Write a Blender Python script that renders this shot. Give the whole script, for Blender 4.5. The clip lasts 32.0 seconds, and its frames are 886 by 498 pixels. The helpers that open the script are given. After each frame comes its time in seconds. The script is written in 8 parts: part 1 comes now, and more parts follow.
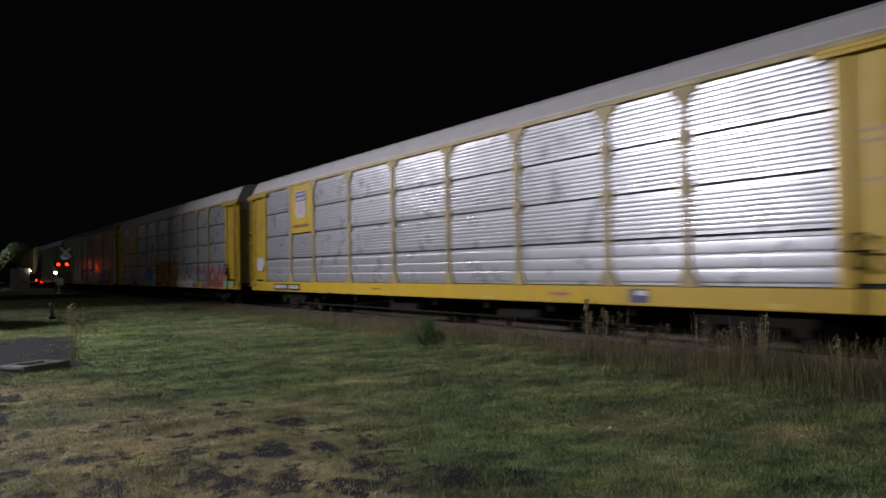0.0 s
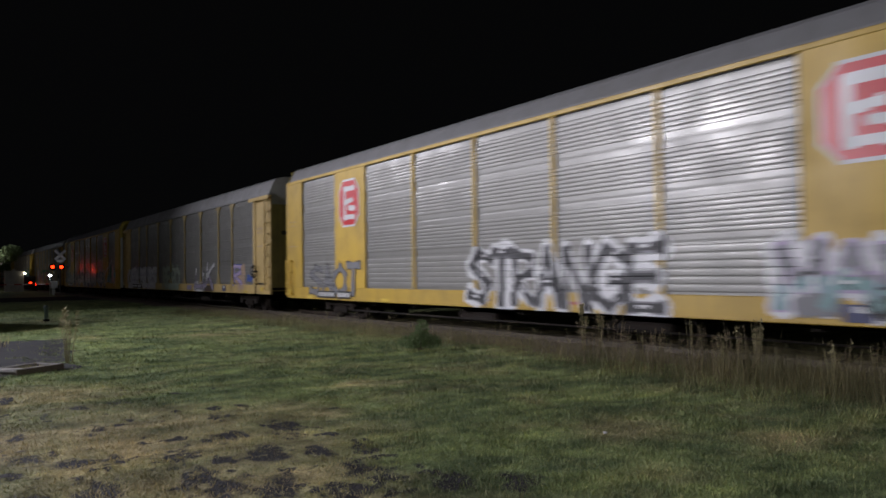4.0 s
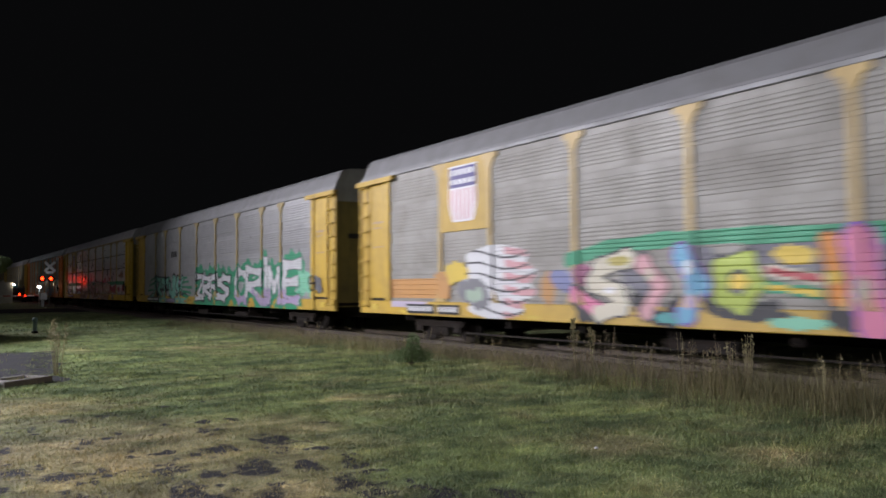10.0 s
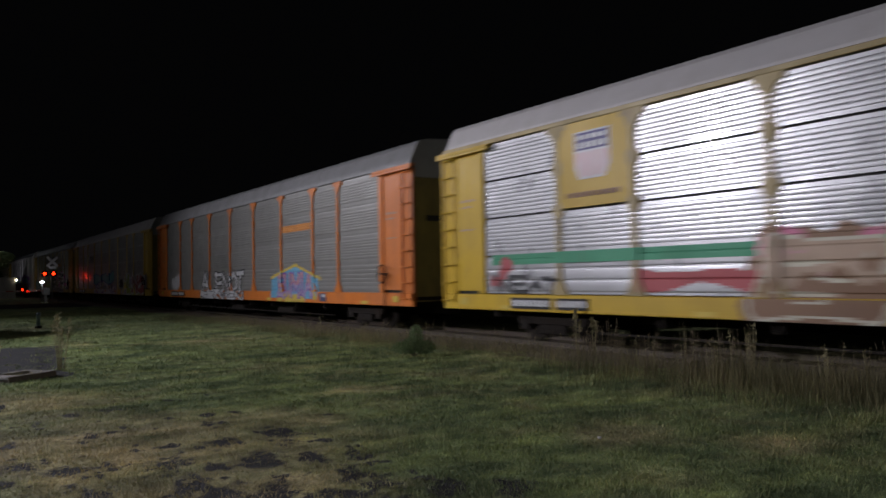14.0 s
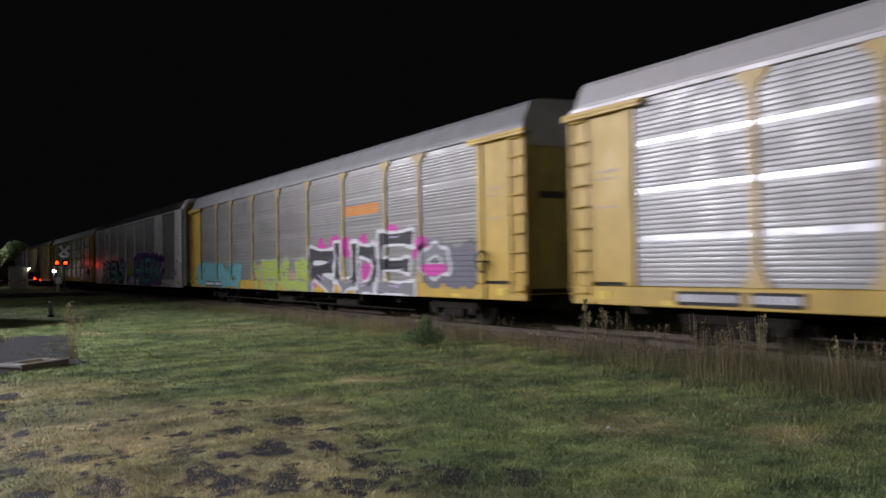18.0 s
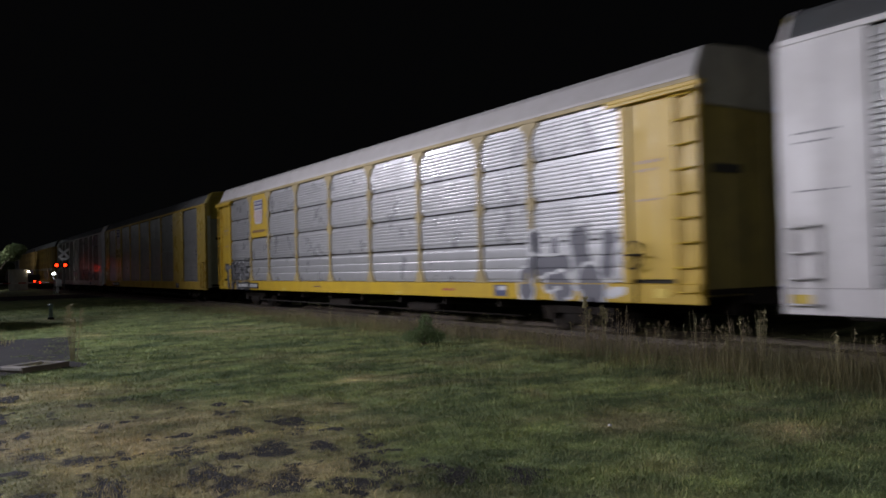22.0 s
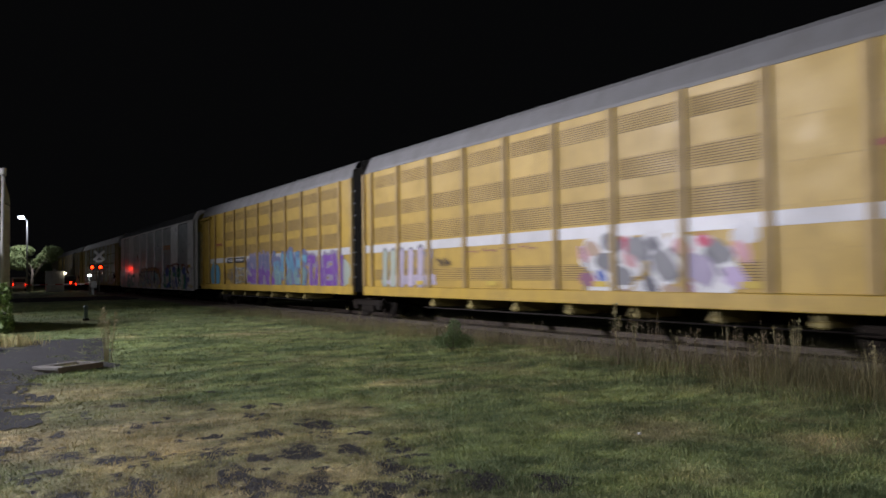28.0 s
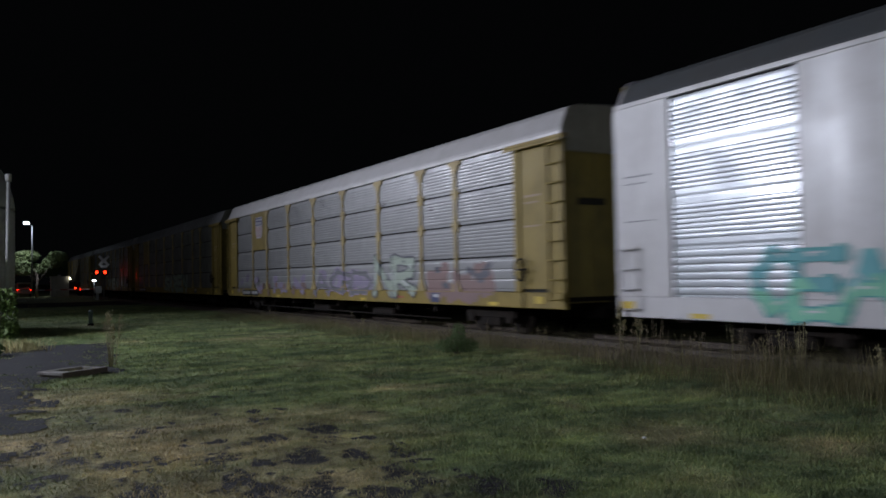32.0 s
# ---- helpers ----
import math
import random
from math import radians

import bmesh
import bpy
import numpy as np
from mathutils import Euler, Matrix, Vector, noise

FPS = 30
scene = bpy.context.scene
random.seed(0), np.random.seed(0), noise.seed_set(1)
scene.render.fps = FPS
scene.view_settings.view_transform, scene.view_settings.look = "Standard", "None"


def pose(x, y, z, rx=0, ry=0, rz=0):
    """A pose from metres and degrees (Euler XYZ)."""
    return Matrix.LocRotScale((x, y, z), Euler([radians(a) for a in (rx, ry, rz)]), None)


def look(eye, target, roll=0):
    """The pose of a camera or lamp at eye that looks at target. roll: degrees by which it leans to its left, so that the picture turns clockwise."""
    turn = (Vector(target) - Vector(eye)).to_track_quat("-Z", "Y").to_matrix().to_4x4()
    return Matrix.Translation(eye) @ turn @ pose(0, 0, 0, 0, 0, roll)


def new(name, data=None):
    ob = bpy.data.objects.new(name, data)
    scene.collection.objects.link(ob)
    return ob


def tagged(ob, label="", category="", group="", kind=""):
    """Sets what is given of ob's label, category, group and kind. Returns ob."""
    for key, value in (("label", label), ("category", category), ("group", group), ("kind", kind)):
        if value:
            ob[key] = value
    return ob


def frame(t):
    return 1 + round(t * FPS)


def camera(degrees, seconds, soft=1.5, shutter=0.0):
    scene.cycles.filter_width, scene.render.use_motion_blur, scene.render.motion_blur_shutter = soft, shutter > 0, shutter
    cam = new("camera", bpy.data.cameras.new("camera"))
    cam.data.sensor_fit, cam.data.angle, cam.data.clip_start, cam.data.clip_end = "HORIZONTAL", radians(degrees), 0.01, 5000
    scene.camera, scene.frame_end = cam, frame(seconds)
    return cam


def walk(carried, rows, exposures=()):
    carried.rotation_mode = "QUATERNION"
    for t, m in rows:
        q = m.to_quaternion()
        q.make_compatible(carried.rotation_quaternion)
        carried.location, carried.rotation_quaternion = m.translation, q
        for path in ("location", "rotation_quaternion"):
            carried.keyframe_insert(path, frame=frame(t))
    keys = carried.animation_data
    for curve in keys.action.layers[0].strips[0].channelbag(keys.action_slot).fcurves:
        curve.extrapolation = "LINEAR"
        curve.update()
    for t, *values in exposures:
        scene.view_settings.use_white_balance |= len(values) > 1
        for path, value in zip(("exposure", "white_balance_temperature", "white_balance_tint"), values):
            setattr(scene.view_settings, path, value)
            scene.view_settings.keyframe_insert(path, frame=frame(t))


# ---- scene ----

# ---------- camera: held by one standing onlooker, slowly panning ----------
EYE = (0.0, 0.0, 1.62)
cam = camera(58.85, 32.0, soft=1.6, shutter=0.5)
TURNS = (
    (0, 91.39, 1.05, -32.77), (0.5, 91.39, 1.30, -32.68), (1, 91.41, 1.42, -32.79), (1.5, 91.44, 1.23, -32.77),
    (2, 91.45, 1.37, -32.81), (2.5, 91.45, 1.24, -32.84), (3, 91.49, 1.10, -32.92), (3.5, 91.61, 0.77, -33.01),
    (5.5, 91.99, 1.16, -33.42), (6, 92.08, 0.99, -33.55), (6.5, 92.11, 1.11, -33.61), (7, 92.18, 1.11, -33.64),
    (7.5, 92.26, 1.03, -33.69), (8, 92.39, 0.77, -33.74), (8.5, 92.46, 0.85, -33.71), (9, 92.52, 0.82, -33.70),
    (9.5, 92.62, 0.74, -33.69), (10, 92.69, 0.49, -33.70), (10.5, 92.77, 0.35, -33.70), (11, 92.76, 0.54, -33.69),
    (11.5, 92.75, 0.87, -33.67), (12, 92.66, 0.97, -33.66), (12.5, 92.65, 1.01, -33.65), (13, 92.58, 0.83, -33.63),
    (13.5, 92.29, 0.92, -33.64), (14, 92.08, 0.99, -33.55), (14.5, 91.86, 0.95, -33.42), (16.5, 91.45, 1.36, -33.03),
    (17, 91.39, 1.36, -32.95), (17.5, 91.37, 0.89, -32.87), (18, 91.36, 0.85, -32.85), (18.5, 91.42, 0.87, -32.80),
    (19, 91.42, 0.85, -32.76), (19.5, 91.43, 0.86, -32.77), (20, 91.44, 1.21, -32.78), (20.5, 91.46, 1.45, -32.77),
    (21, 91.47, 1.35, -32.74), (21.5, 91.43, 1.28, -32.83), (22, 91.28, 1.38, -32.87), (22.5, 91.20, 1.46, -32.80),
    (23, 91.11, 1.51, -32.68), (23.5, 91.15, 1.47, -32.49), (24, 91.14, 1.11, -32.33), (24.5, 91.15, 0.99, -32.13),
    (25, 91.22, 1.16, -31.91), (25.5, 91.29, 1.00, -31.65), (27.5, 91.64, 0.84, -30.86), (28, 91.70, 0.88, -30.75),
    (28.5, 91.79, 0.84, -30.58), (29, 91.89, 0.91, -30.49), (29.5, 91.95, 0.94, -30.41), (30, 92.01, 0.94, -30.32),
    (30.5, 92.08, 0.94, -30.30), (31, 92.04, 1.11, -30.30), (31.5, 92.04, 1.07, -30.41), (32, 92.01, 1.04, -30.46))
EXPOSURES = ((0, -0.1), (1, -0.6), (2, -0.45), (3, -0.1), (5.5, 0.6), (6, 0.68), (7, 0.6), (8, 0.2), (9, 0.45), (10, 0.82), (11, 0.55), (12, 0.0), (13, 0.02),
             (14, -0.35), (16.5, 0.15), (17, 0.22), (18, 0.55), (19, 0.3), (20, 0.12), (21, -0.1), (22, 0.0), (23, -0.7), (24, -0.15), (25, -0.1), (27.5, 0.25),
             (28, 0.45), (29, 0.5), (30, 0.58), (31, -0.12), (32, -0.35))
# the white balance cools and greens a little as the white car fills the view
COOL = ((0, 6500, 10), (30, 6500, 10), (31, 6000, 6), (32, 6000, 6))


def balance(t):
    for (a, k0, g0), (b, k1, g1) in zip(COOL, COOL[1:]):
        if a <= t <= b:
            f = (t - a) / (b - a)
            return k0 + (k1 - k0) * f, g0 + (g1 - g0) * f


walk(cam, [(t, pose(*EYE, rx, ry, rz)) for t, rx, ry, rz in TURNS], exposures=[(t, stops, *balance(t)) for t, stops in EXPOSURES])

# ---------- night sky and the lamps of the street ----------
world = bpy.data.worlds.new("night_sky")
scene.world = world
world.use_nodes = True
wn = world.node_tree
wn.nodes["Background"].inputs[0].default_value = (0.4, 0.41, 0.45, 1)
wn.nodes["Background"].inputs[1].default_value = 0.0035


def point_lamp(name, at, watts, colour, radius):
    data = bpy.data.lights.new(name, "POINT")
    data.energy, data.color, data.shadow_soft_size = watts, colour, radius
    ob = new(name, data)
    ob.location = at
    return ob


def flood_lamp(name, at, target, watts, cone):
    data = bpy.data.lights.new(name, "SPOT")
    data.energy, data.color, data.shadow_soft_size, data.spot_size, data.spot_blend = watts, (0.91, 0.895, 1.0), 0.25, radians(cone), 1.0
    ob = new(name, data)
    ob.matrix_world = look(at, target)
    return ob


# a row of street lamps behind the onlooker, one far lamp in view, the crossing's red flashers
flood_lamp("street_light", (-6.5, 1.5, 6.5), (1.5, 6.0, 0.0), 1450, 140)
flood_lamp("street_light", (-11.2, 25.5, 8.3), (5.0, 9.5, 0.0), 17200, 150)
flood_lamp("street_light", (-6.7, 47.6, 11.8), (11.0, 21.0, 2.0), 7200, 96)
point_lamp("street_light", (-6.7, 47.9, 11.8), 500, (0.91, 0.895, 1.0), 0.25)
flood_lamp("street_light", (4.88, 109.75, 8.95), (5.2, 117.5, 2.0), 2000, 96)
point_lamp("street_light", (-11.2, 25.6, 8.3), 450, (0.91, 0.895, 1.0), 0.25)
point_lamp("street_light", (0.0, 107.0, 9.0), 25, (0.91, 0.895, 1.0), 0.2)
data = bpy.data.lights.new("signal_glow", "SPOT")
data.energy, data.color, data.shadow_soft_size, data.spot_size, data.spot_blend = 420, (1.0, 0.02, 0.005), 0.05, radians(4.5), 1.0
new("signal_glow", data).matrix_world = look((9.5, 79.7, 2.6), (11.2, 69.5, 2.1))

# unseen fill spot, added only to brighten the crossbuck boards
data = bpy.data.lights.new("lantern_light", "SPOT")
data.energy, data.color, data.shadow_soft_size, data.spot_size, data.spot_blend = 14, (0.9, 0.93, 1.0), 0.1, radians(60), 1.0
new("lantern_light", data).matrix_world = look((9.28, 78.6, 1.95), (9.9, 79.8, 3.5))


# ---------- materials ----------
def nodes_of(name):
    m = bpy.data.materials.new(name)
    m.use_nodes = True
    nt = m.node_tree
    return m, nt, nt.nodes["Principled BSDF"]


def add(nt, kind, **values):
    n = nt.nodes.new(kind)
    for key, v in values.items():
        if key in n.inputs:
            n.inputs[key].default_value = v
    return n


def ramp(nt, src, stops):
    r = nt.nodes.new("ShaderNodeValToRGB")
    while len(r.color_ramp.elements) < len(stops):
        r.color_ramp.elements.new(0.5)
    for e, (p, c) in zip(r.color_ramp.elements, stops):
        e.position, e.color = p, (*c, 1)
    nt.links.new(src, r.inputs[0])
    return r.outputs[0]


def mixed(nt, fac, a, b, mode="MIX"):
    n = nt.nodes.new("ShaderNodeMix")
    n.data_type, n.blend_type = "RGBA", mode
    for sock, v in ((n.inputs[0], fac), (n.inputs[6], a), (n.inputs[7], b)):
        if isinstance(v, (int, float)):
            sock.default_value = v
        elif isinstance(v, tuple):
            sock.default_value = (*v, 1)
        else:
            nt.links.new(v, sock)
    return n.outputs[2]


def dim(c, k):
    return tuple(v * k for v in c)


def surface(name, colour, rough=0.5, metal=0.0, grime=0.35, dirt=(0.07, 0.055, 0.04), scale=1.3, streak=6.0, bump=0.05, varied=0.08, dent=0.0, spec=0.5):
    """Weathered paint or metal: broad stains, thin vertical runs, fine grain."""
    m, nt, b = nodes_of(name)
    tc = nt.nodes.new("ShaderNodeTexCoord")
    oi = nt.nodes.new("ShaderNodeObjectInfo")
    far = nt.nodes.new("ShaderNodeMath")
    far.operation, far.inputs[1].default_value = "MULTIPLY", 40.0
    nt.links.new(oi.outputs["Random"], far.inputs[0])
    here = nt.nodes.new("ShaderNodeVectorMath")
    here.operation = "ADD"
    nt.links.new(tc.outputs["Object"], here.inputs[0])
    nt.links.new(far.outputs[0], here.inputs[1])
    place = here.outputs[0]
    mp = add(nt, "ShaderNodeMapping")
    mp.inputs["Scale"].default_value = (streak, streak, 0.35)
    nt.links.new(place, mp.inputs[0])
    n1 = add(nt, "ShaderNodeTexNoise", Scale=scale, Detail=5.0, Roughness=0.65)
    n2 = add(nt, "ShaderNodeTexNoise", Scale=1.0, Detail=4.0, Roughness=0.7)
    n3 = add(nt, "ShaderNodeTexNoise", Scale=45.0, Detail=3.0)
    nt.links.new(place, n1.inputs[0])
    nt.links.new(mp.outputs[0], n2.inputs[0])
    nt.links.new(place, n3.inputs[0])
    c = mixed(nt, oi.outputs["Random"], dim(colour, 1 - varied), dim(colour, 1 + varied))
    c = mixed(nt, ramp(nt, n3.outputs[0], ((0.3, (0, 0, 0)), (0.8, (1, 1, 1)))), c, mixed(nt, 0.25, c, dim(colour, 0.6)))
    f1 = ramp(nt, n1.outputs[0], ((0.42, (0, 0, 0)), (0.8, (grime,) * 3)))
    c = mixed(nt, f1, c, dirt)
    f2 = ramp(nt, n2.outputs[0], ((0.5, (0, 0, 0)), (0.85, (grime * 0.9,) * 3)))
    c = mixed(nt, f2, c, dirt)
    nt.links.new(c, b.inputs["Base Color"])
    b.inputs["Metallic"].default_value = metal
    rr = ramp(nt, n1.outputs[0], ((0.3, (rough - 0.06,) * 3), (0.75, (min(1, rough + 0.16),) * 3)))
    nt.links.new(rr, b.inputs["Roughness"])
    normal = None
    if dent:
        n4 = add(nt, "ShaderNodeTexNoise", Scale=1.7, Detail=1.0)
        nt.links.new(place, n4.inputs[0])
        bd = add(nt, "ShaderNodeBump", Strength=dent, Distance=0.06)
        nt.links.new(n4.outputs[0], bd.inputs["Height"])
        normal = bd.outputs[0]
    if bump:
        bp = add(nt, "ShaderNodeBump", Strength=bump, Distance=0.02)
        nt.links.new(n3.outputs[0], bp.inputs["Height"])
        if normal:
            nt.links.new(normal, bp.inputs["Normal"])
        normal = bp.outputs[0]
    if normal:
        nt.links.new(normal, b.inputs["Normal"])
    b.inputs["Specular IOR Level"].default_value = spec
    return m


MATS = {}


def mat(name, *args, **kw):
    if name not in MATS:
        MATS[name] = surface(name, *args, **kw)
    return MATS[name]


def glow(name, colour, strength):
    if name not in MATS:
        m, nt, b = nodes_of(name)
        b.inputs["Base Color"].default_value = (*colour, 1)
        b.inputs["Emission Color"].default_value = (*colour, 1)
        b.inputs["Emission Strength"].default_value = strength
        MATS[name] = m
    return MATS[name]


STEEL = mat("galvanised_sheet", (0.46, 0.46, 0.48), 0.28, 0.45, grime=0.3, dirt=(0.16, 0.15, 0.14), bump=0, dent=0.12)
STEEL_BLUE = mat("bluish_galvanised_sheet", (0.37, 0.385, 0.405), 0.31, 0.45, grime=0.35, dirt=(0.16, 0.16, 0.16), bump=0, dent=0.14)
STEEL_GREY = mat("plain_grey_sheet", (0.29, 0.29, 0.295), 0.31, 0.35, grime=0.4, dirt=(0.17, 0.165, 0.16), bump=0, dent=0.14)
STEEL_FADED = mat("faded_galvanised_sheet", (0.185, 0.182, 0.172), 0.36, 0.2, grime=0.5, dirt=(0.15, 0.147, 0.14), bump=0, dent=0.16)
STEEL_OLD = mat("dull_galvanised_sheet", (0.235, 0.23, 0.215), 0.36, 0.25, grime=0.5, dirt=(0.17, 0.165, 0.16), bump=0, dent=0.18)
STEEL_SATIN = mat("satin_galvanised_sheet", (0.36, 0.355, 0.36), 0.32, 0.33, grime=0.4, dirt=(0.2, 0.2, 0.19), bump=0, dent=0.16)
STEEL_MATT = mat("matt_galvanised_sheet", (0.28, 0.275, 0.27), 0.4, 0.25, grime=0.5, dirt=(0.17, 0.165, 0.16), bump=0, dent=0.2)
LAP = mat("smooth_bright_lap", (0.42, 0.42, 0.44), 0.36, 0.7, grime=0.8, dirt=(0.2, 0.19, 0.18), scale=3.5, bump=0, dent=0.3)
# sheet darkened for the rear cars: their dim light is in the colour
STEEL_DIMMED = mat("dimmed_galvanised_sheet", (0.15, 0.148, 0.14), 0.5, 0.15, grime=0.6, dirt=(0.06, 0.055, 0.05))
STEEL_DARK = mat("dirty_galvanised_sheet", (0.27, 0.26, 0.235), 0.55, 0.12, grime=0.5, dirt=(0.12, 0.105, 0.09))
YELLOW = mat("yellow_car_paint", (0.5, 0.325, 0.045), 0.46, 0.0, grime=0.35)
YELLOW_GLOSS = mat("glossy_yellow_car_paint", (0.475, 0.335, 0.07), 0.27, 0.0, grime=0.25, bump=0.01, dent=0.14, spec=0.4)
YELLOW_NEW = mat("bright_yellow_car_paint", (0.56, 0.365, 0.025), 0.4, 0.0, grime=0.2, spec=0.35)
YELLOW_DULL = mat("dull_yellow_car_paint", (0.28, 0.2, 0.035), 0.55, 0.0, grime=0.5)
YELLOW_PALE = mat("faded_yellow_car_paint", (0.52, 0.37, 0.14), 0.5, 0.0, grime=0.35)
POST_DULL = mat("dull_post_paint", (0.38, 0.29, 0.12), 0.5, 0.0, grime=0.45)
ORANGE = mat("orange_car_paint", (0.62, 0.17, 0.02), 0.42, 0.0, grime=0.25)
WHITE = mat("white_car_paint", (0.68, 0.655, 0.66), 0.42, 0.0, grime=0.25, dirt=(0.2, 0.18, 0.16), bump=0.02)
WHITE_GLOSS = mat("glossy_white_car_paint", (0.7, 0.68, 0.69), 0.3, 0.0, grime=0.35, dirt=(0.22, 0.18, 0.14), bump=0.01, dent=0.14)
ROOF_LIGHT = mat("pale_roof_sheet", (0.52, 0.50, 0.50), 0.5, 0.3, grime=0.3, dirt=(0.25, 0.23, 0.2))
ROOF_GREY = mat("grey_roof_sheet", (0.22, 0.22, 0.225), 0.55, 0.3, grime=0.4, dirt=(0.12, 0.11, 0.1))
ROOF_DARK = mat("dark_roof_sheet", (0.085, 0.09, 0.095), 0.55, 0.2, grime=0.4)
BLACK = mat("black_rubber", (0.015, 0.015, 0.016), 0.7, 0.0, grime=0.3, dirt=(0.05, 0.045, 0.04))
# iron taken down to near black: shade under the cars is in the colour
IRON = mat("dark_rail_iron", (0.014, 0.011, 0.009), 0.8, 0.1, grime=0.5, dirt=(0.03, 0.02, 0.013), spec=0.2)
# near-black colour that paints the shade inside seams and slots
RECESS_SHADE = mat("painted_recess_shade", (0.02, 0.02, 0.02), 0.8, 0.0)


def spray(name, colour):
    return mat("spray_" + name, dim(colour, 0.8), 0.5, 0.15, grime=0.22, dirt=(0.12, 0.11, 0.1), bump=0)


INK = dict(white=(0.72, 0.72, 0.74), black=(0.025, 0.025, 0.03), grey=(0.22, 0.22, 0.24), teal=(0.08, 0.36, 0.36), aqua=(0.16, 0.46, 0.5),
           green=(0.03, 0.30, 0.15), mint=(0.25, 0.62, 0.42), lime=(0.42, 0.52, 0.08), yellow=(0.75, 0.55, 0.08), orange=(0.72, 0.28, 0.05),
           red=(0.46, 0.08, 0.09), pink=(0.70, 0.22, 0.36), rose=(0.62, 0.34, 0.36), magenta=(0.6, 0.05, 0.36), purple=(0.22, 0.07, 0.42),
           lilac=(0.48, 0.38, 0.58), blue=(0.06, 0.12, 0.42), sky=(0.16, 0.42, 0.62), brown=(0.28, 0.15, 0.08), tan=(0.5, 0.36, 0.26), sage=(0.36, 0.46, 0.36),
           plum=(0.36, 0.12, 0.22), cream=(0.62, 0.58, 0.46), olive=(0.3, 0.28, 0.05), slate=(0.24, 0.4, 0.4), mauve=(0.6, 0.52, 0.66), umber=(0.07, 0.04, 0.025), celadon=(0.44, 0.5, 0.42), slate_grey=(0.13, 0.13, 0.16), pale_sky=(0.34, 0.56, 0.7), amber=(0.58, 0.3, 0.035), russet=(0.4, 0.2, 0.09),
           seafoam=(0.25, 0.56, 0.44), orchid=(0.44, 0.13, 0.26), crimson=(0.56, 0.07, 0.14), pale_aqua=(0.4, 0.68, 0.68), lavender=(0.36, 0.31, 0.44), eggplant=(0.1, 0.06, 0.11), deep_teal=(0.04, 0.17, 0.18), peach=(0.58, 0.3, 0.1), slate_blue=(0.2, 0.22, 0.4), dusty_rose=(0.3, 0.2, 0.19), citron=(0.46, 0.4, 0.1), rust=(0.3, 0.11, 0.07))


# ---------- mesh helpers ----------
def part(name, bm, material, parent, label="", at=None):
    """One mesh object under a thing or under a part."""
    if isinstance(bm, bmesh.types.BMesh):
        me = bpy.data.meshes.new(name)
        bm.to_mesh(me)
        bm.free()
        me.materials.append(material)
    else:
        me = bm
    ob = new(name, me)
    if parent is not None:
        ob.parent = parent
    if at is not None:
        ob.location = at
    if label:
        ob["label"] = label
    return ob


def mesh_from(name, verts, faces, material, smooth=False):
    me = bpy.data.meshes.new(name)
    me.from_pydata(verts, [], faces)
    me.materials.append(material)
    if smooth:
        me.polygons.foreach_set("use_smooth", [True] * len(me.polygons))
    me.update()
    return me


def box(bm, x0, x1, y0, y1, z0, z1, bevel=0.0):
    v = [bm.verts.new((x, y, z)) for x in (x0, x1) for y in (y0, y1) for z in (z0, z1)]
    fs = [bm.faces.new([v[i] for i in f]) for f in ((0, 1, 3, 2), (4, 6, 7, 5), (0, 4, 5, 1), (2, 3, 7, 6), (0, 2, 6, 4), (1, 5, 7, 3))]
    if bevel:
        es = list({e for f in fs for e in f.edges})
        bmesh.ops.bevel(bm, geom=es, offset=bevel, segments=1, affect="EDGES", profile=0.5)
    return bm


def boxes(*specs, bevel=0.0):
    bm = bmesh.new()
    for s in specs:
        box(bm, *s, bevel=bevel)
    return bm


def rod(bm, a, b, r0, r1=None, seg=8):
    a, b = Vector(a), Vector(b)
    r1 = r0 if r1 is None else r1
    q = (b - a).to_track_quat("Z", "Y")
    rings = []
    for p, r in ((a, r0), (b, r1)):
        rings.append([bm.verts.new(p + q @ Vector((math.cos(2 * math.pi * i / seg) * r, math.sin(2 * math.pi * i / seg) * r, 0))) for i in range(seg)])
    for i in range(seg):
        j = (i + 1) % seg
        f = bm.faces.new((rings[0][i], rings[0][j], rings[1][j], rings[1][i]))
        f.smooth = True
    bm.faces.new(rings[0][::-1])
    bm.faces.new(rings[1])
    return bm


def spun(bm, profile, centre, seg=16, axis="Z"):
    """A turned form: profile of (radius, height) about an upright axis, or about the x axis."""
    rings = []
    for r, h in profile:
        ring = []
        for i in range(seg):
            a = 2 * math.pi * i / seg
            p = (r * math.cos(a), r * math.sin(a), h)
            if axis == "X":
                p = (h, p[0], p[1])
            ring.append(bm.verts.new(Vector(centre) + Vector(p)))
        rings.append(ring)
    for k in range(len(rings) - 1):
        for i in range(seg):
            j = (i + 1) % seg
            f = bm.faces.new((rings[k][i], rings[k][j], rings[k + 1][j], rings[k + 1][i]))
            f.smooth = True
    bm.faces.new(rings[0][::-1])
    bm.faces.new(rings[-1])
    return bm


# ---------- covered car carriers ----------
TRACK_X = 12.68          # middle of the track
NEAR = 11.16             # plane of the train's near side
WIDE = 3.05
RAIL = 0.12              # top of rail
SPEED = 15.649
RIB = 0.02             # depth of the sheets' ribs
SHEET_CACHE = {}


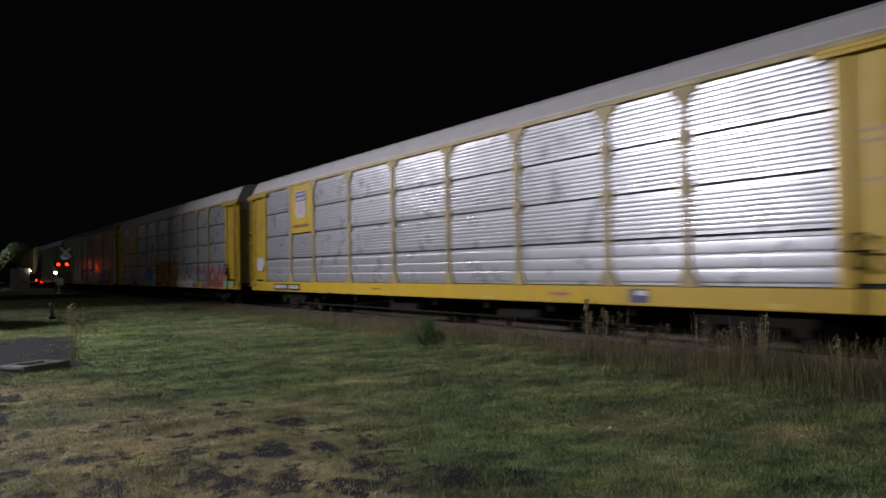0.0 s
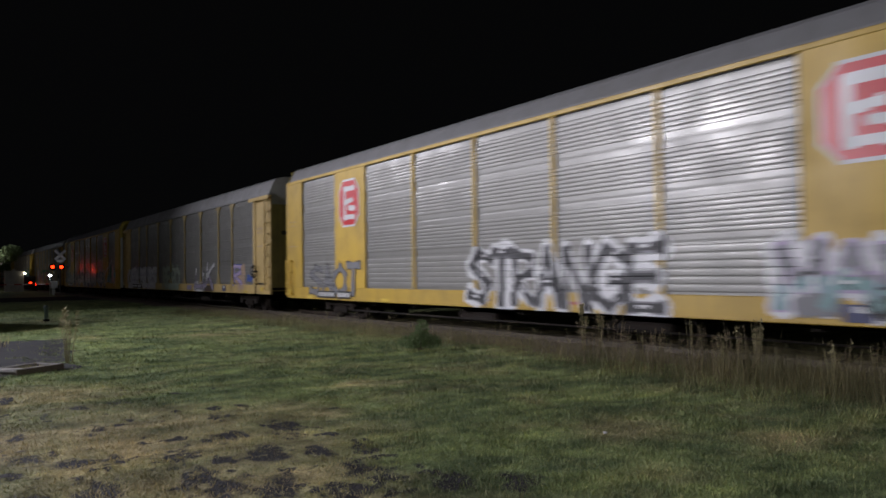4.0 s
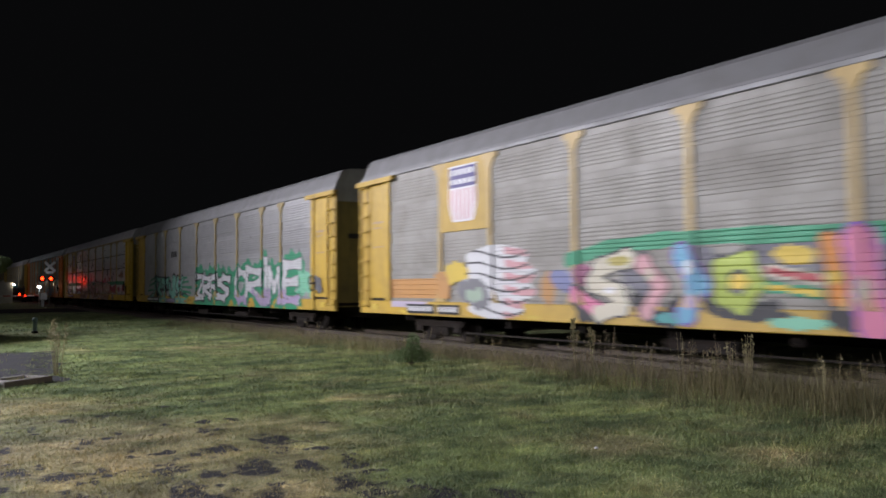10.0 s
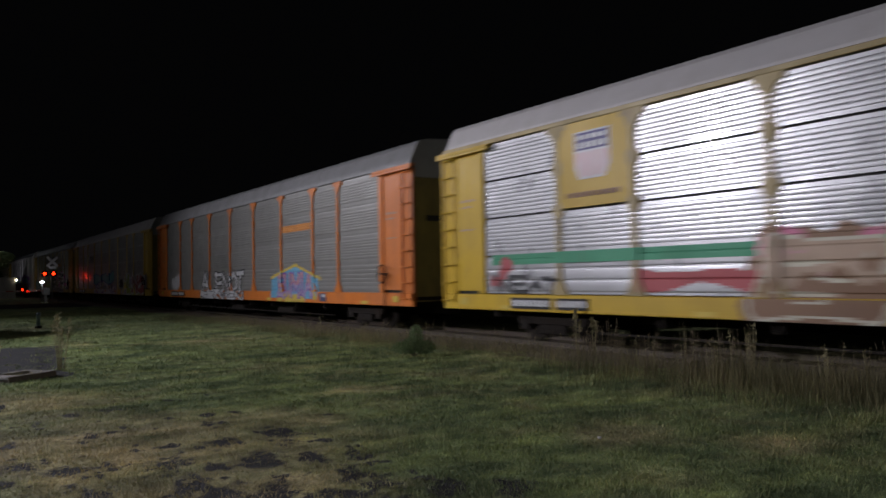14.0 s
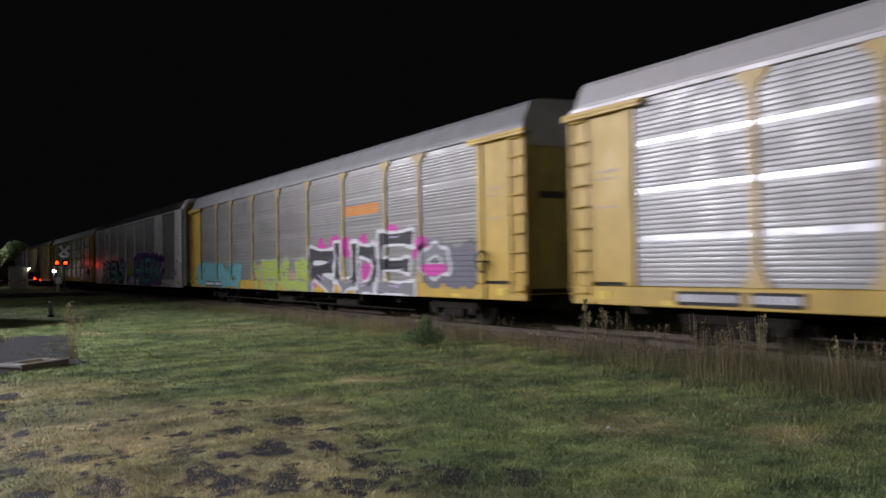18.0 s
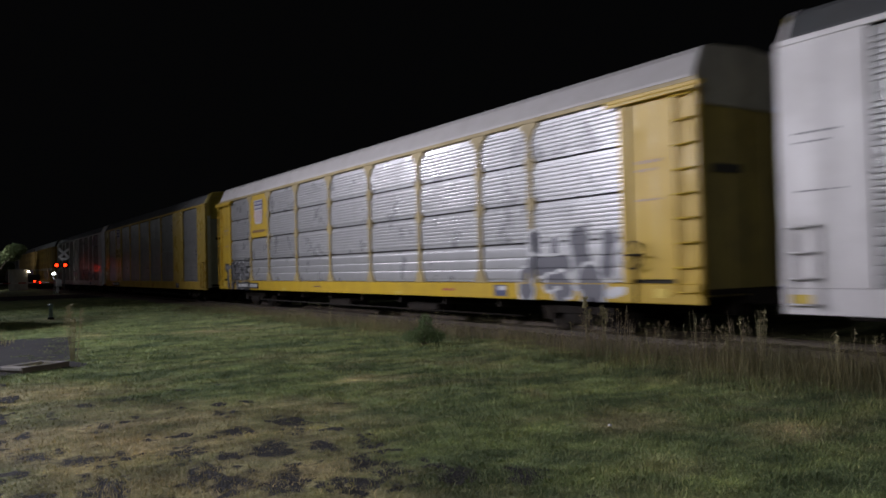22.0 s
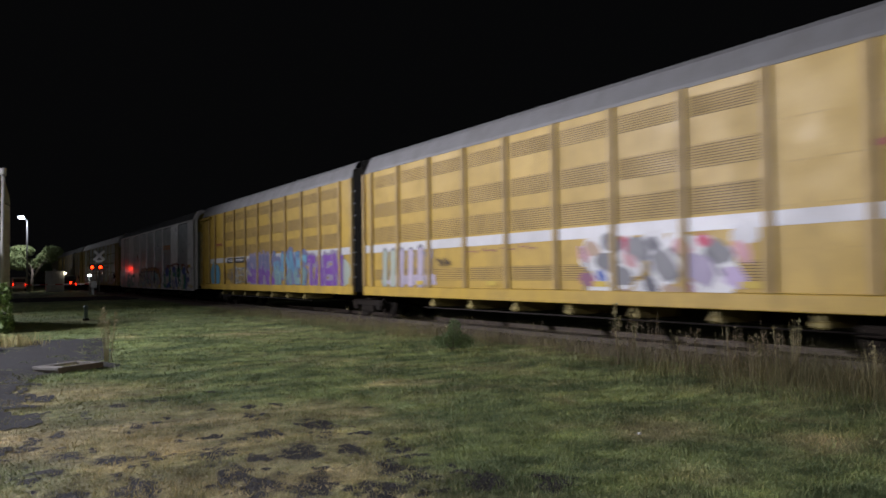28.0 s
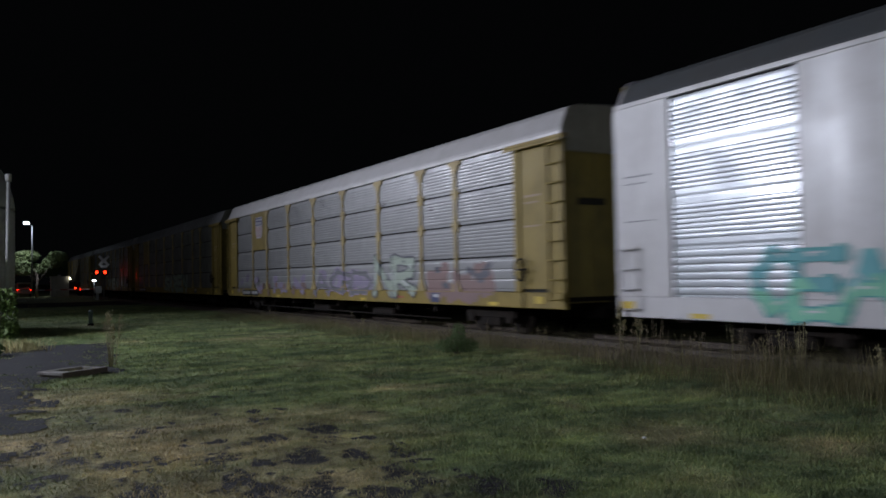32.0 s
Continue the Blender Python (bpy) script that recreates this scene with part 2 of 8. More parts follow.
def zigzag(z0, z1, pitch, depth, margin):
    """Heights and depths of a sheet with lying ribs between flat margins."""
    dip = -0.2 * depth if margin > 0.1 else 0.0      # broad laps are pressed in a little
    out = [(z0, dip), (z0 + 0.03, dip * 0.4), (z0 + 0.045, 0.0), (z0 + 0.05, 0.0), (z0 + margin - 0.004, 0.0), (z0 + margin, 0.0)] if dip else [(z0, 0.0), (z0 + 0.004, 0.0), (z0 + margin - 0.004, 0.0), (z0 + margin, 0.0)]
    n = max(1, int((z1 - z0 - 2 * margin) / pitch))
    p = (z1 - z0 - 2 * margin) / n
    for i in range(n):
        a = z0 + margin + i * p
        out += [(a + k * p, d * depth) for k, d in ((0.04, 0.6), (0.08, 0.83), (0.14, 0.87), (0.5, 0.89), (0.82, 0.865), (0.89, 0.8), (0.95, 0.45), (1.0, 0.0))]
    out += [(z1 - margin + 0.004, 0.0)] + ([(z1 - 0.05, 0.0), (z1 - 0.045, 0.0), (z1 - 0.03, dip * 0.4), (z1, dip)] if dip else [(z1 - 0.004, 0.0), (z1, 0.0)])
    res = []
    for z, d in out:
        if not res or z - res[-1][0] > 1e-4:
            res.append((z, d))
    return res


def sheet_rows(kind, sill, eave):
    """The stacked sheets of a bay: (bottom, top, rib pitch, margin)."""
    h = (eave - sill) / 4
    if kind == "fine":
        return [(sill + i * h + 0.012, sill + (i + 1) * h - 0.012, 0.088, 0.07) for i in range(4)]
    if kind == "banded":
        return [(sill + i * h + 0.0005, sill + (i + 1) * h - 0.0005, 0.083 if i else 0.13, 0.145 if i else 0.05) for i in range(4)]
    return [(sill + 0.02, sill + h - 0.024, 0.19, 0.05)] + [(sill + i * h + 0.024, sill + (i + 1) * h - 0.024, 0.084, 0.07) for i in range(1, 4)]


def sheet(width, row, material, side=1):
    key = (round(width, 3), row, material.name, side)
    if key not in SHEET_CACHE:
        z0, z1, pitch, margin = row
        prof = zigzag(0, z1 - z0, pitch, RIB, margin)
        vs, fs = [], []
        for z, d in prof:
            vs += [(-d * side, 0, z), (-d * side, width, z)]
        for i in range(len(prof) - 1):
            f = (2 * i, 2 * i + 2, 2 * i + 3, 2 * i + 1)
            fs.append(f if side > 0 else f[::-1])
        n = len(vs)
        h = z1 - z0
        vs += [(0, 0, 0), (0, width, 0), (0, 0, h), (0, width, h), (0.03 * side, 0, 0), (0.03 * side, width, 0), (0.03 * side, 0, h), (0.03 * side, width, h)]
        fs += [(n, n + 1, n + 5, n + 4), (n + 2, n + 6, n + 7, n + 3)]
        SHEET_CACHE[key] = mesh_from("sheet", vs, fs, material, True)
    return SHEET_CACHE[key]


def depth_at(rows, z):
    for z0, z1, pitch, margin in rows:
        if z0 <= z <= z1:
            prof = zigzag(z0, z1, pitch, RIB, margin)
            zs = [p[0] for p in prof]
            return float(np.interp(z, zs, [p[1] for p in prof]))
    return 0.0


def levels(rows, lo, hi):
    out = {lo, hi}
    for z0, z1, pitch, margin in rows:
        for z, _ in zigzag(z0, z1, pitch, RIB, margin):
            if lo < z < hi:
                out.add(round(z, 4))
    zs = sorted(out)
    fine = []
    for a, b in zip(zs, zs[1:]):
        n = max(1, int((b - a) / 0.034))
        fine += [a + (b - a) * i / n for i in range(n)]
    return fine + [hi]


# Brush strokes of block letters in a unit box, left to right.
STROKES = {
    "A": "0,0 .5,1 1,0|.2,.4 .8,.4", "B": "0,0 0,1 .8,.9 .8,.6 .1,.5 1,.3 .9,0 0,0", "C": "1,.9 .4,1 0,.6 0,.3 .4,0 1,.1",
    "D": "0,0 0,1 .7,.9 1,.5 .7,.1 0,0", "E": "1,1 0,1 0,0 1,0|0,.5 .8,.5", "F": "1,1 0,1 0,0|0,.5 .8,.5", "I": ".5,0 .5,1",
    "J": "1,1 1,.3 .6,0 0,.2", "K": "0,0 0,1|1,1 .1,.5 1,0", "L": "0,1 0,0 1,0", "M": "0,0 .1,1 .5,.4 .9,1 1,0", "N": "0,0 0,1 1,0 1,1",
    "O": ".5,1 0,.7 0,.3 .5,0 1,.3 1,.7 .5,1", "P": "0,0 0,1 .9,.9 .9,.55 0,.45", "R": "0,0 0,1 .9,.9 .9,.6 .1,.45 1,0",
    "S": "1,.9 .4,1 0,.75 .9,.35 .7,0 0,.1", "T": "0,1 1,1|.5,1 .5,0", "U": "0,1 0,.3 .4,0 .9,.2 1,1", "V": "0,1 .5,0 1,1",
    "W": "0,1 .25,0 .5,.7 .75,0 1,1", "X": "0,0 1,1|0,1 1,0", "Y": "0,1 .5,.5 1,1|.5,.5 .4,0", "Z": "0,1 1,1 0,0 1,0", "H": "0,0 0,1|1,0 1,1|0,.5 1,.5",
    "G": "1,.85 .4,1 0,.6 .1,.2 .6,0 1,.2 1,.45 .6,.45"}


def letter_segments(ch, yl, yr, z0, z1, thick, rng, wobble):
    """Strokes of one letter, set in from its box by the brush's radius."""
    lean = rng.uniform(-.1, .1)
    segs = []
    for line in STROKES[ch].split("|"):
        pts = []
        for p in line.split():
            u, v = (float(q) for q in p.split(","))
            u += rng.uniform(-wobble, wobble) + lean * (v - .5)
            v += rng.uniform(-wobble, wobble) * 0.7
            pts.append((yl - thick - (yl - yr - 2 * thick) * u, z0 + thick + (z1 - z0 - 2 * thick) * v))
        segs += list(zip(pts, pts[1:]))
    return segs


def reach(segs, Y, Z, square=False, flare=0.0):
    """Distance to the nearest stroke; strokes flare at their ends, and may be cut square."""
    d = np.full(Y.shape, 1e9)
    for i, ((ay, az), (by, bz)) in enumerate(segs):
        ey, ez = by - ay, bz - az
        length = math.hypot(ey, ez) + 1e-9
        along = ((Y - ay) * ey + (Z - az) * ez) / length
        across = np.abs((Y - ay) * ez - (Z - az) * ey) / length
        over = np.maximum(0, np.maximum(-along, along - length))
        k = np.clip(along / length, 0, 1)
        grow = 1.0 + 0.1 * math.sin(ay * 7.3 + i * 2.1) + flare * ((2 * k - 1) ** 2 - 0.5)
        q = np.maximum(across, over * 1.15) if square else np.hypot(across, over)
        d = np.minimum(d, q / grow)
    return d


def inside(segs, Y, Z, r):
    return reach(segs, Y, Z, flare=0.2) < r


def blobs(hit, speck):
    """The unbroken patches of a mask, largest first; specks are left out."""
    left = set(map(tuple, np.argwhere(hit)))
    found = []
    while left:
        todo = [left.pop()]
        blob = []
        while todo:
            k, i = todo.pop()
            blob.append((k, i))
            for q in ((k + 1, i), (k - 1, i), (k, i + 1), (k, i - 1)):
                if q in left:
                    left.remove(q)
                    todo.append(q)
        found.append(sorted(blob))
    found.sort(key=lambda b: (-len(b), b[0]))
    return [b for n, b in enumerate(found) if n == 0 or len(b) > speck]


class Skin:
    """Where paint lies on the side of a car: sheets, posts, plates and sill."""

    def __init__(self, rows, sill, low, plain, proud):
        self.rows, self.sill, self.low, self.plain, self.proud = rows, sill, low, plain, proud

    def paint(self, name, car, segs_or_mask, radius, material, lift, lo, hi, y0, y1, label=""):
        zs = levels(self.rows, max(lo, self.low), hi)
        cuts = sorted({c for p in self.plain for c in p if y0 < c < y1})
        ys = []
        edges = [y0] + cuts + [y1]
        for a, b in zip(edges, edges[1:]):
            n = max(1, int((b - a) / 0.03))
            ys += [a + (b - a) * i / n for i in range(n)]
        ys = np.array(ys + [y1])
        yc = (ys[1:] + ys[:-1]) / 2
        zc = np.array([(a + b) / 2 for a, b in zip(zs, zs[1:])])
        Y, Z = np.meshgrid(yc, zc)
        hit = segs_or_mask(Y, Z) if callable(segs_or_mask) else inside(segs_or_mask, Y, Z, radius)
        flat = np.zeros(len(yc), bool)
        for a, b in self.plain:
            flat |= (yc > a) & (yc < b)
        onsill = zc < self.sill
        raised = onsill[:, None] | flat[None, :]
        bend = [0.0 if o else depth_at(self.rows, z + 1e-4) for z, o in zip(zs[:-1], onsill)], [0.0 if o else depth_at(self.rows, z - 1e-4) for z, o in zip(zs[1:], onsill)]
        made = [self.coat(name, car, blob, raised, bend, ys, zs, material, lift, label) for blob in blobs(hit, 0 if name.endswith("mark") else 9)]
        return made[0] if made else None

    def coat(self, name, car, blob, raised, bend, ys, zs, material, lift, label):
        """One unbroken coat over sheets, posts and sill, with small skirts where it steps from one to the next."""
        vs, fs, index = [], [], {}

        def corner(i, k, x):
            key = (i, k, round(x, 4))
            if key not in index:
                index[key] = len(vs)
                vs.append((-x - lift, ys[i], zs[k]))
            return index[key]

        def depths(cell):
            k, i = cell
            return (self.proud, self.proud) if raised[k, i] else (bend[0][k], bend[1][k])
        rows = {}
        for k, i in blob:
            runs = rows.setdefault(k, [])
            if runs and runs[-1][1] == i and raised[k, i] == raised[k, i - 1]:
                runs[-1][1] = i + 1
            else:
                runs.append([i, i + 1])
        ends = {k: {e for run in runs for e in run} for k, runs in rows.items()}
        for k, runs in rows.items():
            foot, head = sorted(ends[k] | ends.get(k - 1, set())), sorted(ends[k] | ends.get(k + 1, set()))
            for i, j in runs:
                a, b = depths((k, i))
                fs.append([corner(e, k, a) for e in foot if i <= e <= j] + [corner(e, k + 1, b) for e in reversed(head) if i <= e <= j])
                if any(r[0] == j for r in runs):
                    c, d = depths((k, j))
                    fs.append((corner(j, k, a), corner(j, k + 1, b), corner(j, k + 1, d), corner(j, k, c)))
                for m, n in rows.get(k + 1, ()):
                    c = depths((k + 1, m))[0]
                    shared = [e for e in head if max(i, m) <= e <= min(j, n)]
                    if abs(c - b) > 5e-4 and len(shared) > 1:
                        fs.append([corner(e, k + 1, b) for e in shared] + [corner(e, k + 1, c) for e in reversed(shared)])
        return part(name, mesh_from(name, vs, fs, material), material, car, label)


def spaced(text, y_left, y_right, z0, z1, seed=0, jump=0.06):
    """Letters side by side in uneven boxes; a blank leaves a gap."""
    rng = random.Random(seed * 31 + len(text))
    w = [rng.uniform(0.85, 1.15) * (0.45 if ch in "I " else 1.2 if ch in "MW" else 1.0) for ch in text]
    k = (y_left - y_right) / sum(w)
    out, y = [], y_left
    for q, ch in zip(w, text):
        if ch != " ":
            out.append((ch, y, y - q * k, z0 + rng.uniform(-jump, jump), z1 + rng.uniform(-jump, jump)))
        y -= q * k
    return out


def piece(skin, car, letters, fill, outline=None, cloud=None, thick=0.15, rim=0.05, halo=0.14, low=None, glint=None, cuts=None,
          seed=1, square=True, wobble=0.05, flare=0.35, base=0.003, overlap=0.0, rise=0.5):
    """A sprayed word. Each letter is (shape, left, right, foot, head) and may name its own fill and lower colour; behind them lies a cloud of colour."""
    rng = random.Random(seed)
    thick *= 0.68
    drawn = []
    for q in letters:
        ch, yl, yr, z0, z1 = q[:5]
        drawn.append((q, letter_segments(ch, yl + overlap, yr - overlap, z0, z1, thick, rng, wobble)))
    lo, hi = min(q[3] for q in letters) - 0.4, max(q[4] for q in letters) + 0.5
    left, right = max(q[1] for q in letters), min(q[2] for q in letters)
    if cloud:
        def puff(Y, Z):
            ragged = halo * (1 + 0.45 * np.sin(Y * 4.1 + seed) + 0.35 * np.sin(Y * 9.7 - Z * 5) + 0.2 * np.sin(Z * 13 + Y * 3))
            hit = np.zeros(Y.shape, bool)
            for _, segs in drawn:
                hit |= reach(segs, Y, Z) < thick + rim + ragged
            return hit
        skin.paint("graffiti_cloud", car, puff, 0, spray(cloud, INK[cloud]), base, lo, hi, right - 0.6, left + 0.6)
    for n, (q, segs) in enumerate(drawn):
        ch, yl, yr, z0, z1 = q[:5]
        tone = q[5] if len(q) > 5 else fill
        under = q[6] if len(q) > 6 else low
        up = base + 0.0035 + 0.009 * (n % 2) + 0.0004 * (n % 4)
        y0, y1 = yr - overlap - 0.35, yl + overlap + 0.35
        a = skin.paint("graffiti_letter", car, lambda Y, Z: reach(segs, Y, Z, square, flare) < thick, 0, spray(tone, INK[tone]), up + 0.003, lo, hi, y0, y1)
        host = a or car
        if outline:
            skin.paint("letter_outline", host, lambda Y, Z: reach(segs, Y, Z, square, flare) < thick + rim, 0, spray(outline, INK[outline]), up, lo, hi, y0, y1)
        if under:
            ph = rng.uniform(0, 6)
            skin.paint("letter_fade", host, lambda Y, Z: (reach(segs, Y, Z, square, flare) < thick * 0.96) & (Z < z0 + (z1 - z0) * (rise + 0.1 * np.sin(Y * 4.3 + ph) + 0.06 * np.sin(Y * 11 + ph))),
                       0, spray(under, INK[under]), up + 0.005, lo, hi, y0, y1)
        if cuts:
            lines = []
            for _ in range(3):
                (ay, az), (by, bz) = rng.choice(segs)
                k, e = rng.random(), rng.uniform(0, 6.28)
                y, z = ay + (by - ay) * k, az + (bz - az) * k
                lines.append(((y, z), (y + 0.16 * math.cos(e), z + 0.13 * math.sin(e))))
            for line in lines:
                skin.paint("letter_cut", host, [line], 0.022, spray(cuts, INK[cuts]), up + 0.007, lo, hi, y0, y1)
        if glint:
            lines = [((ay * .65 + by * .35 + thick * .4, az * .65 + bz * .35 + thick * .3), (ay * .35 + by * .65 + thick * .4, az * .35 + bz * .65 + thick * .3)) for (ay, az), (by, bz) in segs[::2]]
            for line in lines:
                skin.paint("letter_shine", host, [line], 0.028, spray(glint, INK[glint]), up + 0.0075, lo, hi, y0, y1)


def stencilled(car, text, y_left, width, z, high, material, lift):
    """Readable words on a plate, cut from the built-in font."""
    curve = bpy.data.curves.new("slogan", "FONT")
    curve.body, curve.size = text, 1.0
    ob = bpy.data.objects.new("slogan", curve)
    scene.collection.objects.link(ob)
    me = bpy.data.meshes.new_from_object(ob.evaluated_get(bpy.context.evaluated_depsgraph_get()))
    bpy.data.objects.remove(ob)
    xs, ys = [v.co.x for v in me.vertices], [v.co.y for v in me.vertices]
    for v in me.vertices:
        u, w = (v.co.x - min(xs)) / (max(xs) - min(xs)), (v.co.y - min(ys)) / (max(ys) - min(ys))
        v.co = (-lift, y_left - width * u, z + high * w)
    me.materials.clear()
    me.materials.append(material)
    part("slogan", me, material, car, "dark brown capital letters")


def blot(skin, car, y0, y1, z0, z1, colour, lift=0.004, seed=1, lumps=9, size=0.32):
    """A sprayed patch with a soft lumpy rim."""
    rng = random.Random(seed)
    segs = []
    for i in range(lumps):
        a = (rng.uniform(y0 + size, max(y0 + size, y1 - size)), rng.uniform(z0 + size * .6, max(z0 + size * .6, z1 - size * .6)))
        segs.append((a, (a[0] + rng.uniform(-.3, .3), a[1] + rng.uniform(-.1, .1))))
    skin.paint("graffiti_patch", car, segs, size, spray(colour, INK[colour]), lift, z0 - 0.12, z1 + 0.15, y0 - 0.2, y1 + 0.2)


SPRAYED = []


def layer(lift):
    """Each coat lies a hair above the one before."""
    SPRAYED.append(lift)
    return lift + 0.00005 * (len(SPRAYED) % 40)


def dab(skin, car, y, z, ry, rz, ink, lift, slant=0.0, square=False, name="graffiti_dab"):
    """One sprayed spot, round or blocky, leaning by slant."""
    def spot(Y, Z):
        a, b = np.abs(Y - y - slant * (Z - z)) / ry, np.abs(Z - z) / rz
        ragged = 1 + 0.06 * np.sin(Y * 17 + z * 9) + 0.05 * np.sin(Z * 23 + y * 5)
        return (np.maximum(a, b) if square else np.hypot(a, b)) < ragged
    w = ry * 1.12 + abs(slant) * rz * 1.1
    skin.paint(name, car, spot, 0, spray(ink, INK[ink]), layer(lift), z - rz * 1.12, z + rz * 1.12, y - w, y + w)


def brushed(skin, car, line, r, ink, lift, rim=None, edge=0.05, name="graffiti_stroke"):
    """A sprayed line with a rim behind it."""
    lift = layer(lift)
    segs = list(zip(line, line[1:]))
    ys, zs = [p[0] for p in line], [p[1] for p in line]
    if rim:
        g = r + edge + 0.05
        skin.paint(name + "_rim", car, segs, r + edge, spray(rim, INK[rim]), lift, min(zs) - g, max(zs) + g, min(ys) - g, max(ys) + g)
    g = r + 0.05
    skin.paint(name, car, segs, r, spray(ink, INK[ink]), lift + 0.0025, min(zs) - g, max(zs) + g, min(ys) - g, max(ys) + g)


def band(skin, car, y0, y1, z0, z1, material, name="painted_band", lift=0.004):
    skin.paint(name, car, lambda Y, Z: (Y > y0) & (Y < y1) & (Z > z0) & (Z < z1), 0, material, lift, z0, z1, y0, y1)


BAYS_A = (1.85, 4.6, 6.55, 9.4, 12.3, 15.2, 18.1, 20.95, 23.05, 25.65)
BAYS_B = (1.45, 4.15, 6.25, 9.05, 11.95, 14.85, 17.75, 20.6, 22.75, 25.45)
MESHES = {}
# pipe colour darkened likewise for the shade below the sill
RAILROD = mat("darkened_pipe", (0.012, 0.01, 0.009), 0.85, 0.0, spec=0.2)
OLIVE = mat("dirty_olive_door", (0.27, 0.215, 0.06), 0.6, 0.0, grime=0.6)
ROOF_END = mat("pale_roof_end", (0.34, 0.34, 0.33), 0.6, 0.1, grime=0.5, dirt=(0.1, 0.1, 0.08))
END_HOOD = mat("dull_yellow_hood", (0.36, 0.28, 0.03), 0.6, 0.0, grime=0.5)
CORNER_PALE = mat("pale_dirty_corner", (0.36, 0.37, 0.32), 0.5, 0.1, grime=0.5, dirt=(0.14, 0.14, 0.1))
DOOR_GREY = mat("grey_end_door", (0.32, 0.35, 0.29), 0.6, 0.0, grime=0.5)


def kept(key, build, material):
    """A mesh that alike parts share."""
    if key not in MESHES:
        bm = build()
        me = bpy.data.meshes.new(key[0])
        bm.to_mesh(me)
        bm.free()
        me.materials.append(material)
        MESHES[key] = me
    return MESHES[key]


def roof_half(eave, rise=1.0):
    return [(x, eave + z * rise) for x, z in ((0.0, 0.0), (0.02, 0.08), (0.20, 0.49), (0.30, 0.59), (0.5, 0.65), (1.525, 0.72))]


def roof_cap(y, eave, low, rise=1.0):
    """The plate that closes the roof above the end doors."""
    half = roof_half(eave, rise)
    prof = [(0.04, low)] + half + [(WIDE - x, z) for x, z in half[-2::-1]] + [(WIDE - 0.04, low)]
    bm = bmesh.new()
    a = [bm.verts.new((x, y - 0.012, z - 0.012)) for x, z in prof]
    b = [bm.verts.new((x, y + 0.012, z - 0.012)) for x, z in prof]
    bm.faces.new(a)
    bm.faces.new(b[::-1])
    for i in range(len(a)):
        j = (i + 1) % len(a)
        bm.faces.new((a[j], a[i], b[i], b[j]))
    bmesh.ops.recalc_face_normals(bm, faces=bm.faces)
    return bm


def end_arch(y, s, low, eave, rise=1.0, grow=0.0):
    """A rounded corner sheet that runs up the side, over the roof and down again."""
    half = roof_half(eave, rise)
    path = [(0.0, low)] + [(0.0, max(low + 0.05, eave - 0.5))] + half + [(WIDE - x, z) for x, z in half[-2::-1]] + [(WIDE, max(low + 0.05, eave - 0.5)), (WIDE, low)]
    bm = bmesh.new()
    rings = []
    for i, (x, z) in enumerate(path):
        a, b = path[max(0, i - 1)], path[min(len(path) - 1, i + 1)]
        n = Vector((b[1] - a[1], 0, a[0] - b[0])).normalized()
        ring = []
        for k in range(6):
            q = k / 5 * math.pi / 2
            c = Vector((x, 0, z)) + n * (0.24 * (1 - math.cos(q)) - 0.03 - grow)
            ring.append(bm.verts.new((c.x, y + s * (0.16 - (0.2 + grow) * math.sin(q)), c.z)))
        rings.append(ring)
    for p, q in zip(rings, rings[1:]):
        for k in range(5):
            bm.faces.new((p[k], p[k + 1], q[k + 1], q[k]))
    bmesh.ops.recalc_face_normals(bm, faces=bm.faces)
    for f in bm.faces:
        f.smooth = True
    return bm


def roof_mesh(length, eave, rise=1.0):
    """A bent roof sheet with a cap at each end and standing seams."""
    half = roof_half(eave, rise)
    prof = half + [(WIDE - x, z) for x, z in half[-2::-1]]
    bm = bmesh.new()
    rings = [[bm.verts.new((x, y, z)) for x, z in prof] for y in (0.12, length - 0.12)]
    for i in range(len(prof) - 1):
        bm.faces.new((rings[0][i], rings[0][i + 1], rings[1][i + 1], rings[1][i]))
    y = 1.3
    while y < length - 0.5:
        for a, b in zip(prof, prof[1:]):
            n = Vector((a[1] - b[1], 0, b[0] - a[0])).normalized() * 0.009
            q = [Vector((a[0], y, a[1])), Vector((b[0], y, b[1]))]
            w = [Vector((0, 0.06, 0)), Vector((0, 0, 0))]
            vs = [bm.verts.new(c) for c in (q[0], q[1], q[1] + n + w[0] / 2, q[0] + n + w[0] / 2, q[0] + w[0], q[1] + w[0])]
            bm.faces.new((vs[0], vs[1], vs[2], vs[3]))
            bm.faces.new((vs[3], vs[2], vs[5], vs[4]))
        y += 1.22
    bmesh.ops.recalc_face_normals(bm, faces=bm.faces)
    return bm


def post_mesh(sill, eave, wide=0.13, proud=0.06, seams=(), foot=0.26):
    """An upright with spread feet and head, and a gusset at each seam of the sheets, as pressed from plate."""
    bm = bmesh.new()
    h = wide / 2
    edge = [(foot, sill), (h + 0.02, sill + 0.34), (h, sill + 0.5)]
    for z in seams:
        edge += [(h, z - 0.2), (h + 0.075, z - 0.1), (h + 0.085, z + 0.06), (h, z + 0.17)]
    edge += [(h, eave - 0.38), (0.2, eave - 0.14), (0.3, eave - 0.1), (0.3, eave)]
    side = edge + [(-y, z) for y, z in reversed(edge)]
    a = [bm.verts.new((-proud, y, z)) for y, z in side]
    b = [bm.verts.new((0.05, y, z)) for y, z in side]
    bm.faces.new(a)
    for i in range(len(a)):
        j = (i + 1) % len(a)
        bm.faces.new((a[i], a[j], b[j], b[i]))
    bmesh.ops.recalc_face_normals(bm, faces=bm.faces)
    return bm


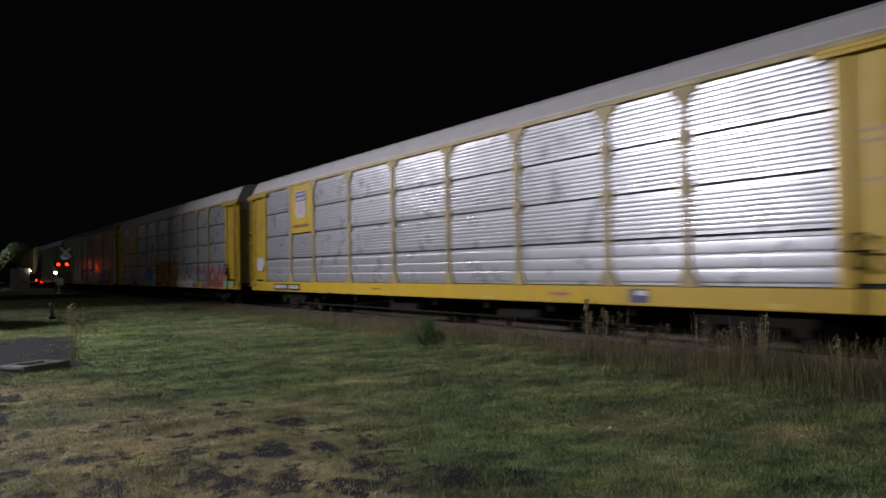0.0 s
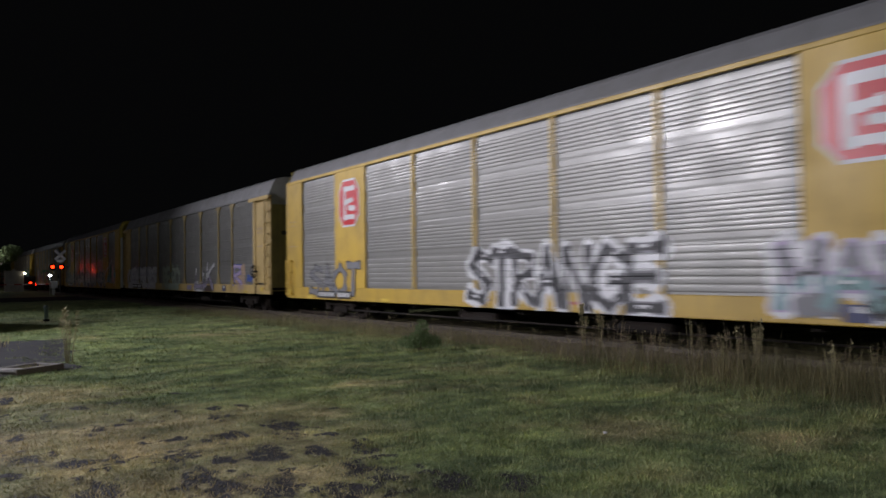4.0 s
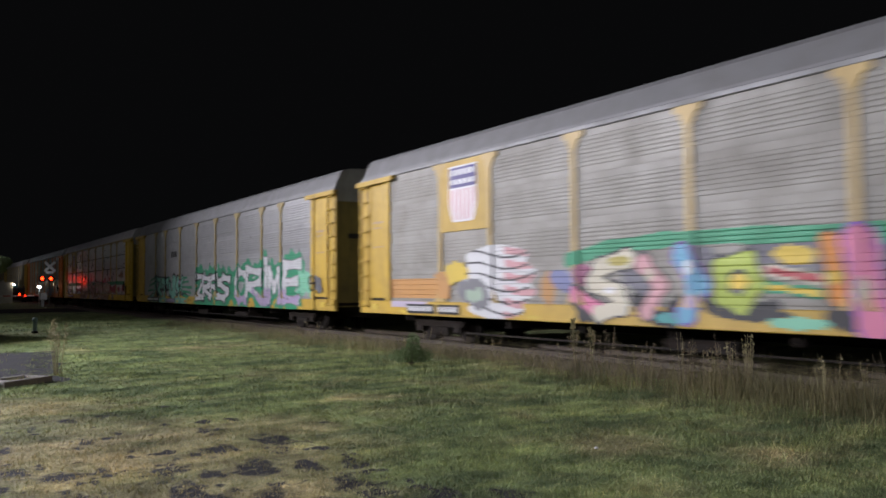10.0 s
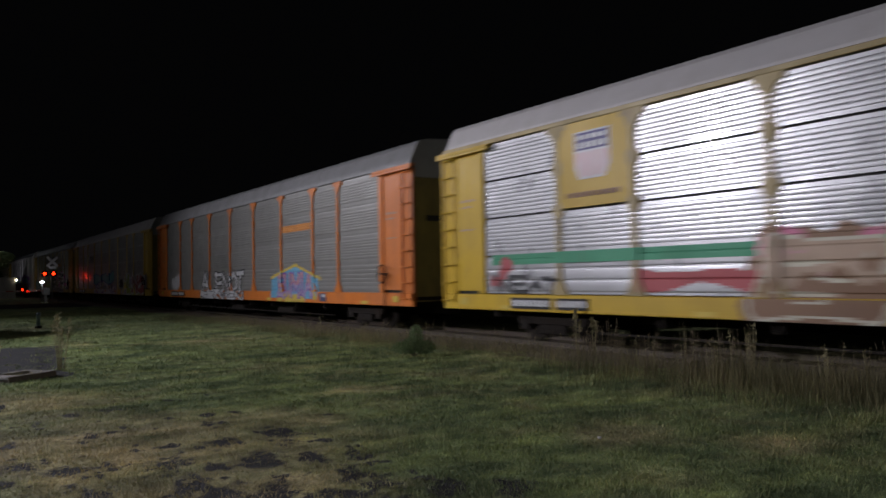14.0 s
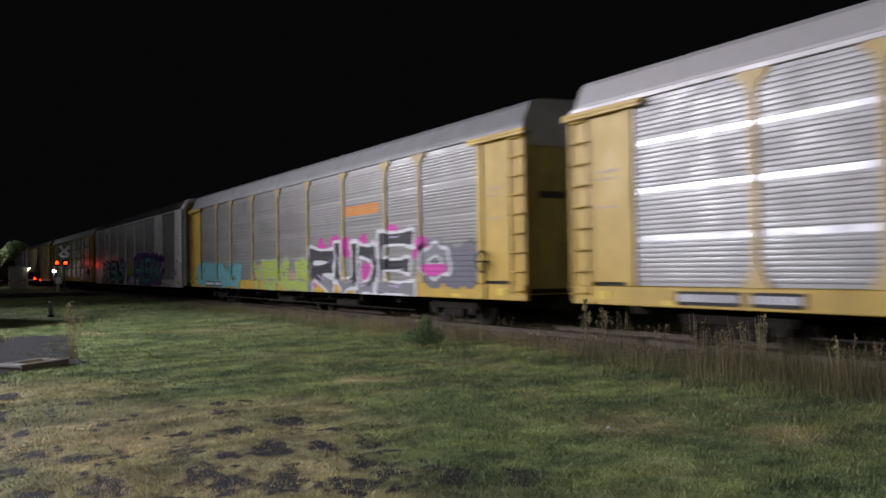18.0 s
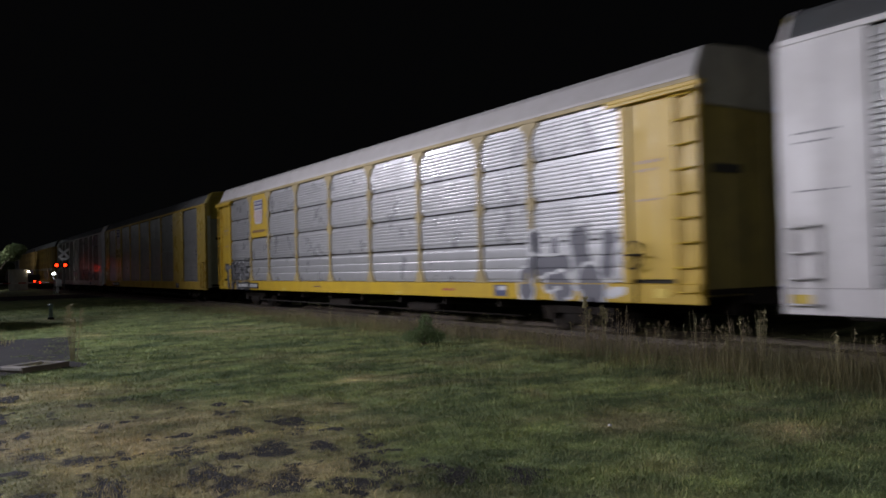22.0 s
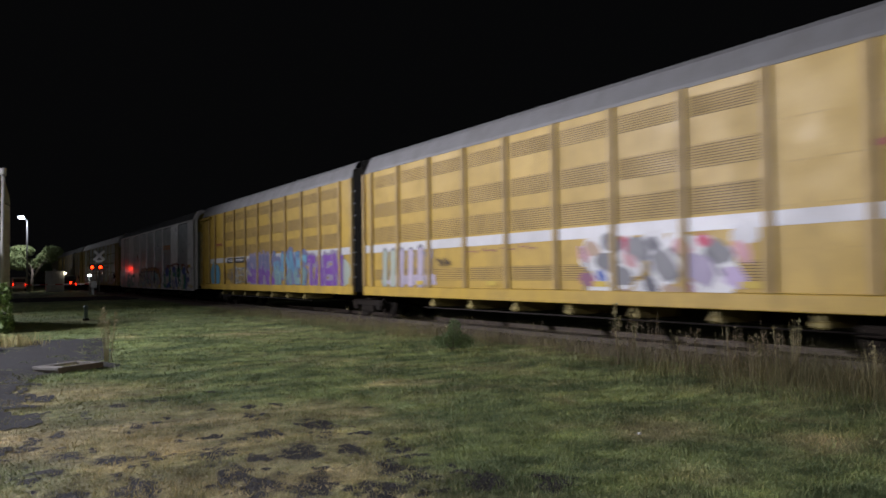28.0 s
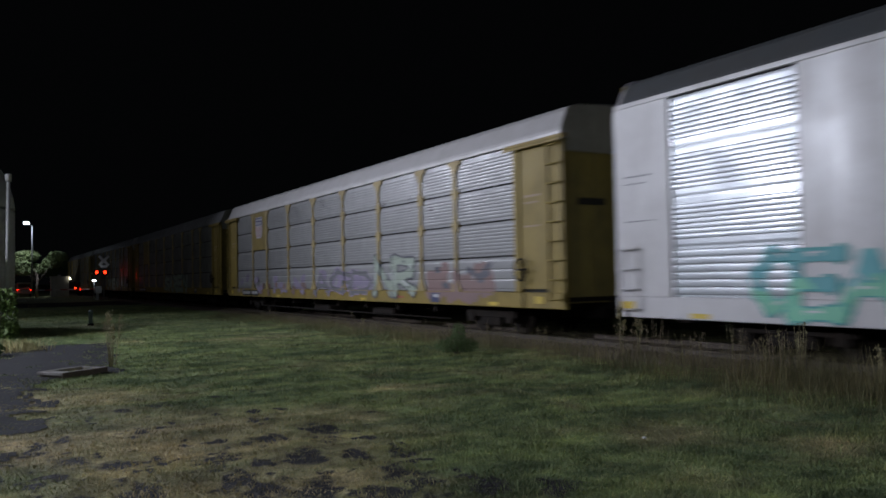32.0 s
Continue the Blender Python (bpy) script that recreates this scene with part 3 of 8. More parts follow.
def plain_post_mesh(sill, eave, wide=0.13, proud=0.06):
    return boxes((-proud, 0.05, -wide / 2, wide / 2, sill, eave), bevel=0.012)


def ladder_mesh(width, z0, z1):
    bm = bmesh.new()
    for y in (0.03, width - 0.03):
        box(bm, -0.10, -0.07, y - 0.025, y + 0.025, z0, z1)
    n = int((z1 - z0) / 0.42)
    for i in range(n + 1):
        z = z0 + 0.06 + i * (z1 - z0 - 0.12) / n
        rod(bm, (-0.10, 0.0, z), (-0.10, width, z), 0.018, seg=6)
        box(bm, -0.1, 0.0, 0.005, 0.03, z - 0.012, z + 0.012)
        box(bm, -0.1, 0.0, width - 0.03, width - 0.005, z - 0.012, z + 0.012)
    return bm


def ribbed_plate(y0, y1, z0, z1, proud, folds=2):
    """A flat panel with shallow upright folds and a rounded rim."""
    bm = bmesh.new()
    n = folds * 4
    ys = [y0 + (y1 - y0) * i / n for i in range(n + 1)]
    ds = [proud if i % 4 in (0, 1) else proud - 0.007 for i in range(n + 1)]
    a = [bm.verts.new((-d, y, z0)) for y, d in zip(ys, ds)]
    b = [bm.verts.new((-d, y, z1)) for y, d in zip(ys, ds)]
    for i in range(n):
        bm.faces.new((a[i], b[i], b[i + 1], a[i + 1]))
    box(bm, -proud + 0.014, 0.05, y0, y1, z0, z1)
    return bm


def truck(car, y):
    """A four-wheeled bogie: bolster and side frames, with its wheels."""
    def frame_mesh():
        bm = bmesh.new()
        for x in (0.42, WIDE - 0.42):
            box(bm, x - 0.06, x + 0.06, -1.15, 1.15, RAIL + 0.42, RAIL + 0.60, bevel=0.02)
            box(bm, x - 0.05, x + 0.05, -0.45, 0.45, RAIL + 0.20, RAIL + 0.42, bevel=0.02)
            for s in (-0.89, 0.89):
                box(bm, x - 0.09, x + 0.09, s - 0.16, s + 0.16, RAIL + 0.28, RAIL + 0.56, bevel=0.02)
            for k in (-0.2, 0.0, 0.2):
                rod(bm, (x, k, RAIL + 0.22), (x, k, RAIL + 0.42), 0.07, seg=8)
        box(bm, 0.4, WIDE - 0.4, -0.22, 0.22, RAIL + 0.38, RAIL + 0.66, bevel=0.02)
        return bm

    def wheel_mesh():
        return spun(bmesh.new(), ((0.10, -0.075), (0.36, -0.05), (0.42, -0.065), (0.42, 0.04), (0.455, 0.05), (0.455, 0.075), (0.34, 0.07), (0.1, 0.09)), (0, 0, 0), 20, "X")

    def axle_mesh():
        return rod(bmesh.new(), (0.4, 0, 0), (WIDE - 0.4, 0, 0), 0.085, seg=10)

    t = part("truck", kept(("truck",), frame_mesh, IRON), IRON, car, "rusty bogie, darkened for the shade under the car", at=(0, y, 0))
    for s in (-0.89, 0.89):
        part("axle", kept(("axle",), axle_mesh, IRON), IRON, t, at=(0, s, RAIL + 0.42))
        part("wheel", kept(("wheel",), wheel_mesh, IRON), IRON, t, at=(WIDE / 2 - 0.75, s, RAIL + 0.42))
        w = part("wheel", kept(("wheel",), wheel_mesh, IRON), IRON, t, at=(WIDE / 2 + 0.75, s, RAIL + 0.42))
        w.rotation_euler = (0, 0, math.pi)


def placards(car, y, low):
    """Two framed tag boards on the sill with unreadable rows."""
    for dy, w in ((0.0, 0.95), (1.12, 1.35)):
        b = part("tag_board", boxes((-0.085, -0.05, y + dy, y + dy + w, low + 0.06, low + 0.30), bevel=0.008), BLACK, car, "black framed tag board")
        bm = bmesh.new()
        k = y + dy + 0.06
        while k < y + dy + w - 0.12:
            box(bm, -0.092, -0.084, k, k + 0.09, low + 0.12, low + 0.25)
            k += 0.125
        part("tag_marks", bm, spray("white", INK["white"]), b)


def sill_signs(car, low, sill, ys):
    """Small boards, stencils and stains along the sill."""
    board, red, dash = ys
    b = part("data_board", boxes((-0.068, -0.05, board - 0.24, board + 0.24, low + 0.06, low + 0.32), bevel=0.004), mat("navy_board", (0.05, 0.06, 0.14), 0.5, 0.0, grime=0.2), car, "small dark blue data board")
    part("data_panel", boxes((-0.073, -0.067, board - 0.2, board + 0.06, low + 0.2, low + 0.29)), spray("white", INK["white"]), b)
    for k in range(6):
        part("red_stencil", kept(("red_stencil",), lambda: boxes((-0.054, -0.05, 0, 0.075, 0, 0.06)), spray("red", INK["red"])), spray("red", INK["red"]), car, at=(0, red + k * 0.1, low + 0.16))
    for k in range(9):
        part("brown_stencil", kept(("brown_stencil",), lambda: boxes((-0.054, -0.05, 0, 0.05, 0, 0.045)), spray("brown", INK["brown"])), spray("brown", INK["brown"]), car, at=(0, dash + k * 0.07, low + 0.17))
    for y in (2.6, 10.4, 19.2, 24.6):
        part("reflector", kept(("reflector",), lambda: boxes((-0.056, -0.05, 0, 0.42, 0, 0.09), bevel=0.002), spray("yellow", INK["yellow"])), spray("yellow", INK["yellow"]), car, "worn yellow reflector strip", at=(0, y, low + 0.03))


def shared_body(car, length, low, sill, eave, side_paint, roof, ends, door_paint=None, rail_paint=None, rise=1.0):
    """Sills, floor, far wall, roof, end doors, couplers and running gear."""
    part("side_sill", boxes((-0.05, 0.06, 0.0, length, low, sill), bevel=0.015), side_paint, car)
    part("side_sill", boxes((WIDE - 0.06, WIDE + 0.05, 0.0, length, low, sill), bevel=0.015), side_paint, car)
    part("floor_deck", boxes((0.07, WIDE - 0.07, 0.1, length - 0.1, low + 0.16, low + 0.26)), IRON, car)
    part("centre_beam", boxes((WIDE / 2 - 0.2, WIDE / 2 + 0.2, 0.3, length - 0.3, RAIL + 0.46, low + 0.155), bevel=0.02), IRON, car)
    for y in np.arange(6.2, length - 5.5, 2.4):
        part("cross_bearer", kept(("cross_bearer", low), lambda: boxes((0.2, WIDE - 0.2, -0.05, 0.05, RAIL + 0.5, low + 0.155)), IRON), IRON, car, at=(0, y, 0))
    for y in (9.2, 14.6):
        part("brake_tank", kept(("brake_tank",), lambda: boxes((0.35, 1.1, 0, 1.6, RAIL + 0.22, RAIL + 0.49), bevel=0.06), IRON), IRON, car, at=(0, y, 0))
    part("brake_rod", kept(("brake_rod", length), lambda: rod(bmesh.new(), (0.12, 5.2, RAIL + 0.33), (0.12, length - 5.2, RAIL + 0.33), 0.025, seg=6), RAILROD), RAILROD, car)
    bm = bmesh.new()
    box(bm, WIDE - 0.05, WIDE, 0.1, length - 0.1, sill + 0.003, eave - 0.003)
    for y in np.arange(1.8, length - 1, 2.9):
        box(bm, WIDE, WIDE + 0.06, y - 0.07, y + 0.07, sill + 0.003, eave - 0.003)
    part("far_wall", bm, STEEL_DARK, car)
    # sheet added so that open seams look dark
    part("inner_lining", boxes((0.07, 0.09, 0.25, length - 0.25, sill + 0.003, eave - 0.1)), RECESS_SHADE, car, "dark sheet painting the shade inside, behind the side sheets")
    part("roof", kept(("roof", length, eave, roof.name, rise), lambda: roof_mesh(length, eave, rise), roof), roof, car)
    part("eave_rail", boxes((-0.055, 0.02, 0.02, length - 0.02, eave - 0.088, eave + 0.01), bevel=0.012), rail_paint or ends, car)
    dp = door_paint or OLIVE
    for y in (0.11, length - 0.11):
        part("roof_end", kept(("roof_end", y, eave, rise), lambda: roof_cap(y, eave, eave - 0.42, rise), ROOF_END), ROOF_END, car, "pale grey plate closing the roof")
    for y0, y1 in ((0.14, 0.2), (length - 0.2, length - 0.14)):
        for k in range(6):
            x0 = 0.08 + k * (WIDE - 0.16) / 6
            x1 = x0 + (WIDE - 0.16) / 6 - 0.008
            off = 0.03 if k % 2 else 0.0
            part("end_door_leaf", kept(("end_door_leaf", round(x0, 2), y0, low, eave, dp.name),
                                       lambda: boxes((x0, x1, y0 + off, y1 + off, low + 0.12, eave - 0.31), bevel=0.012), dp), dp, car)
    for y in (0.125, length - 0.135):
        part("door_latch_slot", boxes((0.5, 1.3, y, y + 0.01, 3.2, 3.36)), RECESS_SHADE, car, "dark slot in the end doors")
    for y0, y1 in ((-1.0, 0.3), (length - 0.3, length + 1.0)):
        bm = boxes((WIDE / 2 - 0.12, WIDE / 2 + 0.12, y0, y1, RAIL + 0.68, RAIL + 0.95), bevel=0.03)
        box(bm, WIDE / 2 - 0.22, WIDE / 2 + 0.22, y0 if y0 < 0 else y1 - 0.35, y0 + 0.35 if y0 < 0 else y1, RAIL + 0.66, RAIL + 1.0, bevel=0.05)
        part("coupler", bm, IRON, car)
    for y in (3.6, length - 3.6):
        truck(car, y)


def brake_wheel(car, y, z):
    bm = bmesh.new()
    n = 18
    for i in range(n):
        a, b = 2 * math.pi * i / n, 2 * math.pi * (i + 1) / n
        rod(bm, (-0.2, y + 0.26 * math.cos(a), z + 0.26 * math.sin(a)), (-0.2, y + 0.26 * math.cos(b), z + 0.26 * math.sin(b)), 0.018, seg=5)
    for i in range(4):
        a = math.pi * i / 2
        rod(bm, (-0.2, y, z), (-0.2, y + 0.26 * math.cos(a), z + 0.26 * math.sin(a)), 0.014, seg=5)
    rod(bm, (-0.22, y, z), (0.02, y, z), 0.03, seg=6)
    rod(bm, (-0.1, y + 0.05, z - 0.9), (-0.1, y, z), 0.02, seg=6)
    part("brake_wheel", bm, IRON, car, "black spoked brake wheel")


def ladder_carrier(label, trim, skin_steel, kind, roof, logo=None, posts=None, brake=True, rise=1.0):
    """Car carrier with a ladder bay and a smooth panel at both ends. Its origin is the leading corner of the near side."""
    L, low, sill, eave = 27.4, 0.84, 1.21, 4.84
    car = new("car_carrier")
    tagged(car, label, "railroad car", "train of car carriers")
    shared_body(car, L, low, sill, eave, trim, roof, trim, None, POST_DULL if kind == "seamed" and trim is YELLOW_NEW else roof, rise)
    posts = posts or (POST_DULL if trim is not ORANGE else trim)
    rows = sheet_rows(kind, sill, eave - 0.09)
    plain = []
    for y in BAYS_A:
        plain.append((y - 0.1, y + 0.1))
    for i, (a, b) in enumerate(zip(BAYS_A, BAYS_A[1:])):
        upper = logo and i == 7
        if upper:
            plain.append((a, b))
        for k, row in enumerate(rows):
            if upper and k >= 2:
                continue
            part("side_sheet", sheet(b - a - 0.04, row, skin_steel), skin_steel, car, at=(0, a + 0.02, row[0]))
        if upper:
            part("logo_plate", ribbed_plate(a + 0.06, b - 0.06, rows[2][0], eave - 0.1, 0.052, 1), trim, car, "plain plate that carries the badge")
    for y in BAYS_A[1:-1]:
        seams = [r[0] - 0.024 for r in rows[2:]] if kind == "seamed" else ()
        part("post", kept(("post", sill, eave, posts.name, kind == "seamed"), lambda: post_mesh(sill + 0.002, eave - 0.092, seams=seams), posts), posts, car, at=(0, y, 0))
    for y0, y1, s in ((0.0, 1.85, 1), (25.65, L, -1)):
        outer, inner = (y0, y1) if s > 0 else (y1, y0)
        part("edge_post", boxes((-0.07, 0.05, min(inner, inner - 0.24 * s), max(inner, inner - 0.24 * s), sill + 0.002, eave - 0.092), bevel=0.015), trim, car)
        a, b = sorted((outer + 0.56 * s, inner - 0.25 * s))
        part("corner_panel", ribbed_plate(a, b, sill + 0.08, eave - 0.2, 0.02, 2), trim, car)
        la, lb = sorted((outer, outer + 0.55 * s))
        part("corner_plate", boxes((-0.01, 0.05, la, lb, sill - 0.1, eave - 0.2), bevel=0.01), trim, car)
        part("ladder", kept(("ladder", trim.name), lambda: ladder_mesh(0.52, 1.0, 4.62), trim), trim, car, at=(0, la + 0.015, 0))
        ha, hb = sorted((outer - 0.12 * s, inner + 0.28 * s))
        part("door_track_hood", boxes((-0.16, 0.0, ha, hb, eave - 0.17, eave - 0.095), (-0.16, -0.13, ha, hb, eave - 0.24, eave - 0.17), bevel=0.01), trim, car)
        part("warning_plate", boxes((-0.075, -0.05, outer + 0.75 * s if s > 0 else outer - 1.05, outer + 1.05 if s > 0 else outer - 0.75, 0.95, 1.12)), spray("yellow", INK["yellow"]), car)
    if brake:
        brake_wheel(car, 1.45, 1.75)
    placards(car, 22.2, low)
    sill_signs(car, low, sill, (5.75, 7.7, 16.0))
    plain += [(0.0, 1.95), (25.55, L)]
    skin = Skin(rows, sill, low, plain, 0.062)
    stencil = Skin([], sill, low, [(0, L)], 0.02)
    for yl in (1.45, L - 0.75):
        marks(stencil, car, yl, yl - 0.62, 3.45, 3.51, "tan", 7, "stencil_mark", 0.004)
        marks(stencil, car, yl, yl - 0.5, 3.3, 3.35, "tan", 6, "stencil_mark", 0.004)
        marks(stencil, car, yl, yl - 0.62, 2.75, 2.79, "tan", 9, "stencil_mark", 0.004)
    return car, skin


def panel_carrier(label, trim, skin_steel, kind, roof, plates=(1, 7), end_dark=None, rise=0.84):
    """Car carrier with smooth end panels flush to the corners and full-height plates between sheet bays."""
    L, low, sill, eave = 26.9, 0.75, 1.16, 5.0
    car = new("car_carrier")
    tagged(car, label, "railroad car", "train of car carriers")
    shared_body(car, L, low, sill, eave, trim, roof, trim, end_dark, rise=rise)
    rows = sheet_rows(kind, sill, eave - 0.12)
    plate_paint = WHITE_GLOSS if trim is WHITE else YELLOW_GLOSS if "glossy" in label else trim
    plain = [(y - 0.09, y + 0.09) for y in BAYS_B] + [(0, BAYS_B[0]), (BAYS_B[-1], L)]
    for i, (a, b) in enumerate(zip(BAYS_B, BAYS_B[1:])):
        if i in plates:
            plain.append((a, b))
            part("full_plate", ribbed_plate(a + 0.005, b - 0.005, sill + 0.003, eave - 0.093, 0.055, 2), plate_paint, car, "smooth full-height plate")
            continue
        for row in rows:
            part("side_sheet", sheet(b - a - 0.1, row, skin_steel), skin_steel, car, at=(0, a + 0.05, row[0]))
        bm = bmesh.new()
        for k in range(3):
            w = (b - a - 0.3) / 3
            box(bm, -0.02, 0.05, a + 0.15 + k * w, a + 0.15 + (k + 1) * w - 0.18, eave - 0.118, eave - 0.094)
        part("vent_slot", bm, RECESS_SHADE, car, "dark slots under the eave")
    for i, y in enumerate(BAYS_B[1:-1]):
        if i in plates or i + 1 in plates:
            continue
        if plates:
            part("post", kept(("plain_post", sill, eave, trim.name), lambda: plain_post_mesh(sill + 0.002, eave - 0.092), trim), trim, car, at=(0, y, 0))
        else:
            part("post", kept(("spread_post", sill, eave, trim.name), lambda: post_mesh(sill + 0.002, eave - 0.092, 0.14, foot=0.17), trim), trim, car, at=(0, y, 0))
    for y0 in (0.085, L - 0.115):
        part("end_hood", boxes((0.12, WIDE - 0.12, y0, y0 + 0.03, eave - 0.75, eave + 0.42), bevel=0.01), END_HOOD, car, "yellow hood over the end doors")
    for a, b in ((0.0, BAYS_B[0]), (BAYS_B[-1], L)):
        part("end_panel", ribbed_plate(a + 0.003, b - 0.003, sill + 0.003, eave - 0.093, 0.055, 2), YELLOW_GLOSS if "glossy" in label else trim, car)
        pale = WHITE if trim is WHITE else CORNER_PALE
        part("corner_sheet", kept(("corner_sheet", a < 1, pale.name, rise), lambda: end_arch(0.0 if a < 1 else L, 1 if a < 1 else -1, low + 0.1, eave, rise), pale), pale, car, "pale rounded corner sheet")
        if trim is not WHITE:
            part("corner_hood", kept(("corner_hood", a < 1, rise), lambda: end_arch(0.0 if a < 1 else L, 1 if a < 1 else -1, eave - 0.62, eave, rise, 0.006), END_HOOD), END_HOOD, car, "dirty yellow hood over the corner")
        o = 0.12 if a < 1 else L - 0.62
        part("ladder", kept(("short_ladder", trim.name), lambda: ladder_mesh(0.5, 0.85, 2.15), trim), trim, car, at=(-0.055, o, 0))
        part("warning_plate", boxes((-0.075, -0.055, o + 0.15, o + 0.5, 0.88, 1.06)), spray("yellow", INK["yellow"]), car)
    if trim is not WHITE:
        placards(car, 21.6, low)
    sill_signs(car, low, sill, (5.4, 11.0, 14.2))
    skin = Skin(rows, sill, low, plain, 0.062)
    STENCIL = "grey" if trim is WHITE else "tan"
    for yl in (1.2, L - 0.3):
        marks(skin, car, yl, yl - 0.7, 3.5, 3.535, STENCIL, 8, "stencil_mark", 0.002)
        marks(skin, car, yl, yl - 0.55, 3.36, 3.39, STENCIL, 7, "stencil_mark", 0.002)
        marks(skin, car, yl, yl - 0.8, 2.62, 2.645, STENCIL, 5, "stencil_mark", 0.002)
    return car, skin


def badge_shield(skin, car, y_left, y_right, top, bottom):
    """A shield: dark blue band above, white field with upright red stripes."""
    mid, hw = (y_left + y_right) / 2, (y_left - y_right) / 2

    def form(Y, Z, g=0.0):
        k = np.clip((Z - bottom) / (top - bottom), 0, 1)
        w = hw * np.where(k < 0.35, 0.62 + 0.38 * np.sqrt(np.clip(k / 0.35, 0, 1)), 1.0) - g
        return (np.abs(Y - mid) < w) & (Z < top - g) & (Z > bottom + g)
    split = bottom + (top - bottom) * 0.60
    skin.paint("badge_field", car, lambda Y, Z: form(Y, Z), 0, spray("white", INK["white"]), 0.006, bottom, top, mid - hw - .05, mid + hw + .05)
    skin.paint("badge_band", car, lambda Y, Z: form(Y, Z, 0.03) & (Z > split), 0, mat("badge_navy", (0.045, 0.035, 0.16), 0.45, 0.0, grime=0.1), 0.010, bottom, top, mid - hw - .05, mid + hw + .05)
    for k in range(7):
        c = mid + hw * (k - 3) * 2 / 7
        skin.paint("badge_stripe", car, lambda Y, Z: form(Y, Z, 0.05) & (Z < split - 0.03) & (np.abs(Y - c) < hw * 0.065), 0, spray("rose", INK["rose"]), 0.010, bottom, split, c - hw * 0.065, c + hw * 0.065)
    for k in (0.7, 0.27):
        z = split + (top - split) * k
        for n in range(5):
            c = mid + hw * (n - 2) * 0.34
            skin.paint("badge_mark", car, lambda Y, Z: (np.abs(Y - c) < hw * 0.12) & (np.abs(Z - z) < (top - split) * 0.12), 0, spray("white", INK["white"]), 0.013, split, top, c - hw * 0.12, c + hw * 0.12)


def badge_octagon(skin, car, y_left, y_right, top, bottom):
    """A red eight-sided badge with a white rim and white shapes."""
    mid, hw, zm, hh = (y_left + y_right) / 2, (y_left - y_right) / 2, (top + bottom) / 2, (top - bottom) / 2

    def form(Y, Z, g):
        u, v = np.abs(Y - mid) / (hw - g), np.abs(Z - zm) / (hh - g)
        return (u < 1) & (v < 1) & (u + v < 1.55)
    a, b = mid - hw - .05, mid + hw + .05
    skin.paint("badge_rim", car, lambda Y, Z: form(Y, Z, 0), 0, spray("white", INK["white"]), 0.006, bottom, top, a, b)
    skin.paint("badge_field", car, lambda Y, Z: form(Y, Z, 0.06), 0, mat("badge_red", (0.55, 0.03, 0.04), 0.35, 0.0, grime=0.1), 0.010, bottom, top, a, b)
    bars = [((mid + hw * .38, zm + hh * .6), (mid - hw * .48, zm + hh * .6)), ((mid + hw * .38, zm + hh * .6), (mid + hw * .38, zm - hh * .6)),
            ((mid + hw * .38, zm + hh * .02), (mid - hw * .3, zm + hh * .1)), ((mid + hw * .38, zm - hh * .6), (mid - hw * .5, zm - hh * .6)),
            ((mid - hw * .1, zm - hh * .22), (mid - hw * .5, zm - hh * .25))]
    for bar in bars:
        skin.paint("badge_bar", car, [bar], 0.085, spray("white", INK["white"]), 0.014 + 0.0006 * bars.index(bar), bottom, top, a, b)


def marks(skin, car, y_left, y_right, z0, z1, colour, n, name="lettering_mark", lift=0.01):
    """Unreadable writing as a row of plain bars."""
    w = (y_left - y_right) / n
    skin.paint(name, car, lambda Y, Z: (np.mod(y_left - Y, w) < w * 0.68) & (Y < y_left) & (Y > y_right) & (Z > z0) & (Z < z1), 0, spray(colour, INK[colour]), lift, z0, z1, y_right, y_left)


# ---------- the train, car by car ----------
TRAIN = []


def coupled(car_skin, at):
    car, skin = car_skin
    car.location = (NEAR, at, 0)
    TRAIN.append((car, at))
    return car, skin


# bright carrier with a badge plate, no graffiti
car, skin = coupled(ladder_carrier("silver corrugated car carrier with bright yellow posts, sill and badge plate", YELLOW_NEW, STEEL, "seamed", ROOF_LIGHT, True, rise=0.86), 4.71)
badge_shield(skin, car, 22.5, 21.5, 4.52, 3.55)
marks(skin, car, 22.75, 21.25, 3.2, 3.3, "brown", 14)
blot(skin, car, 26.0, 26.7, 1.75, 2.2, "white", seed=4, lumps=4, size=0.2)

# carrier with a long row of graffiti
car, skin = coupled(ladder_carrier("silver car carrier, yellow posts, long colourful graffiti along the bottom", YELLOW_NEW, STEEL, "seamed", ROOF_LIGHT, True), 33.81)
badge_shield(skin, car, 22.5, 21.5, 4.52, 3.55)
marks(skin, car, 22.75, 21.25, 3.2, 3.3, "brown", 14)
piece(skin, car, spaced("UAIN", 26.0, 20.5, 0.98, 2.1, 3), "mauve", "lilac", None, 0.19, 0.025, low="lilac", cuts="grey", seed=3, rise=0.35)
blot(skin, car, 20.8, 22.6, 0.85, 1.12, "black", 0.010, 31, 7, 0.09)
skin.paint("graffiti_peak", car, lambda Y, Z: (Z < 2.2 - np.where(Y > 18.0, (Y - 18.0) * 0.6, (18.0 - Y) * 0.3)) & (Z > 0.86 + 0.28 * (1 - np.clip(np.abs(Y - 17.9) / 1.1, 0, 1))), 0, spray("sky", INK["sky"]), 0.005, 0.85, 2.3, 15.9, 19.6)
skin.paint("graffiti_peak_foot", car, lambda Y, Z: Z < 0.86 + 0.28 * (1 - np.clip(np.abs(Y - 17.9) / 1.1, 0, 1)), 0, spray("yellow", INK["yellow"]), 0.006, 0.85, 1.2, 16.8, 19.0)
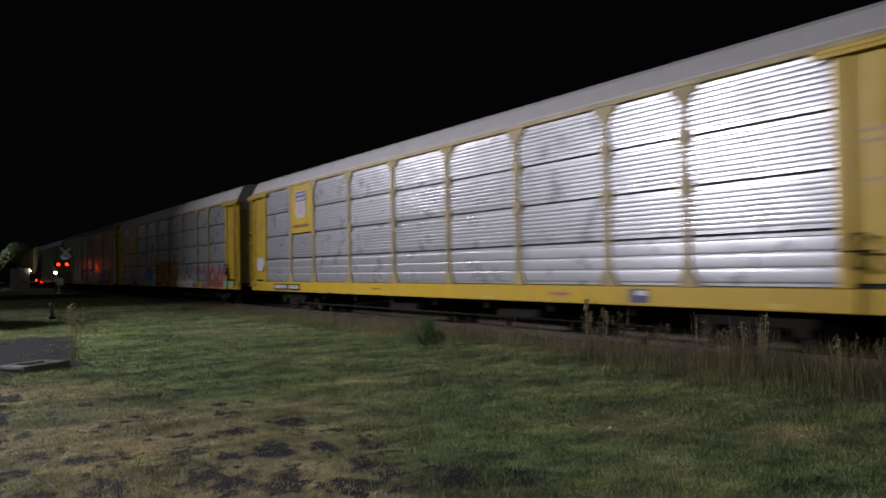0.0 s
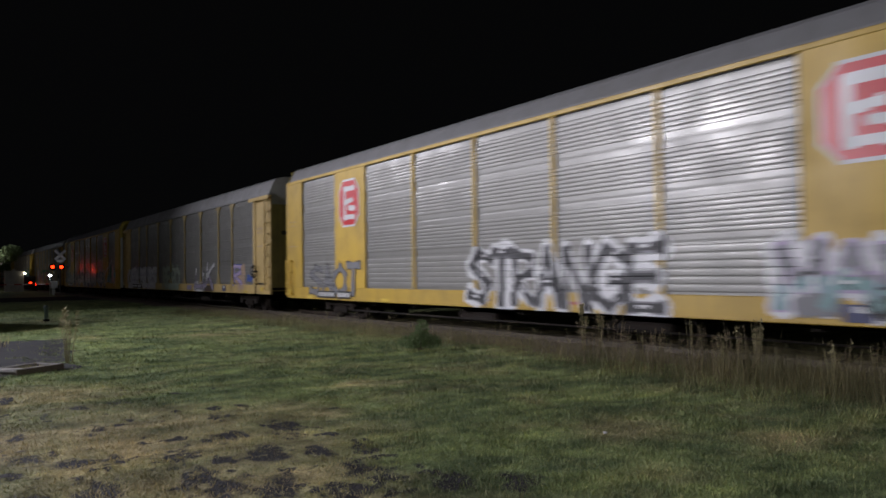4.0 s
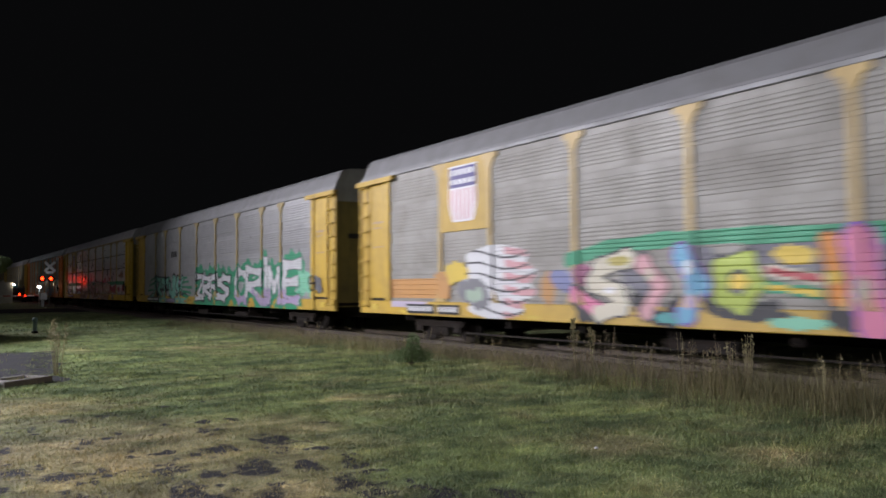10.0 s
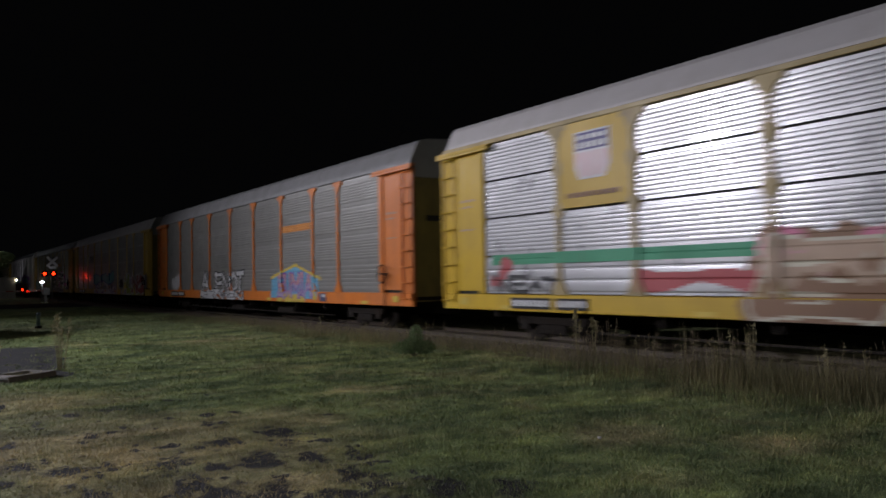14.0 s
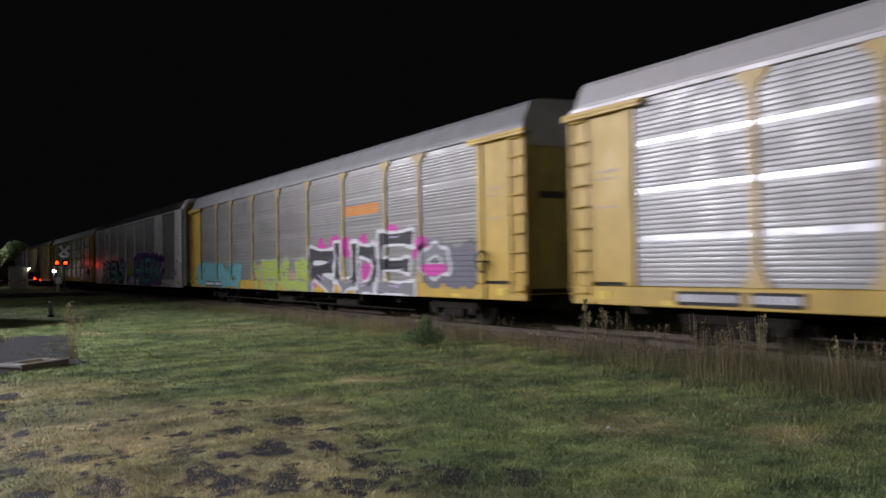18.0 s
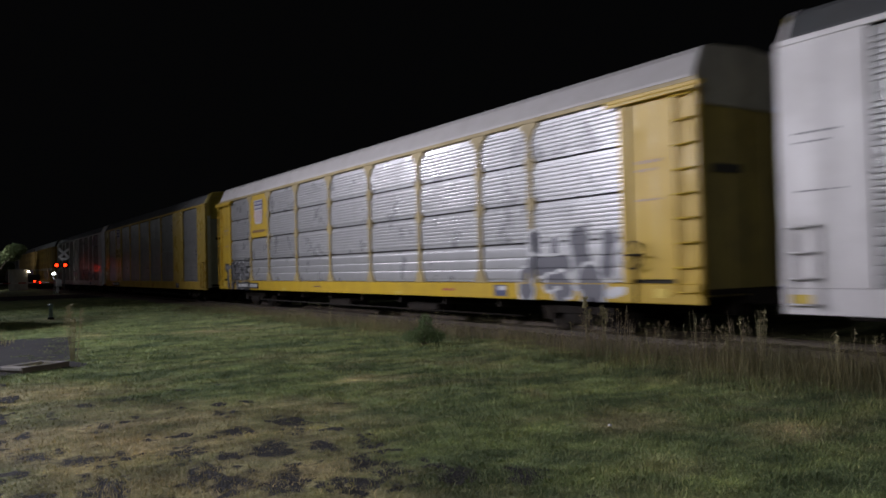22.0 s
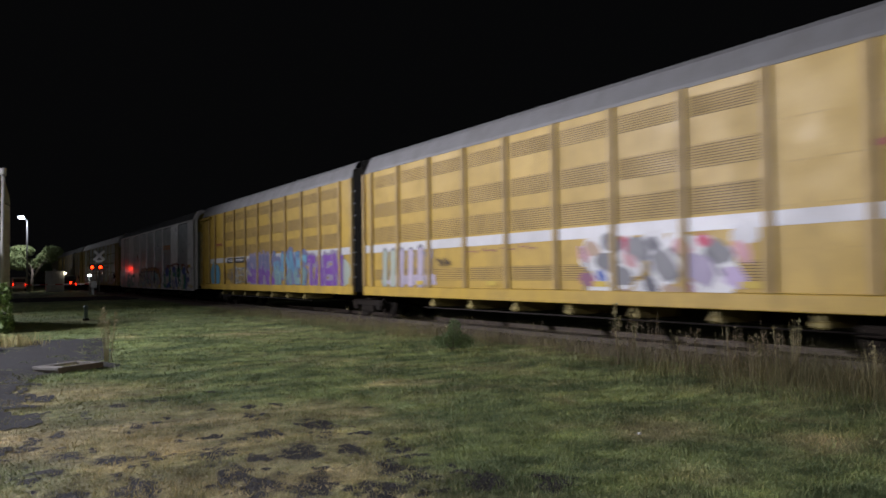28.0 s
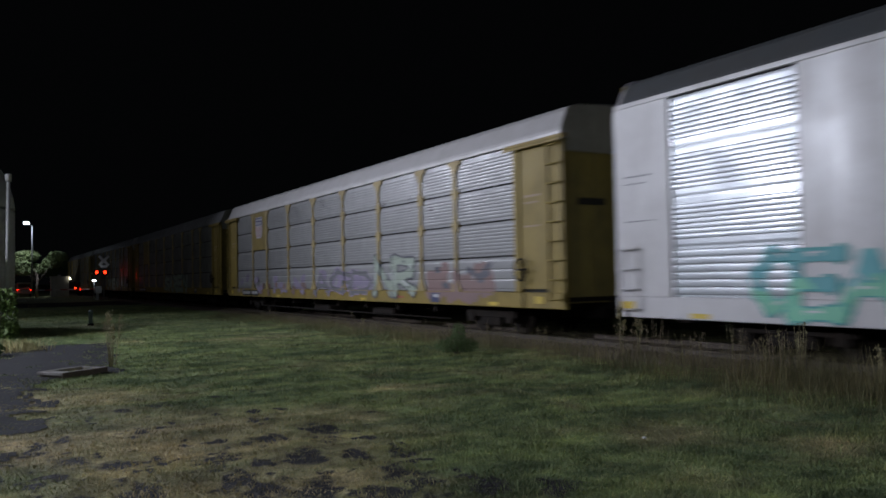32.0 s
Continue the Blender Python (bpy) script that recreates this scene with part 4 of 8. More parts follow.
skin.paint("graffiti_peak_rim", car, [((19.6, 1.25), (18.0, 2.22)), ((18.0, 2.22), (16.0, 1.62))], 0.05, spray("yellow", INK["yellow"]), 0.009, 0.9, 2.4, 15.8, 19.8)
piece(skin, car, spaced("AIDR", 18.6, 16.2, 1.25, 1.95, 5), "blue", None, None, 0.045, seed=5, base=0.006)
blot(skin, car, 15.3, 16.3, 0.9, 1.6, "white", 0.006, 32, 7, 0.2)
piece(skin, car, spaced("HAUGET", 15.75, 10.5, 0.98, 2.08, 7), "amber", "umber", "russet", 0.215, 0.045, 0.14, "russet", "celadon", seed=7, rise=0.5, cuts="umber")
for y, w in ((15.1, 0.3), (14.3, 0.3), (12.35, 0.32)):
    dab(skin, car, y, 0.98, w, 0.09, "umber", 0.0225)
dab(skin, car, 13.75, 0.97, 0.3, 0.09, "yellow", 0.0225, square=True)
dab(skin, car, 11.5, 1.0, 0.5, 0.1, "russet", 0.0225, square=True)
blot(skin, car, 7.2, 10.6, 0.9, 1.4, "white", 0.003, 5, 10, 0.2)
# magenta and red letters that leave the steel bare between them, mint behind
for y, z, ry, rz in ((8.0, 1.36, 0.35, 0.1), (8.9, 1.5, 0.3, 0.12), (7.1, 1.4, 0.3, 0.12), (6.0, 1.42, 0.28, 0.14), (3.75, 1.42, 0.42, 0.15), (4.0, 1.98, 0.35, 0.08), (2.15, 1.36, 0.3, 0.13), (2.9, 1.9, 0.3, 0.07), (5.4, 1.9, 0.3, 0.07), (1.85, 1.65, 0.22, 0.12)):
    dab(skin, car, y, z, ry, rz, "mint", 0.004, 0.5)
for y, z, ry, rz in ((8.3, 1.75, 0.3, 0.14), (6.9, 1.75, 0.3, 0.16), (5.0, 1.45, 0.2, 0.14), (3.0, 2.0, 0.4, 0.06)):
    dab(skin, car, y, z, ry, rz, "teal", 0.0055, -0.4)
for line, r, ink in ((((9.0, 1.3), (8.7, 1.86), (8.25, 1.4), (7.75, 1.5), (7.55, 1.92)), 0.08, "plum"), (((7.3, 1.28), (7.2, 1.85)), 0.09, "rose"), (((6.5, 1.3), (6.3, 1.84), (5.8, 1.5), (5.3, 1.86), (5.1, 1.34)), 0.12, "orchid"),
                     (((4.75, 1.3), (4.65, 1.82)), 0.12, "plum"), (((4.45, 1.3), (3.95, 1.88), (3.55, 1.36)), 0.13, "crimson"), (((3.25, 1.3), (2.85, 1.84), (2.35, 1.34)), 0.14, "red"), (((1.95, 1.3), (1.75, 1.8), (1.5, 1.34)), 0.1, "crimson")):
    brushed(skin, car, line, r, ink, 0.008)
dab(skin, car, 5.75, 1.05, 1.5, 0.13, "orchid", 0.004, square=True)
dab(skin, car, 3.2, 1.06, 1.1, 0.13, "red", 0.0055, square=True)
dab(skin, car, 1.5, 1.05, 0.75, 0.14, "mint", 0.004, square=True)
for y in (6.6, 5.1, 3.9, 2.6):
    dab(skin, car, y, 1.08, 0.2, 0.09, "mint" if y > 5 else "crimson", 0.0085, 0.6)
dab(skin, car, 1.65, 0.94, 0.5, 0.06, "yellow", 0.0085, square=True)
dab(skin, car, 3.85, 0.92, 0.25, 0.06, "yellow", 0.0085, square=True)
band(skin, car, 7.35, 9.0, 0.88, 1.17, spray("white", INK["white"]), "painted_over_patch", 0.018)
band(skin, car, 5.55, 6.1, 0.87, 1.17, spray("yellow", INK["yellow"]), "painted_over_patch", 0.019)
marks(skin, car, 8.4, 7.9, 1.02, 1.08, "brown", 5, lift=0.022)

# carrier with red badges at both ends
car, skin = coupled(panel_carrier("yellow car carrier with silver sheets, two red octagon badges, black graffiti", YELLOW, STEEL_OLD, "banded", ROOF_GREY, (1, 7), DOOR_GREY), 63.36)
badge_octagon(skin, car, 5.95, 4.45, 4.62, 3.1)
badge_octagon(skin, car, 22.4, 20.95, 4.62, 3.1)
piece(skin, car, spaced("STRANGE", 15.1, 8.95, 0.84, 2.12, 2, 0.03), "black", "grey", "white", 0.125, 0.03, 0.1, None, "white", seed=2, wobble=0.03)
piece(skin, car, spaced("MAUBEK", 6.7, 1.85, 1.0, 1.95, 12), "grey", "lilac", "white", 0.15, 0.03, 0.12, "slate", "white", "black", seed=12, overlap=0.06)
for k, y in enumerate((6.1, 4.9, 3.6, 2.5)):
    blot(skin, car, y - 0.35, y + 0.35, 0.82, 1.2, "black" if k % 2 else "grey", 0.016, 40 + k, 4, 0.15)
piece(skin, car, spaced("SAOT", 24.8, 20.9, 0.9, 1.9, 13), "grey", "black", None, 0.13, 0.03, seed=13)
blot(skin, car, 1.0, 1.5, 1.35, 1.95, "black", 0.006, 7, 4, 0.16)

# weathered carrier, white block letters
car, skin = coupled(ladder_carrier("weathered grey car carrier with pale yellow posts and white graffiti blocks", YELLOW_PALE, STEEL_FADED, "banded", ROOF_GREY), 92.06)
piece(skin, car, spaced("OEN", 26.2, 23.0, 1.0, 2.15, 4), "white", "lilac", "white", 0.2, 0.03, 0.06, None, None, "grey", seed=4, overlap=0.1)
piece(skin, car, spaced("PERS", 22.75, 18.6, 1.0, 2.12, 44), "white", "lilac", "white", 0.2, 0.03, 0.06, None, None, "grey", seed=44, overlap=0.1)
blot(skin, car, 18.5, 26.0, 0.86, 1.2, "white", 0.004, 45, 36, 0.14)
piece(skin, car, spaced("REGO", 17.0, 13.35, 0.92, 2.18, 5), "celadon", "sage", None, 0.17, 0.05, seed=5, square=False)
dab(skin, car, 14.6, 1.03, 1.2, 0.12, "sage", 0.002, square=True)
dab(skin, car, 11.4, 1.03, 0.4, 0.11, "lavender", 0.003, square=True)
piece(skin, car, (("L", 10.4, 9.1, 1.0, 2.0), ("U", 9.1, 8.3, 0.95, 1.75), ("K", 8.5, 7.3, 1.0, 2.25)), "white", "slate_grey", None, 0.14, 0.05, low="lavender", cuts="black", seed=6, square=False)
blot(skin, car, 8.7, 10.6, 0.88, 1.25, "white", 0.004, 46, 12, 0.15)
blot(skin, car, 3.0, 4.4, 0.9, 2.0, "tan", 0.004, 8, 10, 0.2)
piece(skin, car, (("R", 4.45, 3.4, 1.2, 2.1),), "lilac", "blue", None, 0.09, 0.03, seed=9)
blot(skin, car, 1.9, 2.8, 1.35, 1.6, "blue", 0.004, 47, 6, 0.09)
band(skin, car, 7.6, 9.0, 0.87, 1.16, spray("umber", INK["umber"]), "painted_over_patch", 0.012)

# second carrier with red badges, teal and white graffiti
car, skin = coupled(panel_carrier("yellow car carrier with red octagon badges, wide teal and white graffiti", YELLOW, STEEL_OLD, "banded", ROOF_GREY, (1, 7), YELLOW_PALE), 121.43)
badge_octagon(skin, car, 5.95, 4.45, 4.62, 3.1)
badge_octagon(skin, car, 22.4, 20.95, 4.62, 3.1)
blot(skin, car, 5.5, 25.5, 1.8, 2.35, "citron", 0.003, 4, 60, 0.11)
blot(skin, car, 5.5, 22.0, 1.5, 2.3, "rose", 0.004, 41, 34, 0.16)
blot(skin, car, 5.0, 25.8, 0.95, 1.95, "slate", 0.005, 14, 90, 0.2)
blot(skin, car, 5.5, 25.0, 1.1, 1.7, "sage", 0.0065, 15, 34, 0.15)
for k, y in enumerate((23.0, 19.4, 16.2, 15.0, 11.6, 9.6, 8.9, 6.4)):
    dab(skin, car, y, 1.62 + 0.08 * (k % 3), 0.42, 0.3, "deep_teal", 0.0095, (-0.7, 0.8, -0.5)[k % 3], True)


def tent(n, mid, half, top, foot, fill):
    """A sprayed peak: a filled flank, a dark core and white edges that run down to both sides."""
    skin.paint("graffiti_peak", car, lambda Y, Z: (Z < top - np.abs(Y - mid) / half * (top - foot)) & (Z > foot), 0, spray(fill, INK[fill]), 0.009 + 0.0002 * n, foot, top, mid - half, mid + half)
    skin.paint("graffiti_core", car, lambda Y, Z: (Z < top - 0.12 - np.abs(Y - mid) / (half * 0.4) * (top - foot)) & (Z > foot + 0.1), 0, spray("grey", INK["grey"]), 0.0115, foot, top, mid - half, mid + half)
    skin.paint("graffiti_edge", car, [((mid + half, foot + 0.08), (mid, top)), ((mid, top), (mid - half, foot + 0.08))], 0.042, spray("white", INK["white"]), 0.0135 + 0.0002 * n, foot - 0.1, top + 0.1, mid - half - 0.2, mid + half + 0.2)
    skin.paint("graffiti_streak", car, [((mid + half * 0.8, foot + 0.3), (mid - half * 0.7, foot + 0.22))], 0.05, spray("white", INK["white"]), 0.0125 + 0.0002 * n, foot, top, mid - half - 0.2, mid + half + 0.2)


for n, (mid, half, top, fill) in enumerate(((24.3, 0.7, 2.8, "teal"), (20.5, 0.8, 2.3, "sage"), (13.45, 1.1, 2.4, "slate"), (7.7, 1.2, 2.35, "slate"))):
    tent(n, mid, half, top, 1.15, fill)
piece(skin, car, spaced("NAMWXKAVHM", 25.4, 5.3, 0.98, 2.12, 10, 0.14), "slate", "white", None, 0.17, 0.035, low="sage", seed=10, wobble=0.14, flare=0.7, base=0.006, overlap=0.12, rise=0.6)
for k in range(16):
    y = 24.9 - k * 1.25
    skin.paint("graffiti_streak", car, [((y, 1.2 + 0.5 * ((k * 7) % 5) / 5), (y - 0.9, 1.3 + 0.8 * ((k * 3 + 2) % 5) / 5))], 0.028, spray("white", INK["white"]), 0.026 + 0.0004 * (k % 3), 0.9, 2.5, y - 1.1, y + 0.2)
skin.paint("graffiti_bar", car, lambda Y, Z: np.abs(Z - 1.3 - 0.07 * np.sin(Y * 2.2) - 0.04 * np.sin(Y * 5)) < 0.025, 0, spray("white", INK["white"]), 0.0165, 1.15, 1.5, 4.0, 25.4)
skin.paint("graffiti_spike", car, lambda Y, Z: (Z > 1.25) & (Z < 1.3 + (4.6 - Y) * 0.86) & (Y > 2.95), 0, spray("slate", INK["slate"]), 0.008, 1.2, 2.9, 2.95, 4.6)
skin.paint("graffiti_spike_shade", car, lambda Y, Z: (Z > 1.55) & (Z < 1.2 + (4.5 - Y) * 0.86) & (Y > 2.95) & (Y < 3.5), 0, spray("green", INK["green"]), 0.010, 1.2, 2.8, 2.95, 3.5)
blot(skin, car, 1.9, 2.8, 1.3, 2.45, "rose", 0.005, 3, 8, 0.22)
blot(skin, car, 1.4, 2.1, 1.6, 2.3, "aqua", 0.006, 48, 6, 0.18)
skin.paint("graffiti_spike_rim", car, [((5.3, 1.75), (2.8, 2.86))], 0.05, spray("white", INK["white"]), 0.0185, 0.9, 3.0, 1.6, 5.6)
skin.paint("graffiti_spike_rim", car, [((2.8, 2.86), (1.75, 1.0))], 0.06, spray("white", INK["white"]), 0.0195, 0.9, 3.0, 1.5, 3.2)
for k, y in enumerate((22.6, 20.0, 17.4, 14.4, 12.7, 10.7, 6.9)):
    blot(skin, car, y - 0.45, y + 0.45, 0.78, 1.12, "slate_grey", 0.0155, k, 5, 0.15)
    skin.paint("graffiti_loop", car, lambda Y, Z: np.abs(np.hypot((Y - y) / 0.55, (Z - 1.06) / 0.22) - 1) < 0.1, 0, spray("white", INK["white"]), 0.0175, 0.78, 1.4, y - 0.9, y + 0.9)

# faded carrier with a badge, hearts and loops
car, skin = coupled(ladder_carrier("faded grey car carrier, mustard posts, white badge plate, rainbow graffiti", YELLOW, STEEL_DARK, "banded", ROOF_GREY, True, YELLOW_PALE), 150.22)
badge_shield(skin, car, 22.6, 21.4, 4.6, 3.2)
band(skin, car, 22.6, 25.6, 1.3, 1.82, spray("peach", INK["peach"]), "graffiti_stripe", 0.003)
dab(skin, car, 22.9, 1.86, 0.5, 0.12, "peach", 0.0045)
dab(skin, car, 24.6, 1.13, 1.0, 0.07, "mauve", 0.003, square=True)
def fish(Y, Z):
    return np.hypot((Y - 20.75) / 1.35, (Z - 1.72) / 0.92) < 1 + 0.08 * np.sin(Z * 14)


skin.paint("graffiti_shell", car, lambda Y, Z: fish(Y, Z), 0, spray("white", INK["white"]), 0.005, 0.85, 2.65, 19.2, 22.3)
skin.paint("graffiti_shell_tail", car, lambda Y, Z: fish(Y, Z) & (Y < 20.45) & (np.mod(Z * 3.4 + 0.3 * np.sin(Y * 2), 1) < 0.55), 0, spray("rose", INK["rose"]), 0.0065, 0.85, 2.6, 19.3, 20.5)
for k in range(6):
    skin.paint("graffiti_rib", car, lambda Y, Z: fish(Y, Z) & (np.abs(Z - 1.05 - 0.26 * k - 0.1 * np.sin(Y * 2.4)) < 0.022), 0, spray("black", INK["black"]), 0.008, 0.85, 2.65, 19.2, 21.9)
blot(skin, car, 21.8, 22.6, 1.75, 2.2, "yellow", 0.006, 150, 5, 0.14)
blot(skin, car, 21.1, 22.1, 1.0, 1.7, "grey", 0.009, 151, 7, 0.2)
blot(skin, car, 21.2, 21.7, 1.2, 1.5, "sage", 0.0105, 152, 4, 0.12)
brushed(skin, car, ((18.3, 2.12), (17.2, 2.34), (15.8, 2.42), (14.0, 2.4), (12.0, 2.32), (9.7, 2.28)), 0.13, "green", 0.003)
blot(skin, car, 9.4, 18.4, 0.88, 1.4, "black", 0.004, 22, 26, 0.15)
blot(skin, car, 9.4, 17.8, 1.4, 2.3, "slate_grey", 0.004, 24, 24, 0.17)
for y, z, ry, rz, ink, slant in ((18.95, 1.55, 0.22, 0.36, "peach", 0), (18.5, 1.72, 0.36, 0.24, "slate_blue", 0.6), (17.85, 1.82, 0.3, 0.22, "plum", 0.2), (14.0, 1.12, 0.7, 0.1, "black", 0), (13.2, 1.0, 0.5, 0.1, "mint", 0), (15.6, 1.0, 0.4, 0.1, "teal", 0),
                                 (11.2, 1.3, 0.3, 0.3, "sky", 0.3), (13.3, 2.05, 0.35, 0.16, "yellow", 0.5)):
    dab(skin, car, y, z, ry, rz, ink, 0.006, slant)
for k, (line, r, ink, rim) in enumerate(((((18.1, 1.42), (17.5, 1.14)), 0.14, "pink", "black"), (((16.7, 2.1), (17.4, 1.96), (17.6, 1.66), (16.95, 1.45), (16.8, 1.2), (17.4, 1.06)), 0.17, "cream", "black"), (((16.3, 2.0), (15.9, 1.6), (16.2, 1.14)), 0.17, "rose", "black"),
                                         (((15.4, 2.12), (15.05, 1.6), (15.3, 1.12)), 0.2, "sky", "purple"), (((14.6, 1.9), (14.1, 2.02), (13.92, 1.6), (14.2, 1.26), (14.6, 1.4), (14.6, 1.9)), 0.14, "lime", "black"), (((13.7, 1.82), (12.9, 1.68)), 0.06, "red", "cream"),
                                         (((13.7, 1.56), (12.9, 1.46)), 0.05, "yellow", "green"), (((12.72, 2.22), (12.58, 1.42)), 0.15, "orange", "umber"), (((12.28, 2.2), (12.05, 1.0)), 0.2, "pink", "purple"), (((11.5, 2.15), (11.1, 1.8), (11.4, 1.2)), 0.17, "lime", "black"),
                                         (((10.8, 1.1), (10.75, 2.1), (10.2, 2.0), (10.2, 1.6), (10.7, 1.5)), 0.17, "lavender", "blue"), (((9.9, 2.1), (9.7, 1.1)), 0.17, "crimson", "black"), (((9.5, 1.55), (9.2, 2.0)), 0.13, "red", "black"))):
    brushed(skin, car, line, r, ink, 0.0085 + 0.0006 * k, rim, 0.045, name="graffiti_letter")
for y, z, ry, rz, ink in ((16.9, 2.06, 0.28, 0.1, "citron"), (17.15, 1.5, 0.16, 0.06, "white"), (15.25, 1.9, 0.1, 0.14, "white"), (14.25, 1.65, 0.16, 0.14, "yellow"), (12.2, 1.5, 0.12, 0.2, "cream"), (16.15, 1.8, 0.1, 0.12, "cream"), (15.2, 1.3, 0.14, 0.12, "lilac"), (12.66, 1.7, 0.1, 0.12, "yellow")):
    dab(skin, car, y, z, ry, rz, ink, 0.021)
heart = lambda Y, Z: (((Y - 7.5) / 0.85) ** 2 + ((Z - 1.75) / 0.62 - 0.75 * np.sqrt(np.abs((Y - 7.5) / 0.85))) ** 2) < 1
skin.paint("graffiti_heart", car, heart, 0, spray("yellow", INK["yellow"]), 0.010, 1.0, 2.5, 6.4, 8.6)
for k, y in enumerate((6.2, 8.3)):
    blot(skin, car, y - 0.1, y + 0.75, 1.0, 2.45, "lilac", 0.005, 5 + k, 12, 0.2)
    blot(skin, car, y + 0.1, y + 0.6, 1.9, 2.4, "white", 0.006, 8 + k, 5, 0.12)
skin.paint("graffiti_halo", car, lambda Y, Z: np.abs(((Y - 7.55) / 0.5) ** 2 + ((Z - 2.62) / 0.24) ** 2 - 1) < 0.3, 0, spray("cream", INK["cream"]), 0.008, 2.2, 3.0, 6.8, 8.3)
skin.paint("graffiti_mark", car, lambda Y, Z: (np.abs(Y - 7.55) < 0.42) & (np.abs(Z - 1.78) < 0.11), 0, spray("olive", INK["olive"]), 0.013, 1.6, 2.0, 7.0, 8.1)
band(skin, car, 4.9, 6.2, 1.25, 2.1, spray("tan", INK["tan"]), "graffiti_stripe", 0.003)
blot(skin, car, 0.6, 1.6, 1.6, 2.1, "white", 0.004, 9, 5, 0.2)

# white and green block letters
car, skin = coupled(ladder_carrier("silver car carrier with yellow posts, three white and green graffiti words", YELLOW, STEEL_SATIN, "banded", ROOF_GREY), 179.4)
for line in (((23.2, 2.25), (24.2, 2.05)), ((23.4, 1.92), (24.4, 1.78)), ((23.6, 1.56), (24.7, 1.48)), ((17.7, 2.08), (16.9, 2.16)), ((17.6, 1.92), (16.6, 1.94)), ((17.7, 1.68), (16.0, 1.64)), ((17.6, 1.46), (16.2, 1.4)), ((17.4, 1.26), (16.5, 1.18)), ((20.2, 2.2), (19.9, 1.9))):
    brushed(skin, car, line, 0.06, "green", 0.003, name="graffiti_spike")
for y, w in ((23.45, 0.95), (21.6, 0.6), (20.85, 0.25), (17.75, 1.05)):
    dab(skin, car, y, 0.99, w, 0.12, "seafoam", 0.004, square=True)
for y, z, ry, rz in ((21.0, 1.54, 0.8, 0.1), (19.6, 1.2, 0.7, 0.08), (18.5, 1.3, 0.5, 0.1), (17.3, 1.3, 0.5, 0.09), (22.6, 1.3, 0.5, 0.1)):
    dab(skin, car, y, z, ry, rz, "black", 0.0045)
for k, (line, r) in enumerate(((((22.85, 2.15), (23.05, 1.62), (23.3, 1.3), (23.8, 1.15), (24.2, 1.03)), 0.14), (((22.45, 2.08), (22.1, 2.1), (22.02, 1.75), (22.4, 1.55), (21.8, 1.26)), 0.12), (((21.6, 2.02), (20.45, 2.0)), 0.15), (((21.62, 2.0), (21.62, 1.72)), 0.13),
                (((20.42, 1.98), (20.48, 1.72)), 0.13), (((21.0, 1.8), (20.95, 1.35), (21.0, 0.98)), 0.15), (((20.0, 1.8), (19.9, 1.42), (19.5, 1.32)), 0.14), (((19.2, 2.02), (19.15, 1.32)), 0.25), (((18.48, 2.05), (18.6, 1.75), (18.2, 1.5), (18.05, 0.98)), 0.17), (((17.62, 2.08), (17.9, 1.6)), 0.13))):
    brushed(skin, car, line, r, "seafoam", 0.007 + 0.0006 * k, "black", 0.08, name="graffiti_letter")
for y, z in ((21.6, 2.1), (20.5, 2.08), (19.2, 2.1), (22.85, 2.1)):
    dab(skin, car, y, z, 0.12, 0.06, "mint", 0.0125)
dab(skin, car, 18.02, 1.93, 0.17, 0.16, "black", 0.013)
dab(skin, car, 18.02, 1.93, 0.12, 0.12, "mauve", 0.0155)
brushed(skin, car, ((22.62, 1.28), (22.2, 0.95)), 0.14, "black", 0.013)
for y, w in ((23.9, 0.22), (22.95, 0.16), (21.23, 0.2), (18.26, 0.24), (17.0, 0.14)):
    dab(skin, car, y, 0.96, w, 0.05, "orange" if w < 0.2 else "yellow", 0.0135, square=True)
band(skin, car, 18.8, 20.6, 0.87, 1.08, spray("slate_grey", INK["slate_grey"]), "graffiti_plate", 0.0165)
marks(skin, car, 20.45, 18.95, 0.92, 1.04, "lilac", 8, lift=0.02)
piece(skin, car, (("Z", 15.2, 13.8, 1.05, 2.3), ("R", 14.2, 12.9, 1.08, 2.25), ("F", 13.1, 12.0, 1.1, 2.22), ("S", 11.95, 10.3, 1.05, 2.2)), "white", "black", "green", 0.19, 0.06, 0.26, None, None, "lilac", seed=42, wobble=0.03)
blot(skin, car, 10.3, 15.2, 0.86, 1.2, "green", 0.004, 46, 20, 0.16)
piece(skin, car, (("C", 9.7, 8.25, 0.95, 2.45), ("R", 8.4, 6.3, 0.95, 2.5), ("I", 6.5, 5.75, 0.95, 2.75), ("M", 5.95, 4.5, 0.98, 2.4), ("E", 4.45, 2.75, 1.0, 2.6)), "white", "grey", "green", 0.235, 0.035, 0.2, "lilac", None, "grey", seed=43, wobble=0.04, rise=0.3)
blot(skin, car, 1.8, 3.2, 1.25, 2.3, "mint", 0.003, 47, 12, 0.16)
marks(skin, car, 19.8, 18.6, 3.25, 3.55, "black", 3)
blot(skin, car, 1.0, 1.5, 1.5, 2.2, "grey", 0.004, 4, 3, 0.15)

# bright carrier with a green stripe and red letters
car, skin = coupled(ladder_carrier("silver car carrier, yellow posts, green stripe, tan and red graffiti", YELLOW_NEW, STEEL, "seamed", ROOF_LIGHT, True), 208.39)
badge_shield(skin, car, 22.5, 21.5, 4.52, 3.55)
marks(skin, car, 22.75, 21.25, 3.2, 3.3, "brown", 14)
band(skin, car, 2.0, 25.4, 1.88, 2.12, spray("green", INK["green"]), "painted_stripe")
blot(skin, car, 6.6, 18.4, 0.9, 2.2, "rose", 0.004, 51, 60, 0.22)
